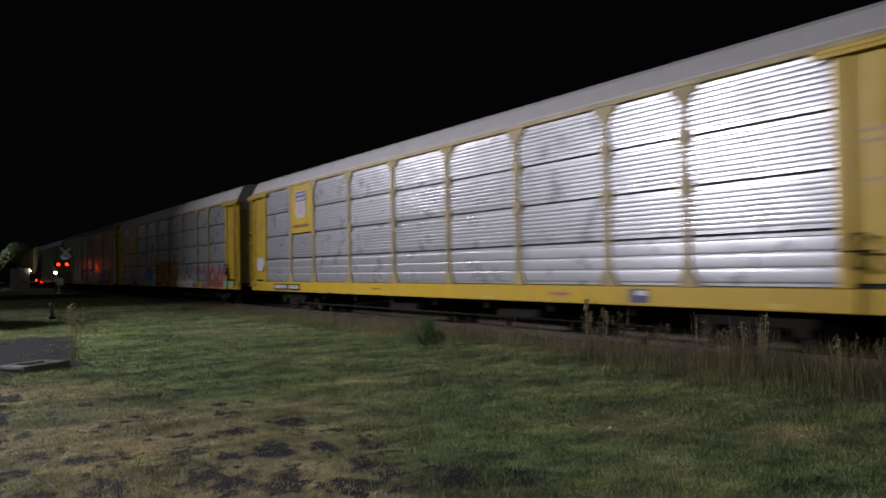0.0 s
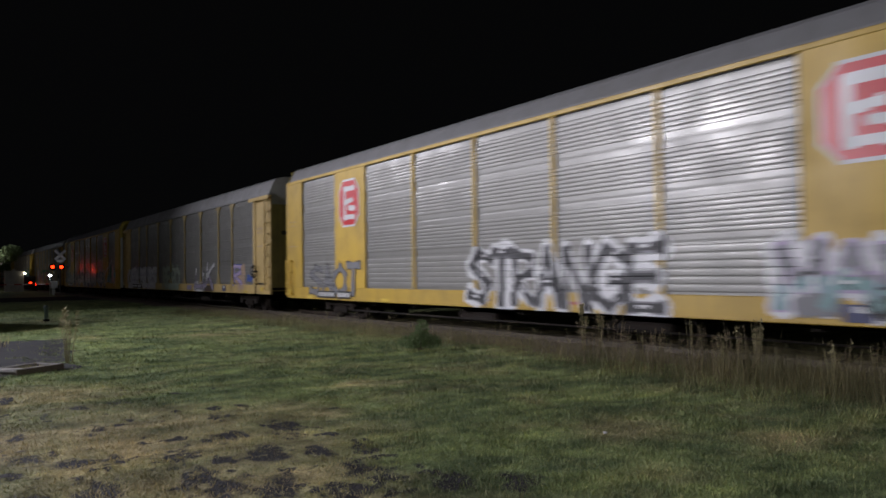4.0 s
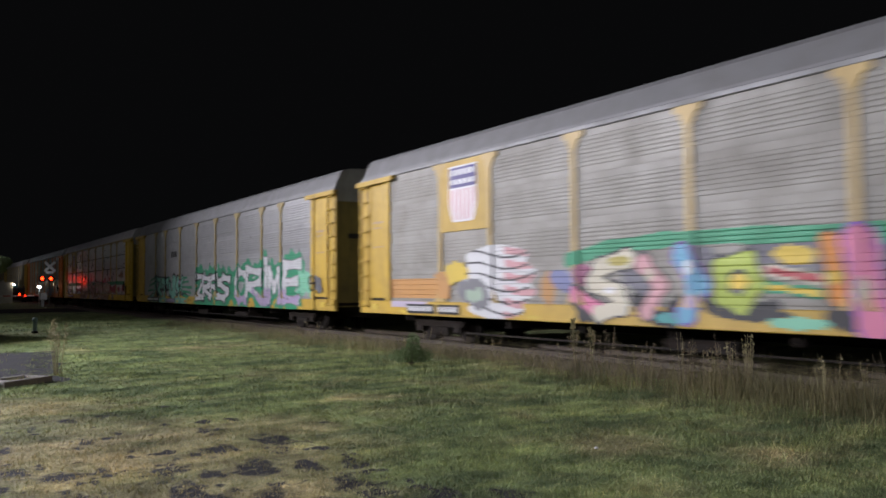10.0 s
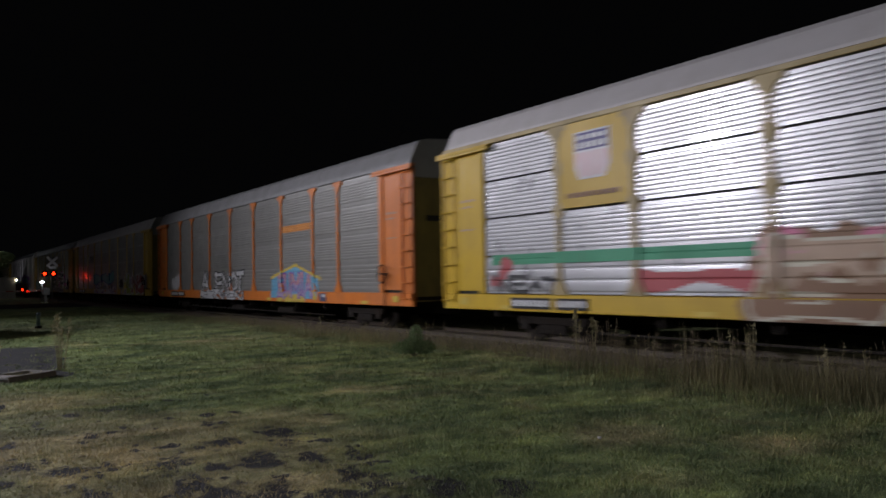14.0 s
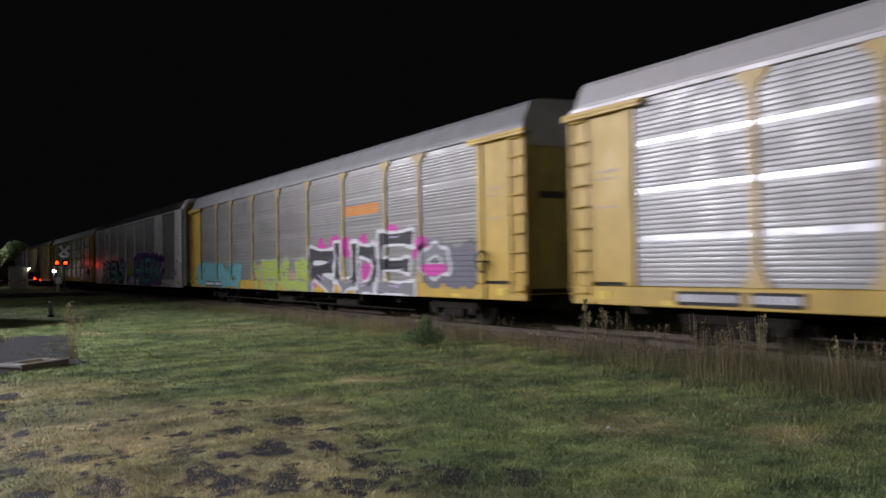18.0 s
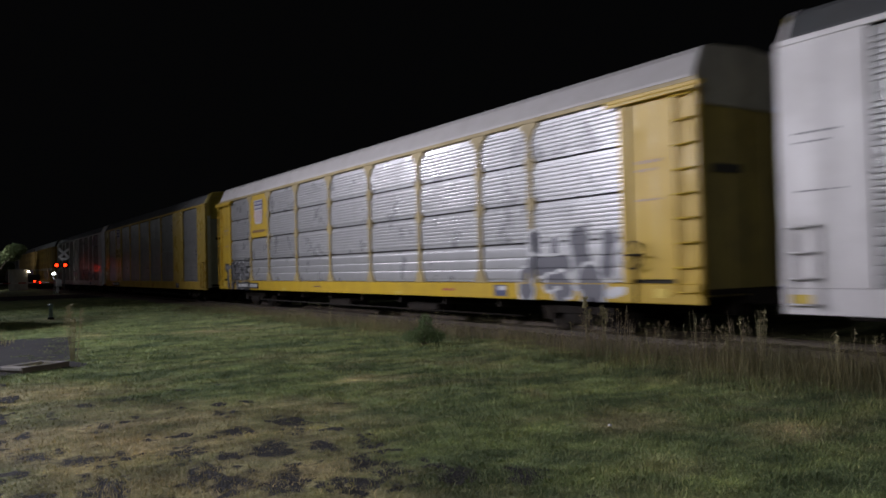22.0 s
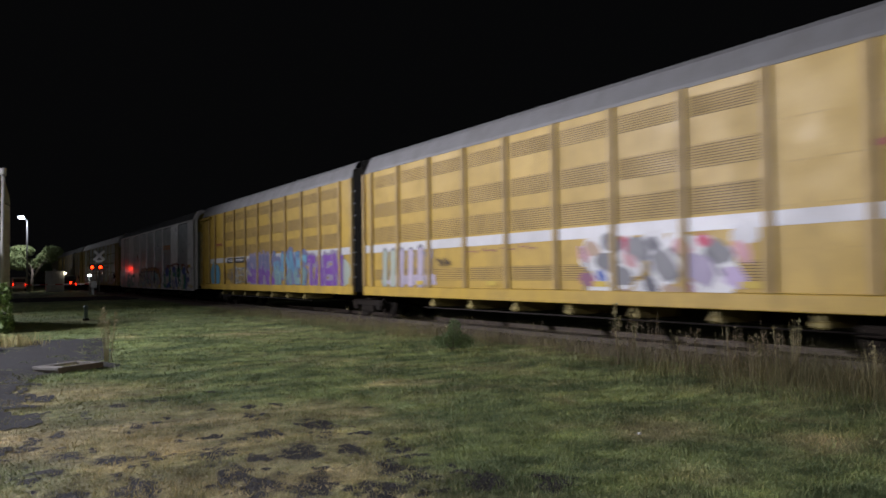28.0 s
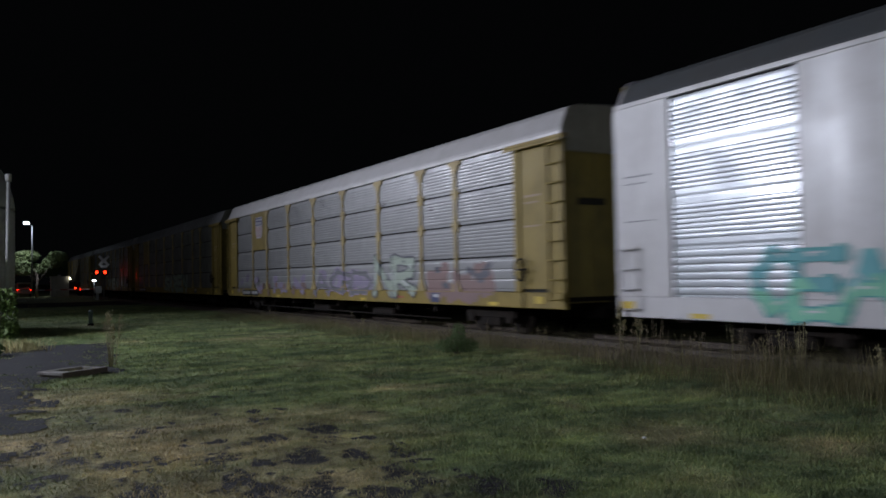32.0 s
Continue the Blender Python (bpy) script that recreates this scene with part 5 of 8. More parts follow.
blot(skin, car, 6.2, 18.6, 1.9, 2.4, "pink", 0.006, 53, 15, 0.13)
blot(skin, car, 6.2, 12.0, 1.6, 2.4, "red", 0.007, 54, 9, 0.13)
piece(skin, car, (("B", 18.3, 16.0, 0.95, 2.1), ("A", 16.2, 14.2, 0.92, 2.2), ("N", 14.3, 12.2, 0.92, 2.15), ("D", 12.3, 10.4, 0.95, 2.1), ("O", 10.5, 8.6, 0.95, 2.05), ("S", 8.7, 6.9, 0.92, 1.95)), "tan", "cream", "brown", 0.24, 0.05, 0.12, "brown", "cream", "rose", seed=52, square=False)
blot(skin, car, 7.0, 17.5, 0.88, 1.5, "cream", 0.0175, 55, 26, 0.1)
blot(skin, car, 7.4, 17.0, 1.2, 2.1, "brown", 0.018, 56, 22, 0.09)
skin.paint("graffiti_arrow", car, lambda Y, Z: np.abs(Z - 1.52 - 0.05 * np.sin(Y * 3)) < 0.1 + 0.09 * np.abs(Y - 19.5), 0, spray("red", INK["red"]), 0.006, 1.2, 2.0, 18.2, 20.9)
skin.paint("graffiti_arrow", car, lambda Y, Z: np.abs(Z - 1.6 - 0.05 * np.sin(Y * 3)) < 0.12 + 0.12 * np.abs(Y - 5.4), 0, spray("red", INK["red"]), 0.006, 1.2, 2.1, 4.7, 7.0)
for k, y in enumerate((2.6, 4.0, 4.9, 5.6, 25.0)):
    blot(skin, car, y - 0.35, y + 0.35, 1.3, 1.95, "red", 0.008, 60 + k, 3, 0.13)
band(skin, car, 2.6, 4.1, 2.42, 2.55, spray("brown", INK["brown"]), "painted_stripe")
blot(skin, car, 2.9, 3.6, 2.4, 2.72, "brown", 0.006, 66, 4, 0.12)
piece(skin, car, spaced("WEAT", 25.3, 23.1, 1.25, 1.6, 67), "black", None, None, 0.06, seed=67)

# orange carrier
car, skin = coupled(ladder_carrier("orange-trimmed silver car carrier with two graffiti pieces", ORANGE, STEEL_OLD, "banded", ROOF_GREY), 237.33)
band(skin, car, 6.75, 9.3, 3.36, 3.6, spray("orange", INK["orange"]), "painted_patch")
piece(skin, car, spaced("ALENOT", 19.4, 13.5, 1.12, 1.98, 71), "white", "black", None, 0.13, 0.05, seed=71, cuts="black")
piece(skin, car, spaced("SEKVEN", 19.4, 13.5, 0.76, 1.18, 72), "white", "black", None, 0.09, 0.04, seed=72, square=False)
skin.paint("graffiti_peak", car, lambda Y, Z: (Z < 2.12 - np.abs(Y - 8.2) * 0.2) & (Z > 0.98), 0, spray("sky", INK["sky"]), 0.004, 0.9, 2.3, 6.2, 10.4)
skin.paint("graffiti_peak_rim", car, [((10.4, 1.72), (8.15, 2.16)), ((8.15, 2.16), (6.0, 1.65))], 0.05, spray("yellow", INK["yellow"]), 0.007, 1.4, 2.4, 5.9, 10.6)
blot(skin, car, 6.3, 9.9, 0.84, 1.2, "yellow", 0.006, 75, 14, 0.12)
piece(skin, car, spaced("EUMIA", 9.7, 6.6, 1.05, 1.85, 73), "rose", "purple", "lilac", 0.11, 0.04, 0.06, "lilac", seed=73)
blot(skin, car, 23.0, 25.0, 1.2, 1.9, "white", 0.003, 74, 6, 0.25)

# pale carrier, teal, yellow and red letters
car, skin = coupled(ladder_carrier("pale grey car carrier, yellow posts, teal, lime and red graffiti", YELLOW, STEEL_MATT, "fine", ROOF_LIGHT, None, YELLOW_PALE), 266.54)
for z in (2.1, 3.0, 3.91):
    for a, b in zip(BAYS_A, BAYS_A[1:]):
        part("lap_band", kept(("lap", round(b - a, 2)), lambda: boxes((-0.012, -0.001, 0, b - a - 0.16, -0.055, 0.055)), LAP), LAP, car, "smooth bright lap band", at=(0, a + 0.08, z))
band(skin, car, 18.3, 20.7, 3.3, 3.36, spray("black", INK["black"]), "badge_lines")
marks(skin, car, 19.9, 18.4, 3.42, 3.75, "black", 4)
def scarf(Y, Z, g):
    top = 2.2 + 0.1 * np.sin(Y * 1.9) + 0.05 * np.sin(Y * 4.7) + 0.12 * (Y < 12.5)
    return (Y > 10.75 - g) & (Y < 18.3 + g) & (Z < top + g) & (Z > 1.72 + 0.14 * np.sin(Y * 1.3 + 1) - g)


band(skin, car, 9.6, 18.1, 0.87, 1.19, spray("white", INK["white"]), "painted_over_patch", 0.003)
for y, z, ry, rz in ((15.2, 1.8, 0.45, 0.14), (13.1, 1.68, 0.6, 0.13), (17.3, 1.42, 0.4, 0.1), (11.6, 1.35, 0.35, 0.13), (14.2, 1.38, 0.4, 0.1), (16.4, 1.36, 0.3, 0.1)):
    dab(skin, car, y, z, ry, rz, "purple" if z > 1.4 else "slate_grey", 0.003, 0.5)
dab(skin, car, 14.95, 1.5, 0.14, 0.2, "lime", 0.0055)
for line, r in ((((17.9, 1.42), (17.5, 1.64), (16.6, 1.74), (15.9, 1.6), (15.5, 1.3)), 0.11), (((17.4, 1.3), (16.9, 1.42), (16.2, 1.32)), 0.06), (((15.25, 1.82), (15.0, 1.34)), 0.1), (((14.5, 1.78), (13.7, 1.64), (13.0, 1.42), (12.7, 1.26)), 0.11),
                (((14.3, 1.26), (14.2, 1.5)), 0.08), (((12.15, 1.72), (12.05, 1.26)), 0.1), (((11.5, 1.12), (11.1, 1.3), (10.6, 1.37), (10.1, 1.3), (9.75, 1.1)), 0.07)):
    brushed(skin, car, line, r, "white", 0.008, "purple", 0.05)
for line in (((17.8, 0.92), (17.3, 1.08), (16.8, 1.0), (16.4, 0.92)), ((11.2, 0.92), (10.8, 1.06), (10.3, 1.06), (9.9, 0.93)), ((14.9, 0.95), (14.4, 1.04))):
    brushed(skin, car, line, 0.06, "purple", 0.0055)
for y, w in ((17.0, 0.22), (13.6, 0.3), (10.1, 0.28)):
    dab(skin, car, y, 1.07, w, 0.07, "orange", 0.0105, square=True)
for k in range(9):
    brushed(skin, car, ((10.5 - k * 0.12, 1.72 + 0.07 * (k % 3)), (10.44 - k * 0.12, 1.92 - 0.06 * (k % 2))), 0.018, "slate", 0.003, name="tag_line")
skin.paint("graffiti_rim", car, lambda Y, Z: scarf(Y, Z, 0.07), 0, spray("blue", INK["blue"]), 0.0145, 1.3, 2.6, 10.4, 18.6)
skin.paint("graffiti_scarf", car, lambda Y, Z: scarf(Y, Z, 0.0), 0, spray("aqua", INK["aqua"]), 0.0165, 1.3, 2.6, 10.4, 18.6)
for y, z, ry, rz in ((8.35, 1.8, 0.38, 0.055), (8.5, 1.68, 0.5, 0.06), (8.3, 1.55, 0.42, 0.06), (8.5, 1.42, 0.5, 0.07), (8.0, 1.5, 0.18, 0.13)):
    dab(skin, car, y, z, ry, rz, "black", 0.003, -0.4, True)
band(skin, car, 6.7, 8.3, 0.87, 1.19, spray("mauve", INK["mauve"]), "painted_over_patch", 0.004)
for k, ink in enumerate(("purple", "white", "blue", "slate_grey", "white", "purple")):
    dab(skin, car, 8.15 - k * 0.25, 1.03, 0.07, 0.13, ink, 0.006, 0.3, True)
band(skin, car, 2.0, 6.7, 0.87, 1.19, spray("yellow", INK["yellow"]), "painted_over_patch", 0.004)
blot(skin, car, 2.2, 6.6, 0.86, 1.2, "lime", 0.005, 87, 14, 0.12)
piece(skin, car, (("A", 7.7, 6.05, 0.92, 2.18, "lime", "yellow"), ("L", 6.35, 5.3, 0.95, 2.15, "lime", "lime"), ("I", 5.75, 4.95, 1.15, 1.9, "lilac", "white"), ("N", 4.95, 3.35, 1.0, 2.1, "red", "red"), ("G", 3.45, 1.75, 0.9, 2.05, "red", "red")),
      "red", "white", None, 0.26, 0.09, seed=84, wobble=0.03, base=0.007)
skin.paint("graffiti_slash", car, [((3.2, 1.4), (1.7, 1.72))], 0.09, spray("white", INK["white"]), 0.02, 1.2, 1.9, 1.5, 3.4)
blot(skin, car, 1.0, 1.7, 1.3, 2.1, "grey", 0.006, 86, 5, 0.2)

# yellow carrier, black and white letters with pink
car, skin = coupled(ladder_carrier("silver car carrier, yellow posts, black and white letters with pink spatter", YELLOW, STEEL_OLD, "banded", ROOF_GREY), 295.48)
band(skin, car, 7.0, 9.3, 3.3, 3.62, spray("orange", INK["orange"]), "painted_patch")
blot(skin, car, 1.9, 4.6, 1.2, 2.25, "slate_grey", 0.003, 92, 30, 0.3)
for k, (y, z) in enumerate(((12.1, 1.9), (12.0, 1.3), (11.2, 2.3), (10.0, 2.45), (9.1, 2.4), (8.2, 2.35), (6.2, 2.6), (7.9, 1.5), (4.7, 2.1))):
    blot(skin, car, y - 0.3, y + 0.3, z - 0.3, z + 0.25, "magenta", 0.003, 200 + k, 4, 0.2)
piece(skin, car, (("R", 12.15, 10.0, 0.85, 2.35), ("U", 10.1, 8.4, 0.86, 2.45), ("D", 8.55, 6.9, 0.86, 2.42), ("E", 7.0, 4.9, 0.86, 2.6)), "black", "white", None, 0.25, 0.1, low="grey", glint="lilac", seed=93, wobble=0.06, base=0.006, rise=0.3)
piece(skin, car, (("O", 4.5, 3.2, 1.35, 2.25, "grey"),), "grey", "white", None, 0.2, 0.08, seed=94, square=False, base=0.006)
skin.paint("graffiti_mouth", car, lambda Y, Z: (np.hypot((Y - 3.9) / 0.6, (Z - 1.62) / 0.22) < 1) & (Z < 1.7), 0, spray("magenta", INK["magenta"]), 0.02, 1.3, 1.75, 3.2, 4.6)
piece(skin, car, spaced("SREWS", 26.1, 19.7, 0.88, 2.0, 95), "aqua", "teal", None, 0.27, 0.035, glint=None, cuts="teal", seed=95, square=False, overlap=0.1)
blot(skin, car, 12.2, 18.0, 1.2, 2.05, "tan", 0.003, 97, 12, 0.13)
piece(skin, car, spaced("YEKUS", 18.0, 12.2, 0.86, 1.98, 96), "lime", "sage", None, 0.25, 0.04, low="lime", cuts="blue", seed=96, square=True, overlap=0.12, wobble=0.1)

# white carrier, teal letters on purple
car, skin = coupled(panel_carrier("white car carrier with grey sheets and teal bubble letters on purple", WHITE, STEEL_SATIN, "banded", ROOF_DARK, (1, 7), DOOR_GREY), 324.81)
badge_shield(skin, car, 22.1, 21.3, 4.6, 3.7)
for y, z, ry, rz, ink in ((1.1, 1.6, 0.22, 0.18, "tan"), (1.15, 1.48, 0.16, 0.04, "umber"), (0.78, 1.02, 0.22, 0.07, "yellow"), (0.98, 2.22, 0.22, 0.07, "yellow"), (3.85, 0.92, 0.24, 0.05, "yellow")):
    dab(skin, car, y, z, ry, rz, ink, 0.006, square=ink == "yellow", name="label_plate" if ink == "yellow" else "rust_smudge")
marks(skin, car, 22.3, 21.1, 3.45, 3.55, "grey", 9)
blot(skin, car, 4.4, 12.2, 1.9, 2.85, "purple", 0.003, 102, 40, 0.2)
blot(skin, car, 12.2, 14.8, 0.8, 1.6, "purple", 0.003, 101, 14, 0.25)
blot(skin, car, 3.9, 4.9, 1.2, 2.5, "purple", 0.003, 106, 7, 0.17)
blot(skin, car, 15.0, 16.4, 1.6, 2.7, "purple", 0.003, 107, 7, 0.16)
piece(skin, car, (("D", 23.7, 21.7, 0.86, 2.3), ("R", 21.9, 20.05, 0.86, 2.42), ("E", 20.2, 18.55, 0.92, 2.4), ("A", 18.75, 17.1, 0.86, 2.36), ("S", 17.25, 15.05, 0.9, 2.38)), "sky", "black", "black", 0.26, 0.05, 0.1, "aqua", "cream",
      seed=103, square=False, wobble=0.03, rise=0.66, overlap=0.05)
for k, y in enumerate((23.2, 20.9, 18.0, 16.2)):
    blot(skin, car, y - 0.35, y + 0.35, 0.8, 1.2, "lime", 0.0115, 180 + k, 4, 0.13)
piece(skin, car, spaced("CEB", 14.3, 12.6, 1.45, 2.05, 104), "lime", "olive", "lime", 0.1, 0.03, 0.1, seed=104)
blot(skin, car, 11.9, 13.6, 0.8, 1.3, "white", 0.006, 108, 7, 0.18)
piece(skin, car, (("H", 11.85, 9.95, 0.95, 2.45), ("I", 10.15, 8.85, 0.95, 2.5), ("E", 9.05, 7.35, 0.9, 2.5), ("K", 7.5, 6.0, 0.95, 2.45), ("A", 6.15, 4.6, 1.0, 2.3)), "aqua", "black", "purple", 0.25, 0.05, 0.2, "teal", "cream",
      "green", seed=105, wobble=0.03, rise=0.5)

# bright carrier, one black tag
car, skin = coupled(ladder_carrier("shiny silver car carrier, bright yellow trim, black graffiti tag", YELLOW_NEW, STEEL, "seamed", ROOF_LIGHT, True), 353.25)
badge_shield(skin, car, 22.5, 21.5, 4.52, 3.55)
marks(skin, car, 22.75, 21.25, 3.2, 3.3, "brown", 14)
for k, (line, r) in enumerate(((((4.48, 2.18), (4.46, 1.85)), 0.16), (((3.86, 2.08), (3.84, 1.85)), 0.13), (((3.08, 2.1), (3.0, 1.65)), 0.3), (((2.22, 2.08), (2.3, 1.5)), 0.2), (((3.55, 1.58), (4.5, 1.58), (4.82, 1.3), (4.78, 1.05)), 0.22), (((3.98, 1.22), (3.65, 1.28), (3.42, 1.1), (3.65, 0.98)), 0.19),
                (((2.78, 1.26), (2.66, 1.06)), 0.3))):
    brushed(skin, car, line, r - 0.02, "slate_grey", 0.006 + 0.003 * k, "white", 0.06, name="graffiti_letter")
dab(skin, car, 2.05, 1.05, 0.25, 0.12, "white", 0.006, -0.8)
dab(skin, car, 3.72, 1.1, 0.1, 0.04, "white", 0.026)
piece(skin, car, spaced("TMSE", 26.4, 23.3, 0.9, 1.95, 112), "grey", "black", "black", 0.12, 0.04, 0.08, seed=112)

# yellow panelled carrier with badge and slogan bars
car, skin = coupled(panel_carrier("glossy yellow car carrier with silver sheets, shield badge and slogan rows", YELLOW, STEEL_GREY, "banded", ROOF_DARK, (1, 7), DOOR_GREY), 382.83)
badge_shield(skin, car, 22.25, 21.05, 4.86, 3.45)
stencilled(car, "BUILDING", 22.5, 1.8, 3.15, 0.24, spray("umber", INK["umber"]), 0.066)
stencilled(car, "AMERICA", 22.5, 1.75, 2.8, 0.24, spray("umber", INK["umber"]), 0.066)

# white carrier with many white posts
car, skin = coupled(panel_carrier("white car carrier with dark dirty sheets, white posts and scrawled marks", WHITE, STEEL_DARK, "fine", ROOF_DARK, (), DOOR_GREY), 411.5)
piece(skin, car, spaced("RYA", 4.2, 1.85, 4.1, 4.85, 121), "rose", "grey", "lilac", 0.12, 0.03, 0.08, "tan", None, "black", seed=121)
piece(skin, car, spaced("BLOBR", 9.4, 5.05, 1.22, 2.05, 122), "mauve", "black", None, 0.15, 0.03, low="tan", cuts="black", seed=122, square=False)
blot(skin, car, 2.1, 4.5, 1.25, 1.85, "grey", 0.003, 125, 10, 0.14)
blot(skin, car, 2.2, 3.0, 1.3, 1.7, "tan", 0.005, 126, 5, 0.13)
piece(skin, car, spaced("SR", 15.2, 12.8, 1.22, 1.95, 123), "rose", "black", None, 0.15, 0.03, low="cream", seed=123, square=False)
piece(skin, car, spaced("BOA", 21.2, 18.6, 1.22, 1.95, 124), "grey", "mauve", None, 0.12, 0.03, seed=124)
piece(skin, car, spaced("ROC", 26.1, 23.2, 1.22, 2.0, 125), "red", "grey", None, 0.14, 0.03, seed=125)
blot(skin, car, 0.95, 1.5, 1.4, 1.95, "grey", 0.003, 127, 5, 0.13)
for k, (y, z) in enumerate(((19.6, 2.9), (17.2, 3.3), (8.6, 4.4), (14.0, 2.5))):
    blot(skin, car, y - 0.5, y + 0.5, z - 0.2, z + 0.2, "grey", 0.003, 128 + k, 5, 0.09)


# ---------- the two-part yellow carrier ----------
def louvre_mesh(w, h):
    """A field of pressed louvres: many small lying slats over a plate of painted shade."""
    bm = bmesh.new()
    n = int(h / 0.046)
    for i in range(n):
        z = h * (i + 0.25) / n
        box(bm, -0.016, -0.004, 0, w, z, z + h / n * 0.66)
    return bm


def vented_body(car, y0, y1, posts, solid, paint):
    low, sill, eave = 0.9, 1.19, 4.92
    for a, b in zip(posts, posts[1:]):
        part("side_panel", kept(("side_panel", round(b - a, 2), paint.name), lambda: boxes((0.0, 0.06, 0.0, b - a - 0.006, sill + 0.003, eave - 0.003), bevel=0.008), paint), paint, car, at=(0, a + 0.003, 0))
        if (a, b) in solid:
            for z in (2.2, 2.9, 3.6, 4.3):
                part("panel_seam", kept(("panel_seam", round(b - a, 2)), lambda: boxes((-0.006, 0.0, 0.1, b - a - 0.1, 0, 0.02)), paint), paint, car, at=(0, a, z - 0.3))
            continue
        for z0, z1 in ((1.40, 1.75), (2.60, 3.10), (3.42, 3.86), (4.36, 4.74)):
            w = b - a - 0.34
            part("vent_gap", kept(("vent_gap", round(w, 2), round(z1 - z0, 2)), lambda: boxes((-0.004, 0.001, 0.0, w, 0.0, z1 - z0)), VENT_SHADE), VENT_SHADE, car, at=(0, a + 0.17, z0))
            part("vent_grille", kept(("vent_grille", round(w, 2), round(z1 - z0, 2)), lambda: louvre_mesh(w, z1 - z0), YELLOW_VENT), YELLOW_VENT, car, at=(0, a + 0.17, z0))
    for y in posts:
        part("post", kept(("vent_post",), lambda: plain_post_mesh(sill + 0.002, eave - 0.002, 0.16, 0.07), YELLOW_POST), YELLOW_POST, car, at=(0, y, 0))
    part("side_sill", boxes((-0.06, 0.08, y0, y1, low, sill), bevel=0.015), paint, car)
    part("side_sill", boxes((WIDE - 0.08, WIDE + 0.06, y0, y1, low, sill), bevel=0.015), paint, car)
    part("far_wall", boxes((WIDE - 0.06, WIDE, y0, y1, sill + 0.003, eave - 0.003)), paint, car)
    r = part("roof", kept(("vent_roof", round(y1 - y0, 2)), lambda: roof_mesh(y1 - y0, eave), ROOF_GREY), ROOF_GREY, car, at=(0, y0, 0))
    part("floor_deck", boxes((0.09, WIDE - 0.09, y0, y1, low + 0.16, low + 0.26)), IRON, car)
    part("centre_beam", boxes((WIDE / 2 - 0.2, WIDE / 2 + 0.2, y0, y1, RAIL + 0.46, low + 0.155), bevel=0.02), IRON, car)
    part("brake_rod", rod(bmesh.new(), (0.05, y0 + 4, RAIL + 0.5), (0.05, y1 - 4, RAIL + 0.5), 0.02, seg=6), RAILROD, car)
    for y in np.arange(y0 + 5, y1 - 4, 2.0):
        part("cross_bearer", kept(("yellow_bearer",), lambda: boxes((0.1, WIDE - 0.1, -0.06, 0.06, RAIL + 0.52, low + 0.155)), OLIVE), OLIVE, car, at=(0, y, 0))
        part("step_iron", kept(("step_iron",), lambda: boxes((0.05, 0.3, -0.16, 0.1, RAIL + 0.54, RAIL + 0.64), bevel=0.02), OLIVE), OLIVE, car, at=(0, y, 0))
    return Skin([], sill, low, [(y0, y1)], 0.016)


YELLOW_VENT = mat("louvre_yellow_paint", (0.44, 0.28, 0.05), 0.5, 0.0, grime=0.4)
# dark backing colour that paints the shade between the louvre slats
VENT_SHADE = mat("painted_vent_shade", (0.13, 0.09, 0.03), 0.7, 0.0)
YELLOW_POST = mat("dirty_post_yellow", (0.40, 0.27, 0.09), 0.55, 0.0, grime=0.5)
car = new("car_carrier")
tagged(car, "two-part yellow car carrier with louvred panels, white stripe, black bellows between", "railroad car", "train of car carriers")
posts_1 = (2.2, 4.0, 5.75, 7.55, 9.4, 11.25, 13.15, 15.05, 16.95, 18.85, 20.7, 21.27)
posts_2 = (22.3, 23.35, 25.25, 27.15, 29.05, 30.9, 32.8, 34.7, 36.6, 38.4, 40.2, 41.4)
skin1 = vented_body(car, 0.0, 21.35, posts_1, ((2.2, 4.0), (4.0, 5.75), (20.7, 21.27)), YELLOW)
skin2 = vented_body(car, 22.2, 43.2, posts_2, ((22.3, 23.35), (38.4, 40.2), (40.2, 41.4)), YELLOW)
bm = bmesh.new()
for k in range(11):
    y = 21.26 + k * 0.093
    d = 0.0 if k % 2 else 0.07
    box(bm, d, WIDE - d, y, y + 0.093, 1.0, 5.2 - d)
    box(bm, d + 0.3, WIDE - d - 0.3, y, y + 0.093, 5.2 - d, 5.5 - d)
part("bellows", bm, mat("dull_black_rubber", (0.012, 0.012, 0.012), 0.95, 0.0, grime=0.2, spec=0.05), car, "black folded rubber bellows")
for k in range(8):
    part("bellows_clip", kept(("bellows_clip",), lambda: boxes((-0.02, 0.0, 0, 0.2, 0, 0.02)), ROOF_LIGHT), ROOF_LIGHT, car, at=(0, 22.0, 1.5 + k * 0.42))
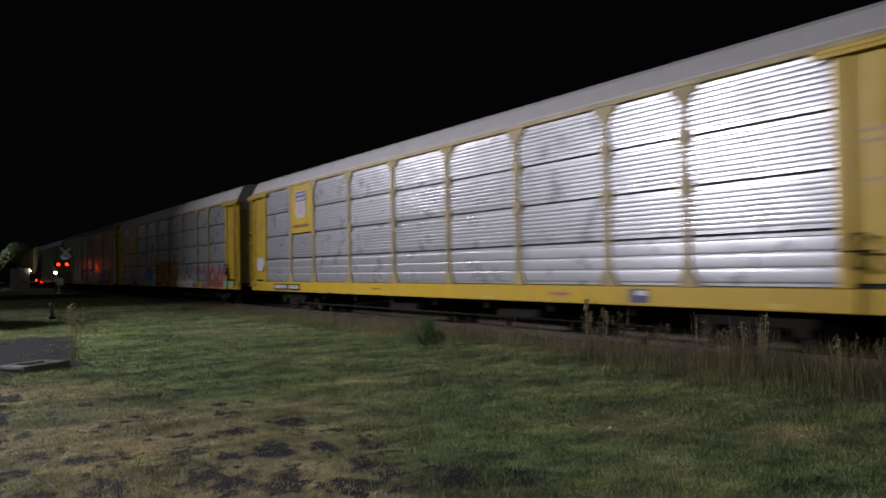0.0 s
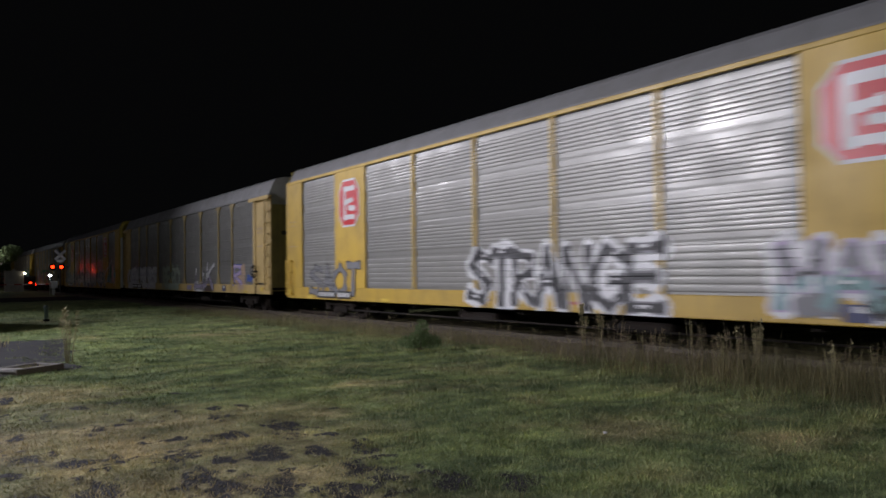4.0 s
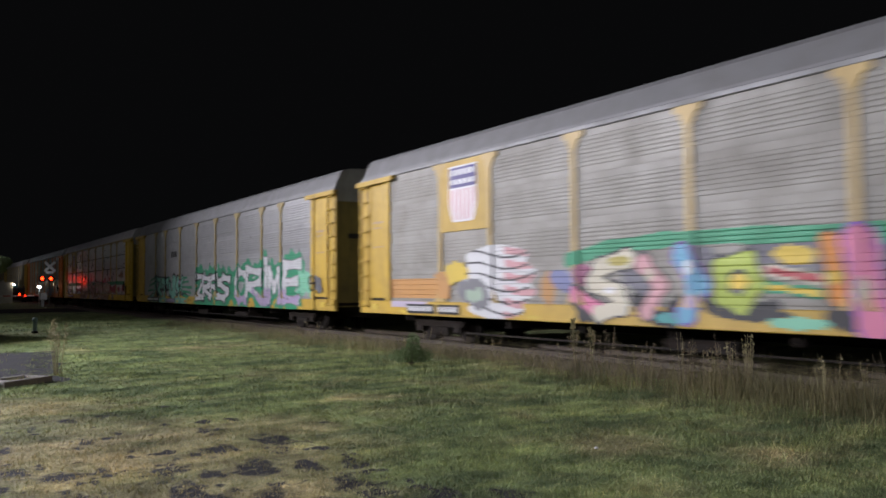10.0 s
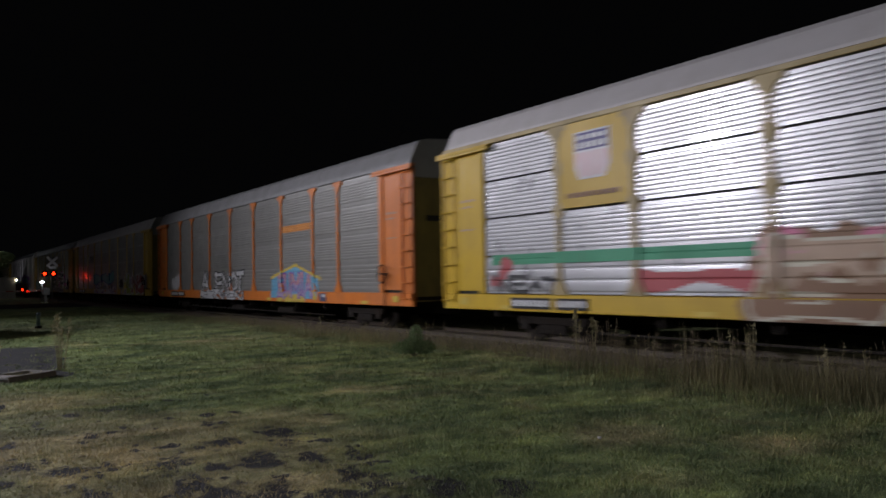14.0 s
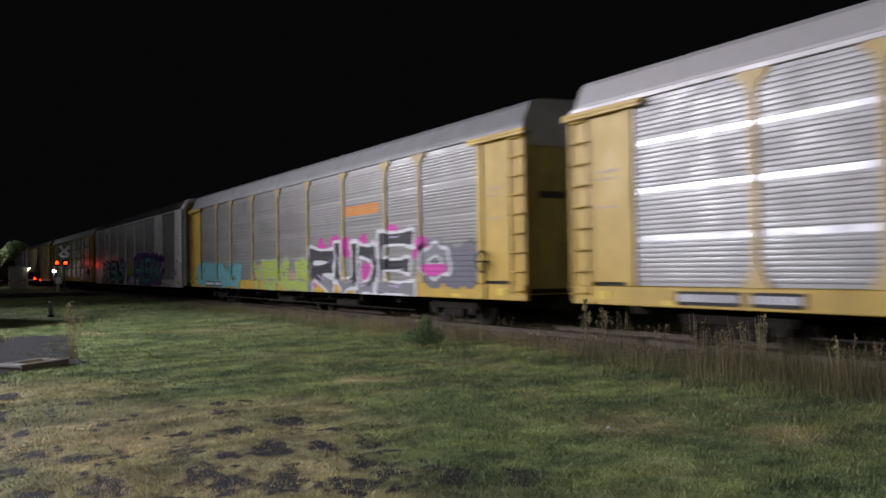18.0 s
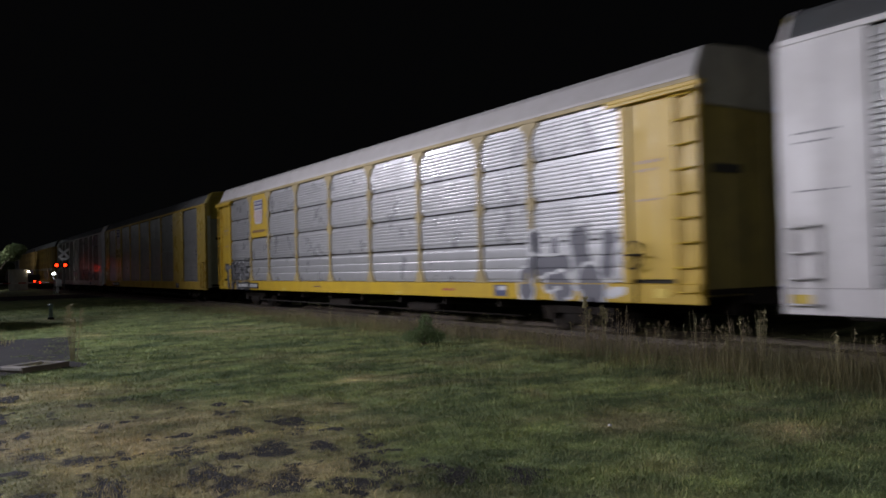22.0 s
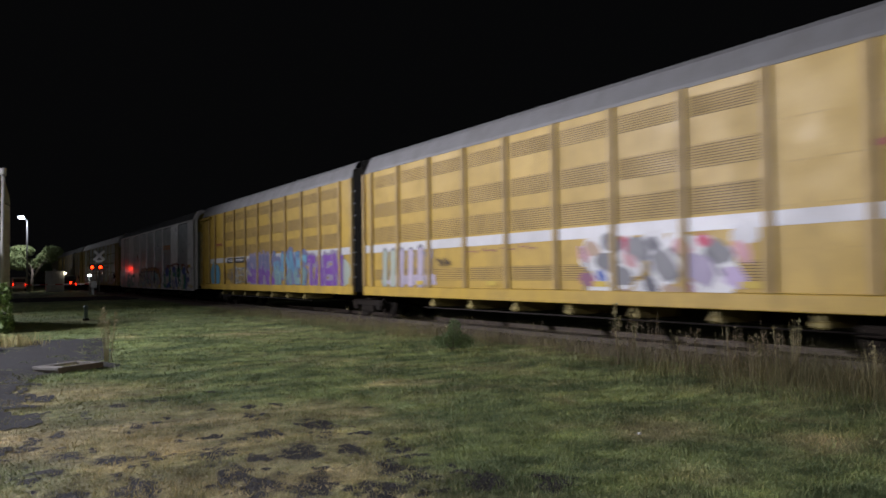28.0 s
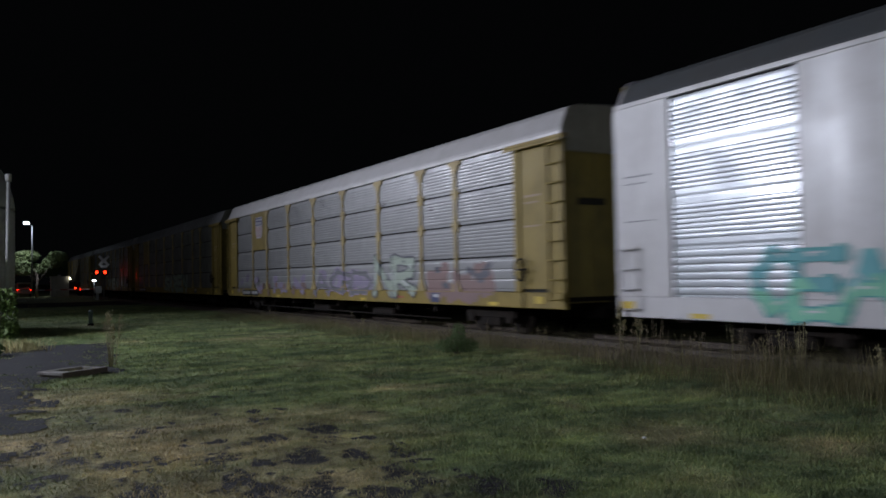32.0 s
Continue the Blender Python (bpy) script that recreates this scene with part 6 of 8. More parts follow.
for y0, s in ((0.0, 1), (43.2, -1)):
    a, b = sorted((y0, y0 + 0.7 * s))
    part("corner_plate", boxes((0.0, 0.06, a, b, 1.19, 4.91), bevel=0.01), YELLOW, car)
    part("ladder", kept(("vent_ladder",), lambda: ladder_mesh(0.6, 1.05, 4.7), YELLOW), YELLOW, car, at=(0, a + 0.05, 0))
    a, b = sorted((y0 + 0.72 * s, y0 + (2.15 if s > 0 else 1.75) * s))
    part("corner_door", ribbed_plate(a, b, 1.22, 4.7, 0.03, 2), YELLOW, car, "yellow side door at the car's end")
    a, b = sorted((y0 - 0.05 * s, y0 + 2.2 * s))
    part("door_track_hood", boxes((-0.14, 0.0, a, b, 4.76, 4.84), bevel=0.01), YELLOW, car)
    for k in range(6):
        x0 = 0.08 + k * (WIDE - 0.16) / 6
        part("end_door_leaf", boxes((x0, x0 + (WIDE - 0.16) / 6 - 0.008, min(y0 + 0.1 * s, y0 + 0.16 * s), max(y0 + 0.1 * s, y0 + 0.16 * s), 1.0, 4.85), bevel=0.012), YELLOW, car)
    c = y0 - 0.95 * s
    part("coupler", boxes((WIDE / 2 - 0.16, WIDE / 2 + 0.16, min(c, y0 + 0.3 * s), max(c, y0 + 0.3 * s), RAIL + 0.68, RAIL + 0.98), bevel=0.04), IRON, car)
for y in (3.4, 21.95, 39.8):
    truck(car, y)
brake_wheel(car, 1.5, 1.9)
for i, (posts, sk) in enumerate(((posts_1, skin1), (posts_2, skin2))):
    for a, b in zip(posts, posts[1:]):
        band(sk, car, a + 0.09, b - 0.09, 2.29, 2.54, spray("white", INK["white"]), "painted_stripe", 0.002)
for k, y in enumerate((19.75, 19.2, 18.62, 18.05, 17.45, 16.95)):
    brushed(skin1, car, ((y, 2.2 - 0.03 * (k % 2)), (y + 0.05, 1.35)), 0.15, "mauve" if k > 1 else "celadon", 0.005 + 0.0004 * k, "grey", 0.05, name="graffiti_letter")
dab(skin1, car, 18.1, 1.42, 1.5, 0.13, "mauve", 0.0055, square=True)
dab(skin1, car, 17.4, 1.06, 0.85, 0.1, "mauve", 0.005, square=True)
for k in range(6):
    brushed(skin1, car, ((16.5 - 0.12 * k, 2.0 - 0.04 * (k % 3)), (16.3 - 0.1 * k, 1.8 + 0.05 * (k % 2))), 0.03, "umber", 0.004, name="tag_line")
for k in range(4):
    brushed(skin1, car, ((15.0 - 0.8 * k, 2.16 + 0.02 * k), (14.4 - 0.8 * k, 2.14)), 0.025, "russet", 0.003, name="tag_line")
for y in (17.5, 13.8, 9.8, 6.1):
    dab(skin1, car, y, 1.33, 0.23, 0.05, "yellow", 0.03, square=True, name="reflector")
blot(skin1, car, 6.0, 10.6, 1.0, 2.3, "white", 0.004, 132, 40, 0.2)
for y, z, ry, rz, ink in ((10.06, 2.06, 0.25, 0.16, "tan"), (9.46, 2.16, 0.3, 0.2, "grey"), (9.6, 1.78, 0.36, 0.2, "grey"), (9.2, 1.5, 0.3, 0.2, "grey"), (8.7, 2.02, 0.3, 0.24, "grey"), (10.32, 1.95, 0.16, 0.2, "rose"), (9.06, 2.1, 0.11, 0.24, "crimson"), (8.95, 1.8, 0.16, 0.15, "rose"),
                          (9.9, 1.08, 0.36, 0.1, "dusty_rose"), (9.02, 1.12, 0.3, 0.1, "dusty_rose"), (10.2, 1.42, 0.24, 0.16, "plum"), (9.78, 1.5, 0.12, 0.15, "blue"), (8.05, 1.68, 0.3, 0.3, "grey"), (7.6, 2.0, 0.22, 0.2, "rose"), (7.2, 1.6, 0.34, 0.3, "lavender"), (7.9, 1.22, 0.26, 0.1, "tan"),
                          (6.8, 1.9, 0.3, 0.22, "grey"), (6.45, 1.45, 0.25, 0.2, "lilac"), (7.5, 1.3, 0.16, 0.14, "plum"), (8.4, 1.3, 0.16, 0.2, "slate_grey"), (8.3, 2.1, 0.14, 0.16, "slate_grey"), (7.1, 2.12, 0.16, 0.12, "crimson"), (6.3, 1.9, 0.16, 0.2, "rose"), (9.4, 1.07, 0.15, 0.1, "white")):
    dab(skin1, car, y, z, ry, rz, ink, 0.007, 0.4)
for line in (((10.4, 2.1), (10.2, 1.7), (10.3, 1.2)), ((9.7, 2.3), (9.3, 2.0), (9.5, 1.6)), ((8.5, 2.2), (8.4, 1.5)), ((7.9, 2.0), (7.5, 1.7), (7.8, 1.4)), ((7.0, 1.9), (6.7, 1.5))):
    brushed(skin1, car, line, 0.03, "slate_grey", 0.0105)
marks(skin1, car, 4.0, 2.4, 3.35, 3.45, "red", 10)
band(skin1, car, 2.6, 3.4, 1.4, 1.7, spray("orange", INK["orange"]), "warning_patch")
piece(skin2, car, spaced("SHAK", 34.3, 30.5, 1.2, 2.48, 135), "slate_blue", "lavender", "lavender", 0.22, 0.05, 0.1, "purple", None, "lilac", seed=135, overlap=0.06, base=0.006)
piece(skin2, car, spaced("WONS", 30.6, 26.6, 1.15, 2.5, 136), "sky", "slate_blue", "slate_blue", 0.2, 0.04, 0.1, "slate", "pale_sky", "blue", seed=136, overlap=0.06, base=0.0075)
piece(skin2, car, spaced("TAEN", 26.6, 23.15, 1.15, 2.35, 137), "purple", "lavender", "lavender", 0.22, 0.05, 0.1, "purple", None, "lilac", seed=137, overlap=0.06, base=0.006)
blot(skin2, car, 22.4, 23.2, 1.3, 2.1, "celadon", 0.006, 141, 6, 0.16)
blot(skin2, car, 39.2, 41.3, 1.15, 2.25, "sky", 0.010, 138, 14, 0.36)
band(skin2, car, 34.9, 37.9, 2.25, 2.5, spray("black", INK["black"]), "tag_board", 0.012)
marks(skin2, car, 37.7, 36.8, 2.31, 2.44, "white", 7, lift=0.016)
marks(skin2, car, 36.3, 35.1, 2.31, 2.44, "white", 9, lift=0.016)
piece(skin2, car, spaced("KARSTEN", 37.8, 34.2, 1.3, 2.0, 139), "grey", None, None, 0.06, seed=139, square=False)
piece(skin2, car, spaced("BEFOR", 36.4, 34.0, 1.25, 2.05, 140), "cream", None, None, 0.08, seed=140, square=False)
marks(skin2, car, 40.0, 38.9, 3.2, 3.32, "red", 6)
car.location = (NEAR, 440.7, 0)
TRAIN.append((car, 440.7))

# white carrier with an orange patch
car, skin = coupled(panel_carrier("white car carrier with shiny sheets, orange patch, rainbow bubble graffiti", WHITE, STEEL_BLUE, "banded", ROOF_DARK, (1, 7), DOOR_GREY), 485.79)
marks(skin, car, 8.9, 6.6, 3.42, 3.74, "orange", 7)
def arched(Y, Z, drop=0.0):
    top = 2.1 - 0.004 * (Y - 14.0) ** 2 - 0.85 * np.clip(10.9 - Y, 0, 2) ** 1.4 - 0.9 * np.clip(Y - 17.2, 0, 2) ** 1.3
    return (Z > 0.86) & (Z < top - drop)


skin.paint("graffiti_ground", car, lambda Y, Z: arched(Y, Z), 0, spray("cream", INK["cream"]), 0.003, 0.84, 2.3, 9.4, 18.5)
rng = random.Random(142)
tones = ("pale_aqua", "lavender", "cream", "pale_aqua", "lavender", "celadon", "lavender")
for k in range(44):
    y, z = 17.6 - 0.17 * k + rng.uniform(-0.08, 0.08), rng.choice((1.05, 1.3, 1.55, 1.75))
    dab(skin, car, y, z, rng.uniform(0.16, 0.3), rng.uniform(0.16, 0.3), tones[k % 7], 0.0055 + 0.0006 * (k % 6), rng.uniform(-0.5, 0.7), k % 3 > 0)
for line in (((17.2, 1.75), (16.6, 1.5), (16.3, 1.15)), ((15.9, 1.95), (15.5, 1.5), (15.0, 1.42)), ((15.1, 1.4), (14.2, 1.5), (13.4, 1.3)), ((14.3, 1.3), (13.6, 1.1), (13.1, 1.25)), ((12.6, 1.3), (12.0, 1.55), (11.3, 1.45), (10.7, 1.1)),
             ((13.0, 1.95), (12.7, 1.5)), ((16.7, 1.95), (16.2, 1.7)), ((10.9, 1.7), (10.6, 1.3)), ((11.9, 1.2), (11.4, 0.95))):
    brushed(skin, car, line, 0.045, "eggplant", 0.0095)
for y, z, ry in ((16.85, 0.95, 0.22), (13.3, 1.0, 0.25), (9.95, 0.96, 0.38)):
    dab(skin, car, y, z, ry, 0.11, "yellow", 0.0125, square=True)
lobes = ((16.75, 2.14), (15.5, 2.16), (14.2, 2.17), (12.95, 2.19), (11.75, 2.17), (10.8, 2.04))
for y, z in lobes:
    dab(skin, car, y, z, 0.64, 0.17, "brown", 0.0125, -0.4)
    dab(skin, car, y - 0.05, z - 0.04, 0.36, 0.065, "amber", 0.0145, -0.4)
    dab(skin, car, y + 0.05, z - 0.05, 0.18, 0.03, "tan", 0.0165, -0.4)
    brushed(skin, car, ((y + 0.62, z - 0.16), (y, z - 0.2), (y - 0.55, z - 0.08)), 0.035, "eggplant", 0.017)
brushed(skin, car, ((10.5, 2.02), (10.1, 1.65), (9.85, 1.3), (9.6, 0.92)), 0.07, "amber", 0.0125, "brown", 0.1)
brushed(skin, car, ((18.2, 1.02), (17.9, 1.55), (17.5, 1.9), (17.2, 2.06)), 0.05, "tan", 0.0125, "brown", 0.07)
# round white-edged letters, blue above green
def ring(y, z, ry, rz):
    dab(skin, car, y, z, ry, rz, "slate_grey", 0.003)
    dab(skin, car, y, z - 0.02, ry - 0.04, rz - 0.02, "white", 0.0045)


for y, z, ry, rz in ((7.75, 1.56, 1.22, 0.74), (5.4, 1.62, 0.85, 0.7), (4.15, 1.6, 0.75, 0.74), (2.65, 1.55, 0.98, 0.74)):
    ring(y, z, ry, rz)
for y, z, ry, rz, ink, slant, square in (
        (7.58, 1.92, 0.62, 0.32, "blue", 0, False), (8.32, 1.52, 0.22, 0.26, "green", 0.3, True), (8.12, 1.02, 0.42, 0.19, "green", 0.6, False), (7.05, 1.18, 0.42, 0.34, "blue", -0.5, False), (7.55, 1.3, 0.36, 0.2, "cream", 0, False),
        (7.5, 0.93, 0.35, 0.07, "blue", 0, False), (6.72, 1.72, 0.28, 0.42, "green", -0.2, True), (6.5, 1.2, 0.24, 0.36, "blue", -0.2, True), (5.3, 2.06, 0.5, 0.2, "blue", 0, False), (5.25, 1.76, 0.5, 0.15, "green", 0.6, False),
        (5.6, 1.4, 0.36, 0.28, "cream", 0, False), (5.0, 1.2, 0.25, 0.22, "lavender", 0, False), (5.65, 1.2, 0.16, 0.2, "blue", 0, False), (6.3, 1.0, 0.22, 0.1, "green", 0, False), (6.15, 0.89, 0.3, 0.05, "yellow", 0, True),
        (4.05, 1.84, 0.48, 0.34, "green", 0, False), (4.1, 1.83, 0.1, 0.07, "cream", 0, False), (3.75, 1.36, 0.3, 0.1, "green", 0.5, False), (3.55, 1.1, 0.2, 0.12, "green", 0, False), (4.5, 1.2, 0.22, 0.3, "blue", 0.7, True),
        (4.7, 1.62, 0.13, 0.34, "blue", 0.3, True), (4.2, 0.95, 0.2, 0.1, "blue", 0, False), (3.9, 0.89, 0.3, 0.05, "yellow", 0, True), (2.72, 1.97, 0.55, 0.24, "blue", 0, False), (2.1, 1.4, 0.3, 0.42, "blue", 0.45, True),
        (1.95, 1.0, 0.2, 0.18, "blue", 0.2, True), (2.42, 1.4, 0.28, 0.3, "green", 0.3, True), (2.42, 1.0, 0.26, 0.18, "green", 0, True), (2.98, 1.45, 0.28, 0.3, "cream", 0, False), (2.95, 1.0, 0.25, 0.15, "cream", 0, True),
        (1.62, 1.28, 0.26, 0.24, "lavender", 0, True), (1.22, 1.42, 0.3, 0.15, "blue", -0.6, False), (0.85, 1.04, 0.4, 0.1, "yellow", 0, False), (0.9, 2.22, 0.25, 0.1, "yellow", 0, True),
        (6.25, 1.92, 0.15, 0.25, "olive", 0, False), (3.22, 2.14, 0.22, 0.12, "olive", 0, False), (1.7, 1.92, 0.25, 0.13, "olive", 0, False)):
    dab(skin, car, y, z, ry, rz, ink, 0.0065 + 0.0005 * (int(y * 10) % 5), slant, square)
for line in (((8.75, 1.7), (8.3, 2.1), (7.5, 2.34), (6.7, 2.32)), ((6.2, 2.3), (5.4, 2.4), (4.6, 2.42), (3.9, 2.36)), ((3.4, 2.32), (2.65, 2.36), (1.95, 2.1)), ((1.9, 2.08), (1.1, 1.83), (0.95, 1.35))):
    brushed(skin, car, line, 0.055, "rust", 0.0095)
for y in (7.2, 5.6, 4.4, 3.0, 1.3):
    dab(skin, car, y, 2.4 - 0.06 * abs(4.4 - y), 0.26, 0.08, "rust", 0.0115, 0.5)
piece(skin, car, spaced("CEAC", 23.6, 20.3, 0.88, 1.92, 144), "aqua", "teal", None, 0.16, 0.03, low="mint", glint="white", seed=144, square=False, overlap=0.08)

# old yellow-trimmed carriers at the back of the train
car, skin = coupled(ladder_carrier("dull silver car carrier, yellow trim, badge plate, white and grey graffiti", YELLOW_DULL, STEEL_SATIN, "seamed", ROOF_LIGHT, True), 514.37)
badge_shield(skin, car, 22.5, 21.5, 4.52, 3.55)
blot(skin, car, 9.8, 15.3, 1.2, 1.9, "lavender", 0.003, 161, 16, 0.16)
piece(skin, car, spaced("AGD", 15.2, 9.9, 1.0, 1.9, 161), "grey", "lilac", None, 0.14, 0.03, seed=162)
piece(skin, car, spaced("NR", 9.8, 6.9, 1.1, 2.3, 162), "celadon", "slate_grey", None, 0.2, 0.05, glint="white", cuts="slate_grey", seed=163, square=False, base=0.006)
blot(skin, car, 2.7, 6.5, 1.0, 1.95, "dusty_rose", 0.003, 164, 26, 0.2)
blot(skin, car, 2.9, 6.3, 1.2, 1.9, "slate_grey", 0.005, 166, 9, 0.08)
blot(skin, car, 16.0, 25.8, 1.0, 1.8, "lavender", 0.003, 165, 22, 0.14)
blot(skin, car, 16.0, 22.0, 1.0, 1.5, "dusty_rose", 0.005, 167, 10, 0.1)
# last cars: sheet and trim colours darkened so that they look unlit
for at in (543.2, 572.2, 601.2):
    car, skin = coupled(ladder_carrier("dull silver car carrier with yellow posts in the dark", YELLOW_DULL, STEEL_DIMMED, "seamed", ROOF_GREY, True), at)
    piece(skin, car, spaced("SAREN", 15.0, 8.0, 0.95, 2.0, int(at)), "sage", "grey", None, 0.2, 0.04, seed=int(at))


# ---------- ground ----------
def dryness(x, y):
    """How dry the sward is, from lush 0 to straw 1."""
    edge = 4.3 + 0.9 * noise.noise(Vector((x * 0.35, y * 0.35, 3.1)))
    k = max(0.0, min(1.0, (edge - x - max(0.0, y - 9.5) * 0.55) / 1.6))
    k = max(k * 0.85, 0.0)
    for px, py, r in ((7.6, 11.1, 0.9), (5.4, 10.7, 0.8), (6.0, 5.8, 0.7), (6.2, 21.5, 1.6), (6.4, 7.7, 0.5), (6.9, 4.6, 0.5)):
        d = math.hypot((x - px) * 0.8, (y - py) * 0.8) / r
        k = max(k, 0.8 * max(0.0, 1 - d))
    if x < 2.4 and y < 16:
        k *= 0.92
    n = noise.noise(Vector((x * 0.45, y * 0.6, 0.0))) * 0.6 + noise.noise(Vector((x * 1.5, y * 1.9, 5.0))) * 0.4 + noise.noise(Vector((x * 4.2, y * 4.2, 5.0))) * 0.2
    return max(0.0, min(1.0, k * 0.85 + n * 0.75 + 0.0))


SPOTS = ((2.08, 10.97, 0.2), (1.56, 10.78, 0.12), (3.22, 8.16, 0.24), (3.1, 7.67, 0.16), (2.6, 8.0, 0.2), (2.64, 7.02, 0.26), (1.89, 7.37, 0.24), (1.82, 6.48, 0.2), (1.95, 6.1, 0.22),
         (2.28, 5.81, 0.26), (3.08, 6.83, 0.16), (3.04, 6.07, 0.2), (3.1, 5.61, 0.22), (2.69, 5.43, 0.24), (0.72, 8.06, 0.2), (1.05, 7.65, 0.2), (1.1, 6.55, 0.24), (0.62, 6.7, 0.2),
         (1.55, 9.31, 0.14), (2.98, 9.87, 0.12), (0.74, 9.21, 0.12), (1.15, 10.41, 0.12), (3.45, 6.81, 0.12), (3.9, 4.93, 0.22), (3.44, 5.16, 0.22))


def bareness(x, y):
    """Dark soil showing between tufts, mostly where it is dry."""
    b = 0.0
    far = math.hypot(x, y) + 1e-6
    ragged = 0.45 * noise.noise(Vector((x * 7, y * 4, 6.0))) + 0.3 * noise.noise(Vector((x * 17, y * 11, 6.5)))
    for px, py, r in SPOTS:
        along, across = ((x - px) * x + (y - py) * y) / far, ((x - px) * y - (y - py) * x) / far
        if abs(across) < 1 and abs(along) < 1.6:
            b = max(b, 1.0 - math.hypot(along / 1.7, across) / (r * 1.2) + 1.2 * ragged)
    if x < 4.8 and y < 13:
        n = 0.8 * noise.noise(Vector((x * 3.0 + 9, y * 1.8, 1.0))) + 0.9 * noise.noise(Vector((x * 6.5, y * 4.2, 2.0))) + 0.6 * noise.noise(Vector((x * 11, y * 8, 4.0)))
        b = max(b, (n - 0.19 - 0.085 * max(0, y - 7.0) - 0.5 * max(0, x - 3.4)) * 2.2)
    return max(0.0, min(1.0, b))


def on_asphalt(x, y):
    """The worn hardstanding beside the grass."""
    wob = 0.3 * noise.noise(Vector((x * 0.8, y * 0.8, 7.0))) + 0.25 * noise.noise(Vector((x * 3.1, y * 2.1, 8.0))) + 0.12 * noise.noise(Vector((x * 8, y * 5, 9.0)))
    if 15.6 < y < 23.4 and x < 2.7 + (y - 20) * 0.12 + wob:
        return True
    return 8.4 < y <= 15.6 and x < 0.0 + (y - 8) * 0.15 + wob * 1.6


def swell(x, y):
    z = 0.045 * noise.noise(Vector((x * 0.6, y * 0.6, 11.0))) + 0.022 * noise.noise(Vector((x * 1.7, y * 1.7, 12.0))) + 0.01 * noise.noise(Vector((x * 4.5, y * 4.5, 13.0)))
    return z - 0.03


fine_x = np.concatenate([np.arange(-2.5, 5.2, 0.06), np.arange(5.2, 10.8, 0.12)])
fine_y = np.concatenate([np.arange(2.2, 13.0, 0.06), np.arange(13.0, 22.0, 0.14)])
xs = np.concatenate([[-1800, -600, -200, -90, -45, -20, -10, -5], fine_x, [10.9, 11.2, 12.5, 14.5, 18, 26, 45, 90, 200, 600, 1800]])
ys = np.concatenate([[-1500, -400, -120, -40, -15, -5, 0, 1.2], fine_y, np.arange(22.2, 62, 1.0), [66, 75, 90, 120, 180, 300, 600, 1200, 2200]])
verts, dry_v, bare_v = [], [], []
for y in ys:
    for x in xs:
        near = -12 < x < 12 and -6 < y < 70
        verts.append((x, y, swell(x, y) if near else -0.03))
        dry_v.append(dryness(x, y) if near else 0.25)
        b = bareness(x, y) if -2.4 < x < 5.2 and 2.3 < y < 13.0 else 0.0
        bare_v.append(b)
nx = len(xs)
faces = [(j * nx + i, j * nx + i + 1, (j + 1) * nx + i + 1, (j + 1) * nx + i) for j in range(len(ys) - 1) for i in range(nx - 1)]


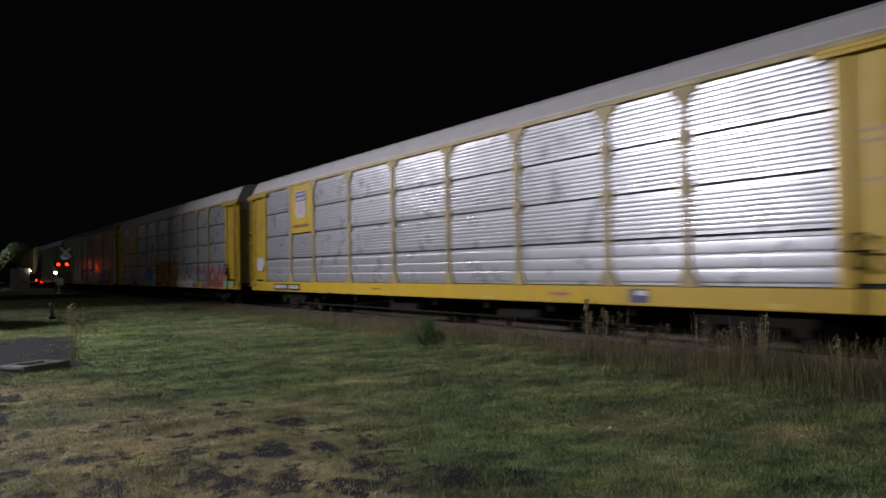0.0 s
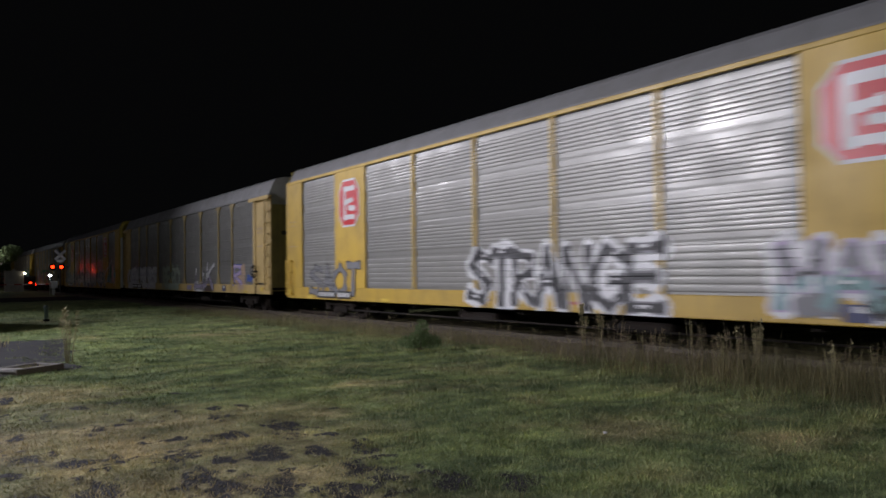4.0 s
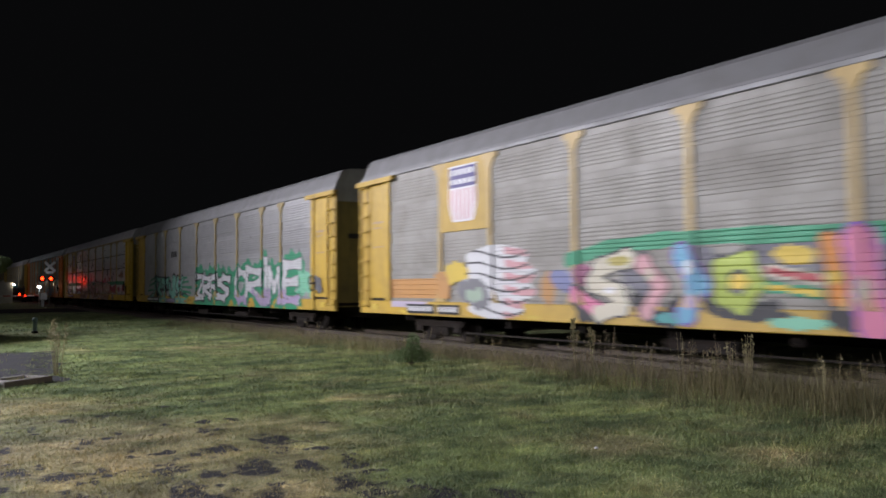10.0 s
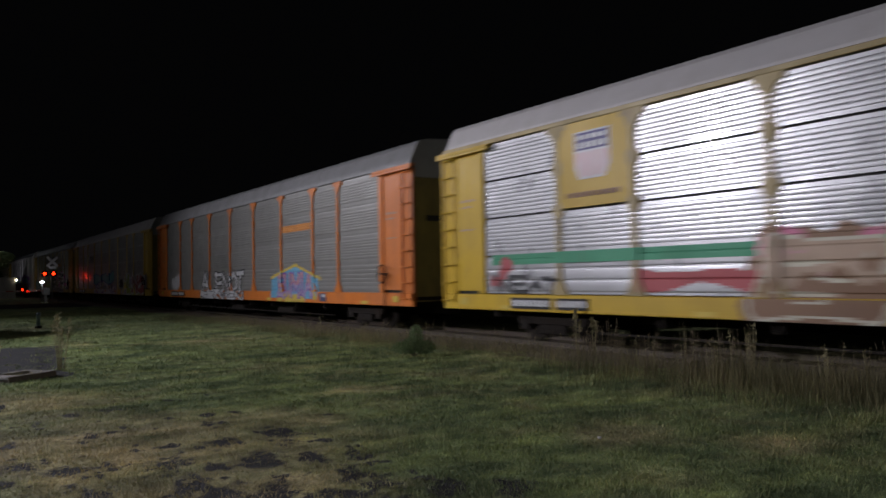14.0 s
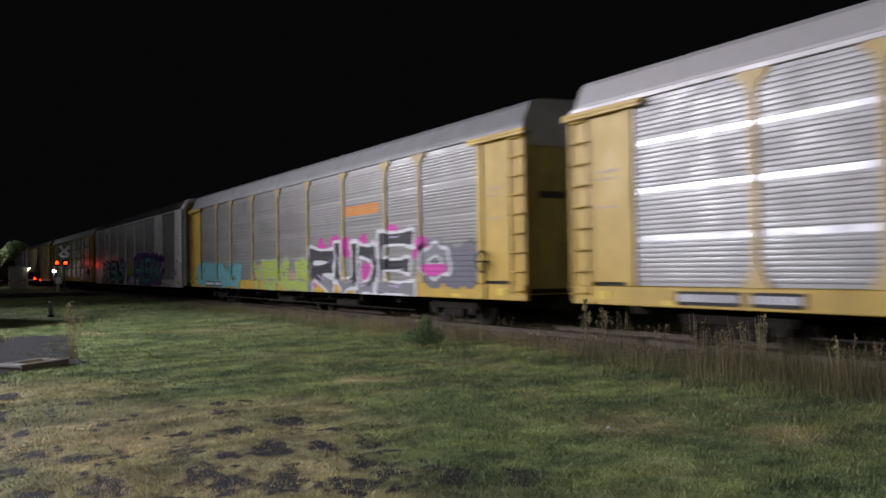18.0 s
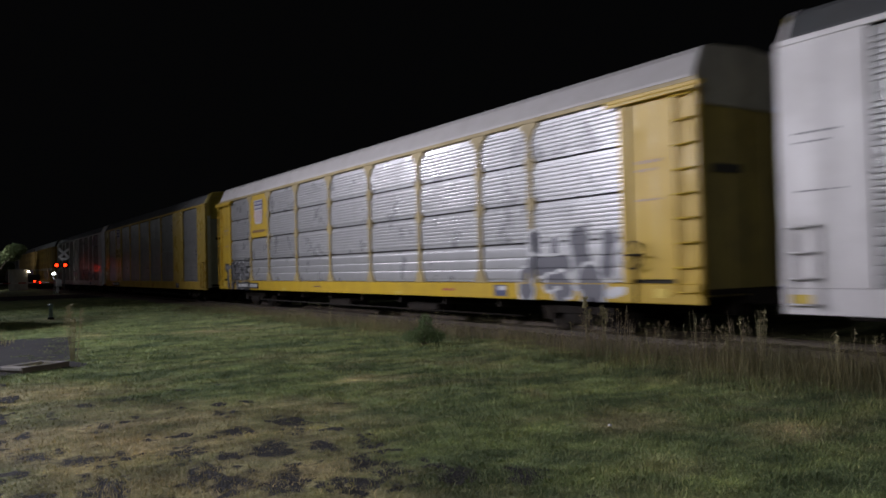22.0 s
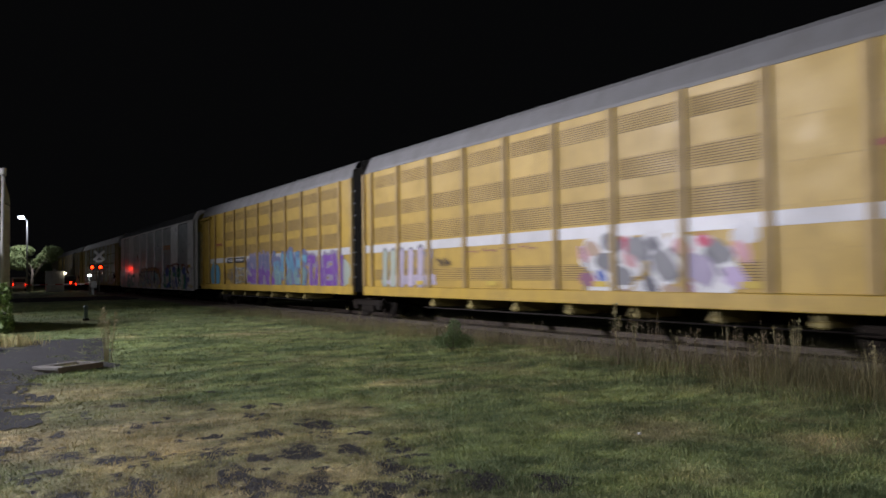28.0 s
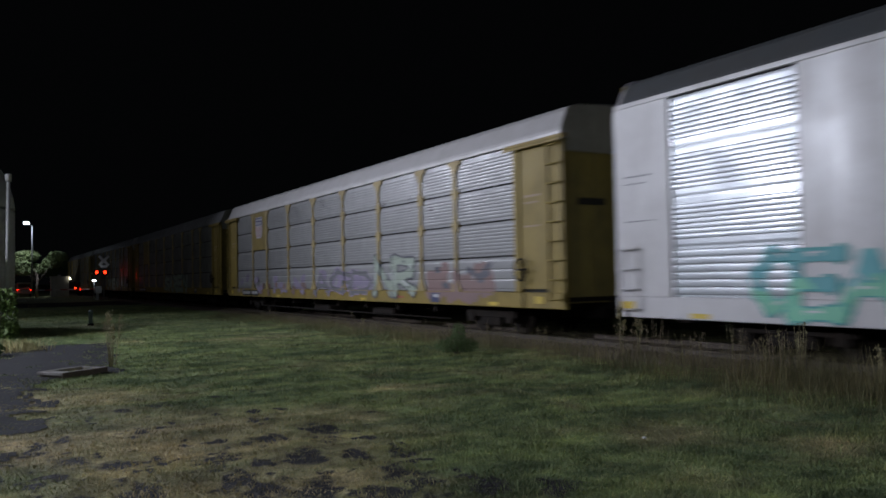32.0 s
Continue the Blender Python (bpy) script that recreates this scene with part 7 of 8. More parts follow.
def sward(name, blades, tone=1.0):
    """Turf: green to straw by the dry attribute, dark soil by the bare one."""
    m, nt, b = nodes_of(name)
    d = nt.nodes.new("ShaderNodeAttribute")
    d.attribute_name = "dry"
    e = nt.nodes.new("ShaderNodeAttribute")
    e.attribute_name = "bare"
    tc = nt.nodes.new("ShaderNodeTexCoord")
    n1 = add(nt, "ShaderNodeTexNoise", Scale=2.2, Detail=6.0, Roughness=0.7)
    n2 = add(nt, "ShaderNodeTexNoise", Scale=38.0, Detail=4.0)
    nt.links.new(tc.outputs["Object"], n1.inputs[0])
    nt.links.new(tc.outputs["Object"], n2.inputs[0])
    spread = ramp(nt, n1.outputs[0], ((0.34, (0, 0, 0)), (0.66, (1, 1, 1))))
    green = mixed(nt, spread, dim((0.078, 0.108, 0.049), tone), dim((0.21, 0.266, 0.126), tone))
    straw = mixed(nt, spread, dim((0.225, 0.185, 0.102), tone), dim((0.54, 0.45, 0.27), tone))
    n0 = add(nt, "ShaderNodeTexNoise", Scale=0.7, Detail=4.0, Roughness=0.6)
    nt.links.new(tc.outputs["Object"], n0.inputs[0])
    patchy = ramp(nt, n0.outputs[0], ((0.34, (0.82, 0.86, 0.84)), (0.64, (1.55, 1.52, 1.36))))
    mp = add(nt, "ShaderNodeMapping")
    mp.inputs["Rotation"].default_value, mp.inputs["Scale"].default_value = (0, 0, radians(-25)), (0.5, 1.9, 1.0)
    nt.links.new(tc.outputs["Object"], mp.inputs[0])
    nw = add(nt, "ShaderNodeTexNoise", Scale=1.0, Detail=3.0, Roughness=0.55)
    nt.links.new(mp.outputs[0], nw.inputs[0])
    waves = ramp(nt, nw.outputs[0], ((0.36, (0.66, 0.7, 0.68)), (0.52, (1.0, 1.0, 1.0)), (0.68, (1.36, 1.3, 1.14))))
    patchy = mixed(nt, 1.0, patchy, waves, "MULTIPLY")
    green = mixed(nt, 1.0, green, patchy, "MULTIPLY")
    straw = mixed(nt, 0.6, straw, patchy, "MULTIPLY")
    c = mixed(nt, d.outputs["Fac"], green, straw)
    if blades:
        g = nt.nodes.new("ShaderNodeNewGeometry")
        mul = nt.nodes.new("ShaderNodeMix")
        mul.data_type, mul.blend_type = "RGBA", "MULTIPLY"
        mul.inputs[0].default_value = 1.0
        nt.links.new(mixed(nt, d.outputs["Fac"], green, straw), mul.inputs[6])
        nt.links.new(ramp(nt, g.outputs["Random Per Island"], ((0.0, (0.68, 0.68, 0.66)), (0.7, (0.98, 0.98, 0.94)), (1.0, (1.25, 1.18, 1.0)))), mul.inputs[7])
        c = mul.outputs[2]
    else:
        c = mixed(nt, ramp(nt, n2.outputs[0], ((0.35, (0, 0, 0)), (0.7, (0.7, 0.7, 0.7)))), c, mixed(nt, 0.5, c, (0.03, 0.03, 0.02)))
        ragged = nt.nodes.new("ShaderNodeMath")
        ragged.operation = "MULTIPLY_ADD"
        n3 = add(nt, "ShaderNodeTexNoise", Scale=11.0, Detail=5.0, Roughness=0.7)
        nt.links.new(tc.outputs["Object"], n3.inputs[0])
        half = nt.nodes.new("ShaderNodeMath")
        half.operation, half.inputs[1].default_value = "MULTIPLY", 0.55
        nt.links.new(n3.outputs[0], half.inputs[0])
        nt.links.new(e.outputs["Fac"], ragged.inputs[0])
        ragged.inputs[1].default_value = 0.75
        nt.links.new(half.outputs[0], ragged.inputs[2])
        soil = mixed(nt, n2.outputs[0], (0.008, 0.008, 0.009), (0.06, 0.056, 0.062))
        c = mixed(nt, ramp(nt, ragged.outputs[0], ((0.42, (0, 0, 0)), (0.72, (1, 1, 1)))), c, soil)
        bp = add(nt, "ShaderNodeBump", Strength=0.9, Distance=0.04)
        nt.links.new(n2.outputs[0], bp.inputs["Height"])
        nt.links.new(bp.outputs[0], b.inputs["Normal"])
    nt.links.new(c, b.inputs["Base Color"])
    b.inputs["Roughness"].default_value = 0.75
    b.inputs["Specular IOR Level"].default_value = 0.25
    return m


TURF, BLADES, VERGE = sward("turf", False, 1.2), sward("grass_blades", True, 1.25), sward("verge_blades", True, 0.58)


def attribute(me, name, values):
    a = me.attributes.new(name, "FLOAT", "POINT")
    a.data.foreach_set("value", np.asarray(values, dtype=np.float32))


me = mesh_from("ground", verts, faces, TURF, True)
attribute(me, "dry", dry_v)
attribute(me, "bare", bare_v)
tagged(new("ground", me), "rough patchy grass, straw-coloured with dark bare soil in places", "ground", kind="structure")


def blades(name, spots, label, category, curl=0.5, kind="stuff", material=None):
    """Grass blades: spots are (x, y, z, height, width, dry)."""
    rng = np.random.default_rng(len(spots))
    s = np.array(spots)
    n = len(s)
    a = rng.uniform(0, 2 * np.pi, n)
    lean = rng.uniform(0.1, 1.0, n) * curl
    la = rng.uniform(0, 2 * np.pi, n)
    ux, uy = np.cos(a) * s[:, 4] / 2, np.sin(a) * s[:, 4] / 2
    dx, dy = np.cos(la) * lean * s[:, 3], np.sin(la) * lean * s[:, 3]
    v = np.zeros((n, 5, 3))
    base = s[:, :3]
    v[:, 0] = base + np.stack([-ux, -uy, np.zeros(n)], 1)
    v[:, 1] = base + np.stack([ux, uy, np.zeros(n)], 1)
    v[:, 2] = base + np.stack([ux * .7 + dx * .35, uy * .7 + dy * .35, s[:, 3] * 0.55], 1)
    v[:, 3] = base + np.stack([-ux * .7 + dx * .35, -uy * .7 + dy * .35, s[:, 3] * 0.55], 1)
    v[:, 4] = base + np.stack([dx, dy, s[:, 3] * (1 - 0.35 * lean)], 1)
    k = np.arange(n)[:, None] * 5
    quads, tris = k + np.array([[0, 1, 2, 3]]), k + np.array([[3, 2, 4]])
    me = bpy.data.meshes.new(name)
    me.vertices.add(n * 5)
    me.vertices.foreach_set("co", v.reshape(-1).astype(np.float32))
    me.loops.add(n * 7)
    me.loops.foreach_set("vertex_index", np.concatenate([quads, tris], 1).reshape(-1).astype(np.int32))
    me.polygons.add(n * 2)
    starts = np.stack([np.arange(n) * 7, np.arange(n) * 7 + 4], 1).reshape(-1)
    me.polygons.foreach_set("loop_start", starts.astype(np.int32))
    me.update(calc_edges=True)
    me.validate()
    me.materials.append(material or BLADES)
    attribute(me, "dry", np.repeat(s[:, 5], 5))
    attribute(me, "bare", np.zeros(n * 5))
    return tagged(new(name, me), label, category, kind=kind)


rng = random.Random(5)
spots = []
while len(spots) < 290000:
    ang = rng.uniform(math.radians(0.5), math.radians(65))
    r = 3.5 * 15.5 ** (rng.random() ** 0.88)
    x, y = r * math.sin(ang), r * math.cos(ang)
    if x > 10.2:
        continue
    if on_asphalt(x, y):
        rim = not on_asphalt(x + 0.45, y - 0.3) and noise.noise(Vector((x * 5, y * 3.5, 41))) > -0.12
        tufted = noise.noise(Vector((x * 1.7, y * 1.7, 40))) > (0.22 if y > 15.6 else 0.05)
        if rng.random() < (0.15 if rim else 0.35 if tufted else 1.0):
            continue
    b = bareness(x, y)
    if rng.random() < b * (0.94 if noise.noise(Vector((x * 13, y * 9, 50))) < 0.2 else 0.4):
        continue
    d = dryness(x, y)
    tuft = 0.6 + 0.5 * noise.noise(Vector((x * 1.1, y * 1.1, 20))) + 0.35 * max(0.0, noise.noise(Vector((x * 5.0, y * 5.0, 21))))
    h = (0.015 + 0.042 * rng.random() ** 1.6) * (0.45 + 0.9 * tuft) * (1.1 if d < 0.35 else 0.9)
    h *= 1 + 0.03 * max(0, r - 8)
    spots.append((x, y, swell(x, y) - 0.005, h, (0.003 + 0.004 * rng.random()) * min(2.4, 1 + 0.10 * max(0, r - 5)), min(1, max(0, d + rng.uniform(-.25, .3)))))
for _ in range(150):
    cx, cy = rng.uniform(6.3, 9.9), 4.0 + 15 * rng.random() ** 1.3
    wide, tall, d = rng.uniform(0.08, 0.3), rng.uniform(0.06, 0.2) * min(1.0, (cx - 5.2) / 3.2), rng.uniform(0.0, 0.3)
    for _ in range(int(260 * wide)):
        x, y = rng.gauss(cx, wide * 0.6), rng.gauss(cy, wide * 0.6)
        spots.append((x, y, swell(x, y) - 0.005, tall * rng.uniform(0.4, 1.15), 0.005 + 0.004 * rng.random(), min(1, max(0, d + rng.uniform(-.1, .2)))))
blades("lawn_grass", spots, "short uneven grass, green to straw yellow", "grass", 1.9)

spots = []
while len(spots) < 46000:
    y = 3.0 + 34 * rng.random() ** 1.5
    x = rng.uniform(8.3, 11.0)
    thick = noise.noise(Vector((x * 0.9, y * 0.5, 30))) + (0.55 if y < 9.8 else 0.45 if y > 16.5 else 0.0)
    edge = max(0.0, min(1.0, (x - 8.3 - 0.4 * noise.noise(Vector((y * 0.7, 1.0, 33)))) / 1.3))
    if rng.random() > 0.1 + thick * (0.25 + 0.75 * edge):
        continue
    h = (0.06 + 0.6 * rng.random() ** 3.0) * (0.2 + 0.8 * edge) * (0.7 + 0.5 * thick) * (1.0 if y < 11 else 0.75)
    spots.append((x, y, swell(x, y), h, 0.0025 + 0.003 * rng.random(), min(1, max(0, 0.1 + 0.55 * rng.random() + 0.3 * edge))))
while len(spots) < 56000:
    y, x = 3.4 + 16 * rng.random() ** 1.7, rng.uniform(9.5, 10.95)
    if rng.random() > 0.5 + noise.noise(Vector((x * 1.4, y * 0.8, 35))) + (0.25 if y < 8.5 else -0.15):
        continue
    spots.append((x, y, swell(x, y), 0.2 + 0.55 * rng.random() ** 1.6, 0.002 + 0.002 * rng.random(), rng.uniform(0.5, 1.0)))
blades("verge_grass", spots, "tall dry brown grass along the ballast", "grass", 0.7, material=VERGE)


# ---------- hardstanding, road, track ----------
ASPHALT = mat("worn_asphalt", (0.052, 0.052, 0.055), 0.95, 0.0, grime=0.5, dirt=(0.05, 0.047, 0.045), scale=0.8, streak=1.5, bump=0.5, spec=0.1)
BALLAST = mat("ballast_stone", (0.19, 0.15, 0.118), 0.9, 0.0, grime=0.5, dirt=(0.11, 0.085, 0.065), scale=6, streak=8, bump=0.6, varied=0.3)
TIMBER = mat("weathered_timber", (0.16, 0.13, 0.105), 0.85, 0.0, grime=0.5, scale=3, streak=14, bump=0.4)
PALE_TIMBER = mat("grey_plank", (0.24, 0.225, 0.21), 0.8, 0.0, grime=0.4, scale=3, streak=14, bump=0.4)
RAILTOP = mat("rusty_rail", (0.075, 0.058, 0.047), 0.6, 0.3, grime=0.5)


def flat_patch(name, test, x0, x1, y0, y1, step, z, material, label):
    """A thin worn sheet with a ragged rim over the ground."""
    gx, gy = np.arange(x0, x1, step), np.arange(y0, y1, step)
    vs, fs, index = [], [], {}

    def vert(i, j):
        if (i, j) not in index:
            index[(i, j)] = len(vs)
            x, y = gx[0] + i * step, gy[0] + j * step
            vs.append((x, y, swell(x, y) + z))
        return index[(i, j)]
    for i in range(len(gx) - 1):
        for j in range(len(gy) - 1):
            if test(gx[i] + step / 2, gy[j] + step / 2):
                fs.append((vert(i, j), vert(i + 1, j), vert(i + 1, j + 1), vert(i, j + 1)))
    return tagged(new(name, mesh_from(name, vs, fs, material, True)), label, "pavement", kind="structure")


flat_patch("pavement", on_asphalt, -9.0, 3.6, 5.0, 23.6, 0.07, 0.012, ASPHALT, "cracked dark asphalt with grassy ragged edge")
road = part("road", boxes((-400, 10.4, 62, 73, -0.06, 0.02)), ASPHALT, None)
tagged(road, "dark asphalt road that leads to the level crossing", "road", kind="structure")
road = part("road", boxes((14.9, 400, 62, 73, -0.06, 0.02)), ASPHALT, None)
tagged(road, "dark asphalt road beyond the level crossing", "road", kind="structure")

bm = bmesh.new()
prof = ((10.35, -0.06), (10.9, -0.02), (11.45, 0.0), (13.9, 0.0), (14.5, -0.04), (15.1, -0.08))
a = [bm.verts.new((x, -60, z)) for x, z in prof]
b = [bm.verts.new((x, 700, z)) for x, z in prof]
for i in range(len(prof) - 1):
    bm.faces.new((a[i], a[i + 1], b[i + 1], b[i]))
bed = part("track_bed", bm, BALLAST, None)
tagged(bed, "grey ballast bed of the railway", "track bed", kind="structure")


def rail_mesh():
    bm = bmesh.new()
    prof = ((-0.07, 0.0), (0.07, 0.0), (0.07, 0.012), (0.012, 0.03), (0.012, 0.11), (0.036, 0.122), (0.036, 0.15), (0.026, 0.158), (-0.026, 0.158), (-0.036, 0.15), (-0.036, 0.122), (-0.012, 0.11), (-0.012, 0.03), (-0.07, 0.012))
    a = [bm.verts.new((x, -60, RAIL - 0.158 + z)) for x, z in prof]
    b = [bm.verts.new((x, 700, RAIL - 0.158 + z)) for x, z in prof]
    for i in range(len(prof)):
        j = (i + 1) % len(prof)
        bm.faces.new((a[i], b[i], b[j], a[j]))
    bmesh.ops.recalc_face_normals(bm, faces=bm.faces)
    return bm


for x in (TRACK_X - 0.735, TRACK_X + 0.735):
    r = part("rail", rail_mesh(), RAILTOP, bed, "dull rust-brown rail")
    r.location = (x, 0, 0)
tie = kept(("tie",), lambda: boxes((TRACK_X - 1.3, TRACK_X + 1.3, -0.115, 0.115, -0.14, -0.034 + 0.004), bevel=0.012), TIMBER)
for i in range(230):
    part("tie", tie, TIMBER, bed, at=(random.uniform(-.03, .03), -6 + i * 0.52, 0.03))

rng = random.Random(11)
vs, fs = [], []
for _ in range(9000):
    x, y = rng.uniform(10.35, 11.9), 3 + 40 * rng.random() ** 1.4
    s = rng.uniform(0.014, 0.034)
    z = float(np.interp(x, [p[0] for p in prof], [p[1] for p in prof]))
    n = len(vs)
    tw = rng.uniform(0, 3)
    for k in range(4):
        aa = tw + k * math.pi / 2
        q = s * rng.uniform(0.7, 1.25)
        vs.append((x + math.cos(aa) * q, y + math.sin(aa) * q, z + s * rng.uniform(0.1, 0.6)))
    vs.append((x + rng.uniform(-s, s) * .3, y + rng.uniform(-s, s) * .3, z + s * rng.uniform(1.0, 1.5)))
    fs += [(n + k, n + (k + 1) % 4, n + 4) for k in range(4)]
tagged(new("ballast", mesh_from("ballast", vs, fs, BALLAST)), "loose grey ballast stones", "gravel", kind="stuff")

# ---------- low things on the grass ----------
slab = new("plank_platform")
slab.location, slab.rotation_euler = (1.44, 15.75, -0.02), (0, 0, radians(36.5))
part("plank", boxes((-0.5, 0.5, -0.31, -0.24, 0.03, 0.085), bevel=0.008), PALE_TIMBER, slab)
part("plank", boxes((-0.5, 0.5, 0.2, 0.31, 0.03, 0.085), bevel=0.008), PALE_TIMBER, slab)
for x, w in ((-0.5, 0.14), (-0.35, 0.1)):
    part("plank", boxes((x, x + w, -0.236, 0.196, 0.03, 0.08), bevel=0.008), PALE_TIMBER, slab)
part("plank", boxes((0.38, 0.5, -0.236, 0.196, 0.03, 0.08), bevel=0.008), PALE_TIMBER, slab)
part("inner_board", boxes((-0.24, 0.37, -0.12, 0.05, -0.01, 0.045), bevel=0.008), TIMBER, slab, "sunken dark board")
for x in (-0.4, 0.4):
    part("bearer", boxes((x - 0.05, x + 0.05, -0.305, 0.305, -0.02, 0.03), bevel=0.006), TIMBER, slab)
# darker timber paints the shade on the side facing the onlooker
part("kerb_face", boxes((-0.5, 0.5, -0.332, -0.312, -0.02, 0.078), bevel=0.004), TIMBER, slab, "side board, darkened as the shaded side")
spots = []
for _ in range(260):
    x, y = rng.gauss(1.5, 0.14), rng.gauss(15.85, 0.16)
    spots.append((x, y, swell(x, y) - 0.01, rng.uniform(0.08, 0.2), 0.006, rng.uniform(0.3, 0.8)))
for _ in range(700):
    x, y = rng.gauss(0.75, 0.35), rng.gauss(22.3, 0.5)
    spots.append((x, y, swell(x, y) - 0.01, rng.uniform(0.1, 0.4), 0.012, rng.uniform(0.4, 1.0)))
blades("grass_tuft", spots, "pale dry grass tufts between planks and on the asphalt", "grass", 0.8)
tagged(slab, "low weathered plank platform on the asphalt edge", "platform")


def stems(name, at, n, height, spread, seed, head, label, leafy=0.4, thick=0.006, stalk=None, leaf=None, zone=(0.1, 0.85)):
    """An upright weed: thin stems, narrow leaves and seed heads."""
    rng = random.Random(seed)
    th = new(name)
    th.location = at
    lf, hd = bmesh.new(), bmesh.new()
    for _ in range(n):
        a = rng.uniform(0, 6.28)
        d = spread * rng.random()
        h = height * rng.uniform(0.7, 1.0)
        p0 = Vector((math.cos(a) * d * 0.35, math.sin(a) * d * 0.35, -0.02))
        p1 = Vector((math.cos(a) * d, math.sin(a) * d, h))
        part("stem", rod(bmesh.new(), p0, p1, thick, thick * 0.5, 5), stalk or STRAW, th)
        for k in range(int(12 * leafy) + 2):
            t = rng.uniform(*zone)
            c = p0.lerp(p1, t)
            b2 = rng.uniform(0, 6.28)
            w = Vector((math.cos(b2), math.sin(b2), rng.uniform(-.1, .6))) * rng.uniform(0.06, 0.16)
            u = Vector((-math.sin(b2), math.cos(b2), 0)) * 0.014
            q = [lf.verts.new(v) for v in (c, c + w * .5 + u, c + w, c + w * .5 - u)]
            lf.faces.new(q)
        for k in range(int(head)):
            c = p1 + Vector((rng.gauss(0, .022), rng.gauss(0, .022), -rng.random() * 0.22 * height))
            u = Vector((rng.gauss(0, 1), rng.gauss(0, 1), rng.gauss(0, 1))).normalized() * 0.022
            w = u.cross(Vector((rng.random(), 1, rng.random()))).normalized() * 0.012
            hd.faces.new([hd.verts.new(v) for v in (c - u, c + w, c + u, c - w)])
    part("leaves", lf, leaf or LEAF_DRY, th)["kind"] = "stuff"
    if head:
        part("seed_head", hd, stalk or STRAW, th)["kind"] = "stuff"
    else:
        hd.free()
    return tagged(th, label, "weed")


STRAW = mat("dry_stalk", (0.22, 0.18, 0.11), 0.8, 0.0, grime=0.3, scale=8)
BROWN_STALK = mat("brown_stalk", (0.24, 0.19, 0.12), 0.85, 0.0, grime=0.3, scale=8)
PALE_STALK = mat("pale_stalk", (0.34, 0.30, 0.16), 0.8, 0.0, grime=0.2, scale=8)
PALE_LEAF = mat("pale_weed_leaf", (0.27, 0.29, 0.12), 0.7, 0.0, grime=0.2, scale=8)
LEAF_DRY = mat("weed_leaf", (0.10, 0.115, 0.05), 0.7, 0.0, grime=0.3, scale=8)
LEAF = mat("green_leaf", (0.07, 0.13, 0.03), 0.6, 0.0, grime=0.2, scale=5, varied=0.2)
stems("tall_weed", (2.2, 16.4, 0), 8, 1.05, 0.3, 1, 20, "tall straw-coloured weed beside the asphalt", 1.0, 0.009, PALE_STALK, PALE_STALK, (0.55, 1.0))
stems("tall_weed", (11.0, 11.75, 0), 3, 0.98, 0.08, 2, 60, "narrow pale green weed spike beside the ballast", 1.4, 0.009, PALE_STALK, PALE_LEAF)
stems("tall_weed", (11.22, 11.5, 0), 3, 0.95, 0.08, 3, 60, "narrow pale green weed spike beside the ballast", 1.4, 0.009, PALE_STALK, PALE_LEAF)
rng = random.Random(23)
for k in range(54):
    y = 4.3 + (6.2 * rng.random() if k < 34 else 6.2 + 15 * rng.random())
    x = rng.uniform(9.5, 10.95)
    near = y < 10.5
    stems("dry_stalk_clump", (x, y, 0), rng.randint(4, 8) if near else rng.randint(2, 4), rng.uniform(0.55, 1.0) if near else rng.uniform(0.3, 0.6), rng.uniform(0.15, 0.4), 100 + k,
          rng.choice((0, 2, 3)), "tall dry brown grass stalks in the verge", 0.08, 0.0035, BROWN_STALK if k % 3 else PALE_STALK, BROWN_STALK)


def leaf_cloud(bm, centre, radii, n, size, rng):
    for _ in range(n):
        d = Vector((rng.gauss(0, 1), rng.gauss(0, 1), rng.gauss(0, 1))).normalized() * (0.35 + 0.65 * rng.random() ** 0.5)
        c = Vector(centre) + Vector((d.x * radii[0], d.y * radii[1], d.z * radii[2]))
        u = Vector((rng.gauss(0, 1), rng.gauss(0, 1), rng.gauss(0, 1))).normalized() * size * rng.uniform(0.6, 1.3)
        w = u.cross(Vector((rng.gauss(0, 1), rng.gauss(0, 1), rng.gauss(0, 1)))).normalized() * size * 0.5
        bm.faces.new([bm.verts.new(v) for v in (c - u, c + w, c + u, c - w)])


def shrub(name, at, clumps, n, size, seed, label, category="bush", material=None):
    rng = random.Random(seed)
    th = new(name)
    th.location = at
    bm = bmesh.new()
    for c, r in clumps:
        rod(bm, (0, 0, -0.05), (c[0], c[1], c[2]), 0.025, 0.008, 5)
    part("branches", bm, TIMBER, th)
    bm = bmesh.new()
    for c, r in clumps:
        leaf_cloud(bm, c, r, n, size, rng)
    part("leaves", bm, material or LEAF, th)
    return tagged(th, label, category)


shrub("shrub", (8.72, 14.3, 0), [((0, 0, 0.2), (0.28, 0.28, 0.2)), ((0.05, 0, 0.42), (0.16, 0.16, 0.22)), ((-.15, 0.1, 0.15), (0.3, 0.3, 0.15)), ((0.2, -.1, 0.15), (0.25, 0.25, 0.16))], 800, 0.02, 2, "small feathery green shrub at the grass edge", "bush", mat("feathery_leaf", (0.11, 0.17, 0.06), 0.7, 0.0, grime=0.2, scale=6, varied=0.2))
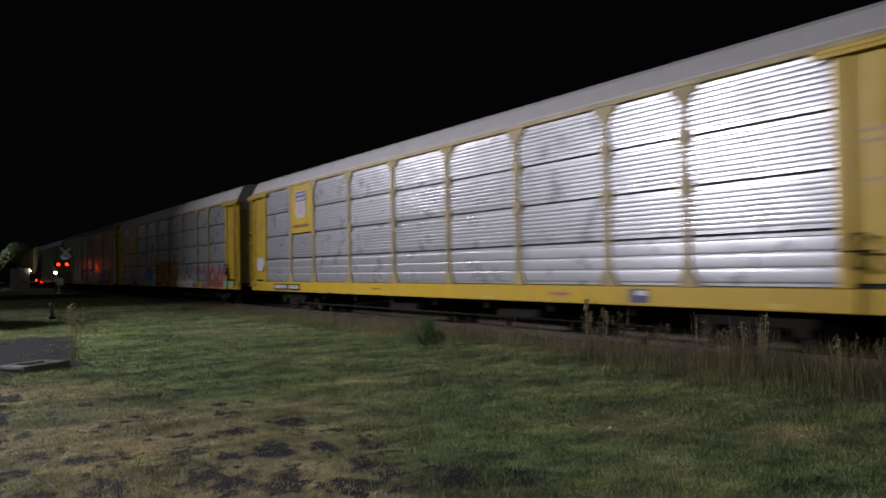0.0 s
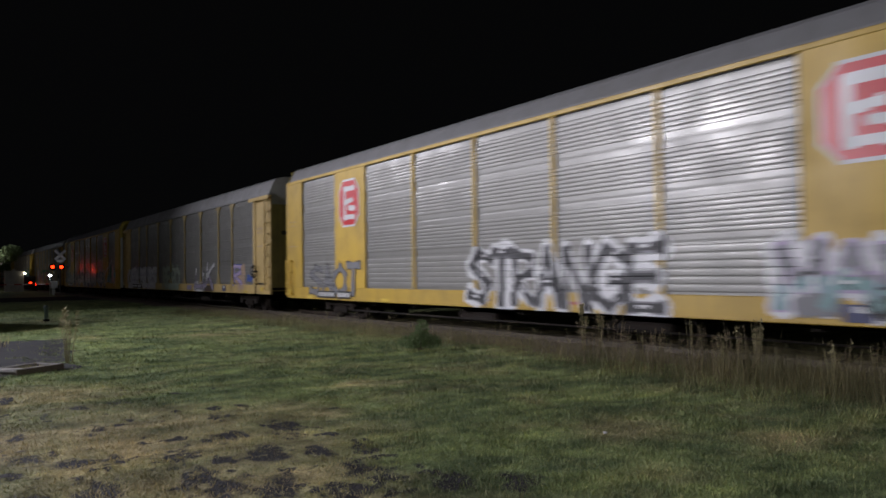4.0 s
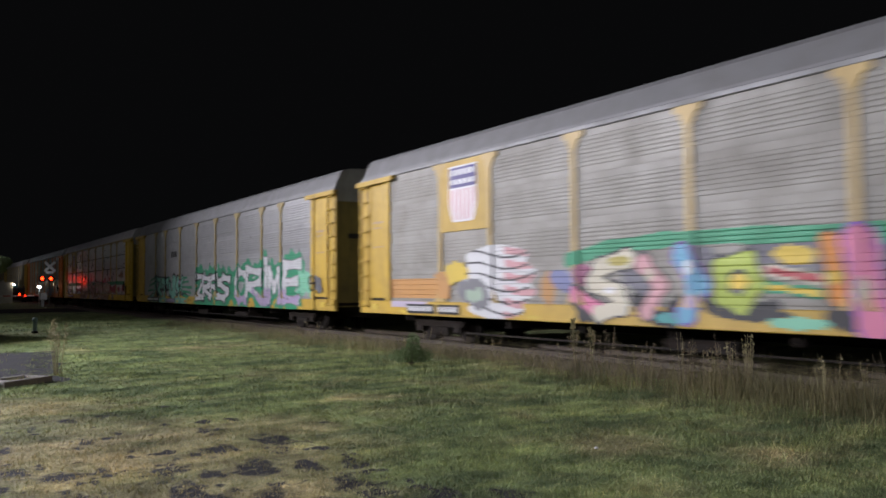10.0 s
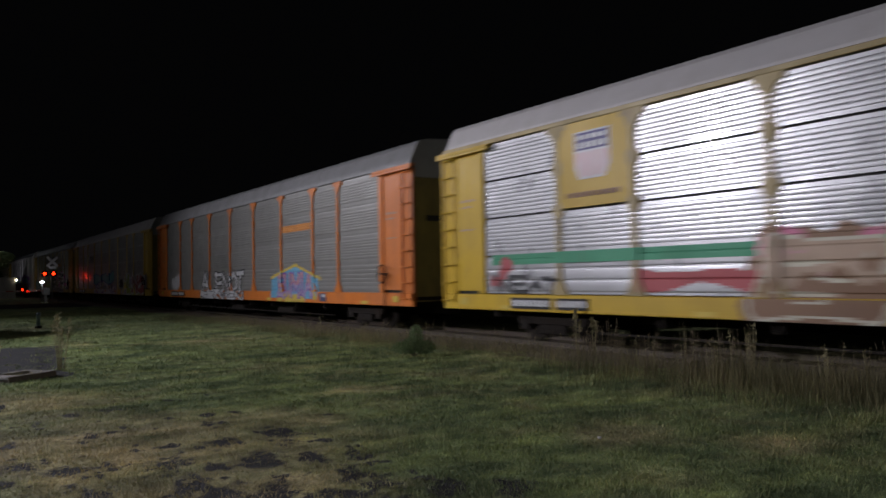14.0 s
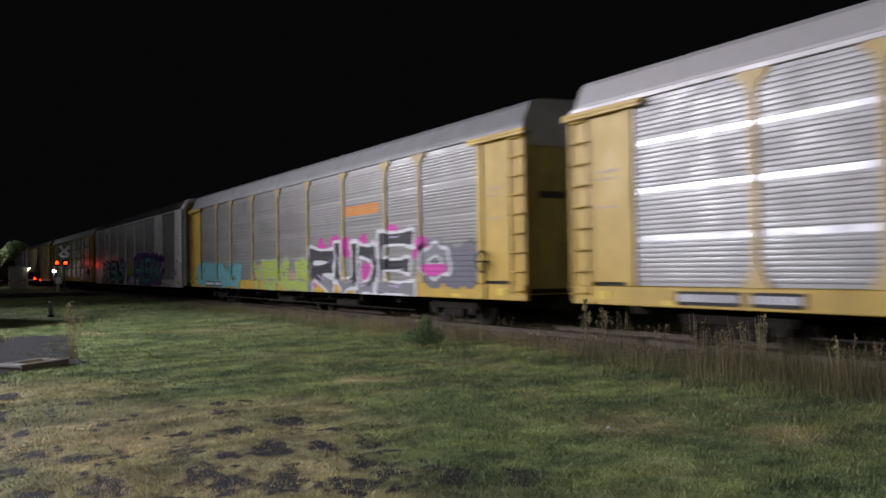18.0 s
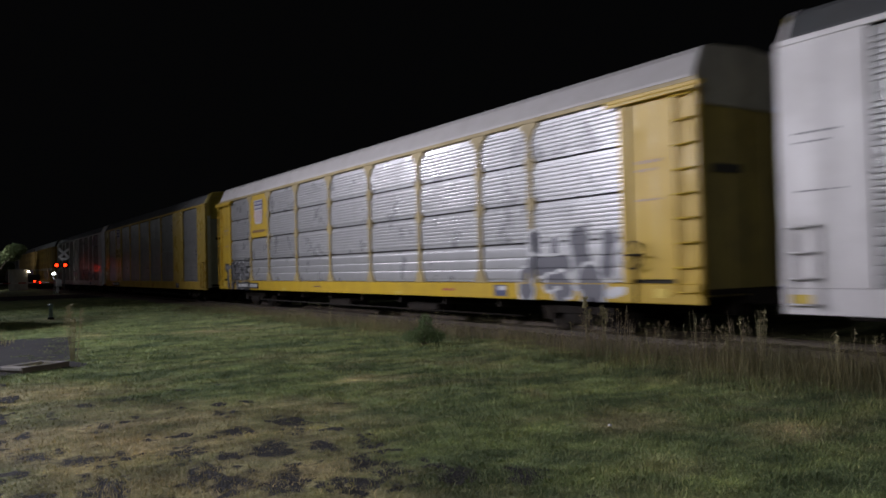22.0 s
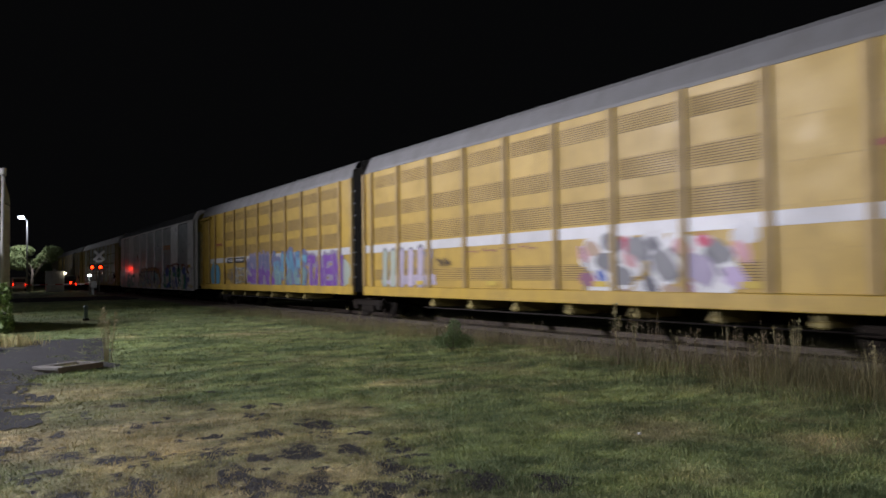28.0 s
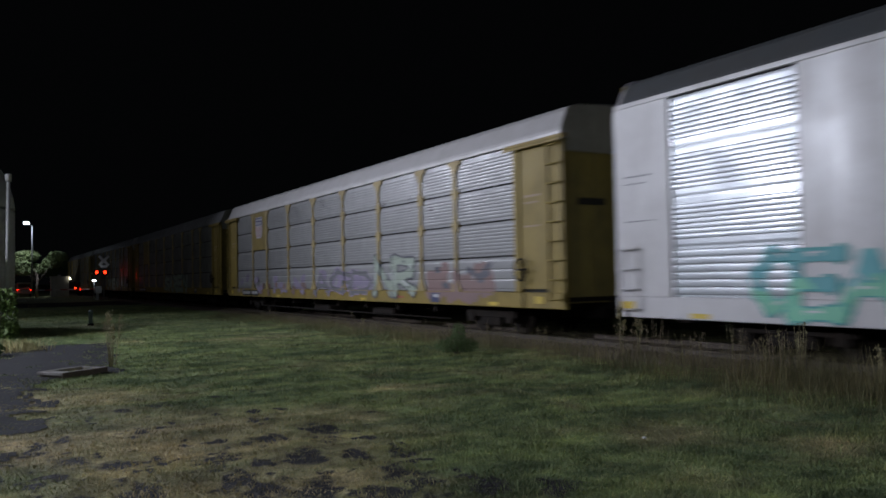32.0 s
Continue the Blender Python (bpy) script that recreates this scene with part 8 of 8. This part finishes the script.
shrub("bush", (0.45, 27.5, 0), [((0.1, -.2, 0.6), (0.5, 0.5, 0.55)), ((-.5, 0.1, 0.9), (0.6, 0.6, 0.6)), ((0.2, 0.3, 1.15), (0.35, 0.4, 0.4)), ((-1.0, 0, 1.1), (0.7, 0.6, 0.6)), ((0.3, -.3, 0.25), (0.3, 0.4, 0.3))], 420, 0.07, 3, "leafy green bush at the foot of the silo", "bush", mat("bright_leaf", (0.14, 0.21, 0.06), 0.6, 0.0, grime=0.2, scale=5, varied=0.2))
shrub("bush", (-1.3, 20.6, 0), [((0, 0, 0.35), (0.9, 0.5, 0.4)), ((0.8, 0.1, 0.25), (0.6, 0.4, 0.3)), ((1.4, 0.2, 0.15), (0.4, 0.3, 0.2))], 420, 0.05, 5, "low dry shrub beside the asphalt")
stems("tall_weed", (2.4, 47.5, 0), 6, 1.3, 0.5, 8, 0, "broad-leaved weed near the silo", 1.6)

post = new("marker_post")
post.location = (3.65, 33.0, 0)
part("pipe", spun(bmesh.new(), ((0.07, -0.05), (0.07, 0.44), (0.09, 0.46), (0.09, 0.53), (0.05, 0.58)), (0, 0, 0), 14), mat("bluish_pipe", (0.13, 0.19, 0.2), 0.5, 0.0), post)
part("base_ring", spun(bmesh.new(), ((0.12, -0.04), (0.12, 0.05), (0.075, 0.07)), (0, 0, 0), 14), IRON, post)
tagged(post, "short blue-grey pipe post standing in the grass", "post")

litter = part("litter", boxes((5.515, 5.545, 5.60, 5.64, 0.02, 0.04), bevel=0.006), WHITE, None)
tagged(litter, "small white scrap of litter on the grass", "litter")

# ---------- silo with a standpipe ----------
SILO = mat("dull_silo_steel", (0.64, 0.64, 0.63), 0.6, 0.1, grime=0.4)
silo = new("silo")
silo.location = (-2.1, 33.6, 0)
rings = [(3.2, -0.05)]
for k in range(28):
    z = k * 0.155
    rings += [(3.2, z + 0.03), (3.225, z + 0.08), (3.2, z + 0.13)]
wall_h = 4.4
part("wall", spun(bmesh.new(), rings, (0, 0, 0), 48), SILO, silo, "grey corrugated silo wall")
dome = [(3.22, wall_h)] + [(3.2 * math.cos(a), wall_h + 2.9 * math.sin(a)) for a in [radians(8 + k * 10) for k in range(9)]] + [(0.2, wall_h + 2.95)]
part("dome", spun(bmesh.new(), dome, (0, 0, 0), 48), SILO, silo, "rounded silo roof")
tagged(silo, "grey steel silo with a rounded top", "silo")
bm = bmesh.new()
rod(bm, (0.74, 30.2, -0.05), (0.80, 30.2, 5.1), 0.06, seg=10)
rod(bm, (0.80, 30.2, 5.1), (0.80, 30.2, 5.35), 0.10, 0.10, 10)
pipe = part("standpipe", bm, SILO, None)
tagged(pipe, "upright grey vent pipe beside the silo", "pipe")

# plain gabled wall out of view, added to throw a shadow over the grass
bm = bmesh.new()
side = ((27.6, -0.05), (30.6, -0.05), (30.6, 3.3), (29.1, 3.6), (27.6, 3.2))
a = [bm.verts.new((-1.75, y, z)) for y, z in side]
b = [bm.verts.new((-1.55, y, z)) for y, z in side]
bm.faces.new(a)
bm.faces.new(b[::-1])
for i in range(len(side)):
    bm.faces.new((a[(i + 1) % 5], a[i], b[i], b[(i + 1) % 5]))
bmesh.ops.recalc_face_normals(bm, faces=bm.faces)
tagged(part("wall_west", bm, SILO, None), "unseen grey gabled wall added to cast a shadow on the grass", "wall", kind="structure")

# ---------- level crossing ----------
RED_GLOW = glow("red_lens", (1.0, 0.025, 0.004), 6.0)
SIGNAL_GREY = mat("signal_aluminium", (0.3, 0.3, 0.3), 0.6, 0.2)
sig = new("crossing_signal")
sig.location = (9.98, 80.0, 0)
part("foundation", boxes((-0.4, 0.4, -0.4, 0.4, -0.05, 0.25), bevel=0.03), BALLAST, sig)
part("mast", rod(bmesh.new(), (0, 0, 0.2), (0, 0, 4.1), 0.07, seg=12), SIGNAL_GREY, sig)
for s in (1, -1):
    bm = boxes((-0.62, 0.62, -0.02, 0.02, -0.115, 0.115), bevel=0.01)
    bmesh.ops.rotate(bm, cent=(0, 0, 0), matrix=Matrix.Rotation(radians(45 * s), 3, "Y"), verts=bm.verts)
    part("crossbuck_board", bm, WHITE, sig, "white crossbuck board", at=(0, -0.11 - 0.045 * (s < 0), 3.7))
part("track_sign", boxes((-0.3, 0.3, -0.12, -0.09, 3.05, 3.28), bevel=0.01), WHITE, sig)
part("cross_arm", boxes((-0.75, 0.75, -0.06, 0.06, 2.55, 2.65), bevel=0.01), SIGNAL_GREY, sig)
for x in (-0.62, 0.10):
    part("backboard", spun(bmesh.new(), ((0.3, 0.0), (0.3, 0.02)), (0, 0, 0), 20), BLACK, sig, at=(x, -0.1, 2.6)).rotation_euler = (radians(90), 0, 0)
    part("red_lens", spun(bmesh.new(), ((0.15, 0.0), (0.14, 0.03), (0.06, 0.05)), (0, 0, 0), 16), RED_GLOW, sig, "lit red flashing lens", at=(x, -0.13, 2.6)).rotation_euler = (radians(90), 0, 0)
    part("lens_hood", spun(bmesh.new(), ((0.19, 0.0), (0.19, 0.2), (0.17, 0.2), (0.17, 0.0)), (0, 0, 0), 16), BLACK, sig, at=(x, -0.12, 2.6)).rotation_euler = (radians(90), 0, 0)
tagged(sig, "crossing signal with white crossbuck and lit red lamps", "crossing signal")

gate = new("crossing_gate")
gate.location = (9.7, 82.5, 0)
RED_BAND = mat("gate_red", (0.45, 0.03, 0.03), 0.5)
for k in range(14):
    part("gate_board", boxes((-9.0 + k * 0.64, -9.0 + (k + 1) * 0.64 - 0.004, -0.03, 0.03, 0.98, 1.08)), RED_BAND if k % 2 else WHITE, gate)
part("gate_box", boxes((-0.2, 0.4, -0.25, 0.25, 0.6, 1.3), bevel=0.04), SIGNAL_GREY, gate)
part("gate_post", boxes((-0.1, 0.15, -0.12, 0.12, -0.05, 0.6)), SIGNAL_GREY, gate)
part("gate_lamp", spun(bmesh.new(), ((0.05, 0.0), (0.09, 0.05), (0.09, 0.14), (0.04, 0.18)), (0, 0, 0), 12), RED_GLOW, gate, "small red gate lamp", at=(-1.9, 0, 1.08))
tagged(gate, "lowered red and white crossing gate arm", "barrier")

hut = new("signal_hut")
hut.location = (8.1, 104, 0)
HUT = mat("hut_metal", (0.6, 0.6, 0.58), 0.5, 0.3)
part("body", boxes((-0.95, 0.95, -0.9, 0.9, 0.05, 2.4), bevel=0.03), HUT, hut)
part("roof", boxes((-1.02, 1.02, -0.97, 0.97, 2.4, 2.5), bevel=0.03), HUT, hut)
part("door", boxes((-0.45, 0.45, -0.93, -0.9, 0.2, 2.15), bevel=0.01), HUT, hut)
part("vent", boxes((-0.15, 0.15, -0.15, 0.15, 2.5, 2.68), bevel=0.03), HUT, hut)
part("lamp", spun(bmesh.new(), ((0.03, 0.0), (0.09, 0.04), (0.09, 0.12), (0.03, 0.16)), (0, 0, 0), 10), glow("warm_bulb", (1.0, 0.85, 0.6), 30.0), hut, at=(1.05, -0.95, 2.1))
tagged(hut, "small grey metal signal hut with a lit corner lamp", "hut")

lamp = new("street_lamp")
lamp.location = (5.5, 110, 0)
part("pole", rod(bmesh.new(), (0, 0, -0.05), (0, 0, 8.9), 0.11, 0.07, 12), SIGNAL_GREY, lamp)
part("arm", rod(bmesh.new(), (0, 0, 8.8), (-0.7, -0.2, 9.3), 0.05, 0.04, 8), SIGNAL_GREY, lamp)
part("head", boxes((-1.1, -0.4, -0.4, 0.0, 9.3, 9.44), bevel=0.04), SIGNAL_GREY, lamp)
part("lens", spun(bmesh.new(), ((0.1, 0.0), (0.34, 0.04), (0.36, 0.18), (0.2, 0.26)), (0, 0, 0), 14), glow("lamp_lens", (0.85, 0.92, 1.0), 45.0), lamp, at=(-0.62, -0.25, 9.04))
tagged(lamp, "tall street lamp with a bright white head", "street lamp")

# waiting vehicles
def vehicle(name, at, turn, body, label, tail):
    v = new(name)
    v.location, v.rotation_euler = at, (0, 0, radians(turn))
    part("body", boxes((-0.95, 0.95, -2.3, 2.3, 0.35, 0.95), bevel=0.12), body, v)
    part("cabin", boxes((-0.85, 0.85, -1.9, 1.1, 0.94, 1.85), bevel=0.16), body, v)
    part("rear_window", boxes((-0.7, 0.7, -1.93, -1.9, 1.15, 1.65), bevel=0.01), BLACK, v)
    for x in (-0.87, 0.87):
        for y in (-1.45, 1.45):
            part("wheel", spun(bmesh.new(), ((0.2, -0.1), (0.34, -0.1), (0.34, 0.1), (0.2, 0.1)), (0, 0, 0), 16, "X"), BLACK, v, at=(x, y, 0.33))
    for x in (-0.75, 0.75):
        part("lamp", boxes((x - 0.12, x + 0.12, -2.34, -2.3, 0.7, 0.95), bevel=0.02), tail, v)
    return tagged(v, label, "car")


vehicle("van", (4.9, 118, 0), 0, WHITE, "white van with a lit red tail lamp", glow("tail_lamp", (1.0, 0.02, 0.005), 5.0))
vehicle("car", (10.35, 113.2, 0.0), 0, BLACK, "dark car with red tail lamps waiting at the crossing", glow("tail_lamp", (1.0, 0.02, 0.005), 5.0))
# the post is added to hold the small white light in place
lantern = new("lantern_post")
lantern.location = (9.28, 81.2, 0)
part("pole", rod(bmesh.new(), (0, 0, -0.05), (0, 0, 1.75), 0.05, 0.04, 8), SIGNAL_GREY, lantern)
part("lamp", spun(bmesh.new(), ((0.05, 0.0), (0.17, 0.05), (0.17, 0.15), (0.06, 0.2)), (0, 0, 0), 12), glow("white_lantern", (0.9, 0.93, 1.0), 9.0), lantern, "small white lit lamp", at=(0, 0, 1.74))
tagged(lantern, "added short post carrying a small white light at the crossing", "lamp")


def tree(at, height, crown, n, seed, label, leaf=None):
    rng = random.Random(seed)
    t = new("tree")
    t.location = at
    bm = bmesh.new()
    rod(bm, (0, 0, -0.1), (0.1, 0, height * 0.5), 0.2, 0.12, 9)
    tips = []
    for k in range(9):
        a = rng.uniform(0, 6.28)
        b = Vector((math.cos(a) * crown * rng.uniform(.4, 1), math.sin(a) * crown * rng.uniform(.4, 1), height * rng.uniform(0.55, 0.95)))
        rod(bm, (0.05, 0, height * rng.uniform(0.25, 0.5)), b, 0.08, 0.02, 6)
        tips.append(b)
    part("trunk", bm, TIMBER, t)
    bm = bmesh.new()
    for b in tips:
        leaf_cloud(bm, b, (crown * .45, crown * .45, height * 0.13), n, 0.16, rng)
    part("crown", bm, leaf or LEAF, t)
    return tagged(t, label, "tree")


# leaf colour lightened to carry the street lamp's light on the crown
tree((6.2, 113.5, 0), 5.8, 2.9, 900, 4, "spreading tree lit from above by the street lamp", mat("lit_tree_leaf", (0.17, 0.22, 0.09), 0.6, 0.0, grime=0.2, scale=5, varied=0.2))
tree((1.5, 122, 0), 6.5, 3.0, 240, 6, "tree beyond the road in the dark")
tree((11.5, 150, 0), 6.0, 3.0, 200, 7, "dark tree beyond the crossing")


# ---------- what moves ----------
def motions():
    for car, at in TRAIN:
        walk(car, [(t, pose(NEAR, at - SPEED * t, 0)) for t in (0, 8, 16, 24, 32)])


motions()
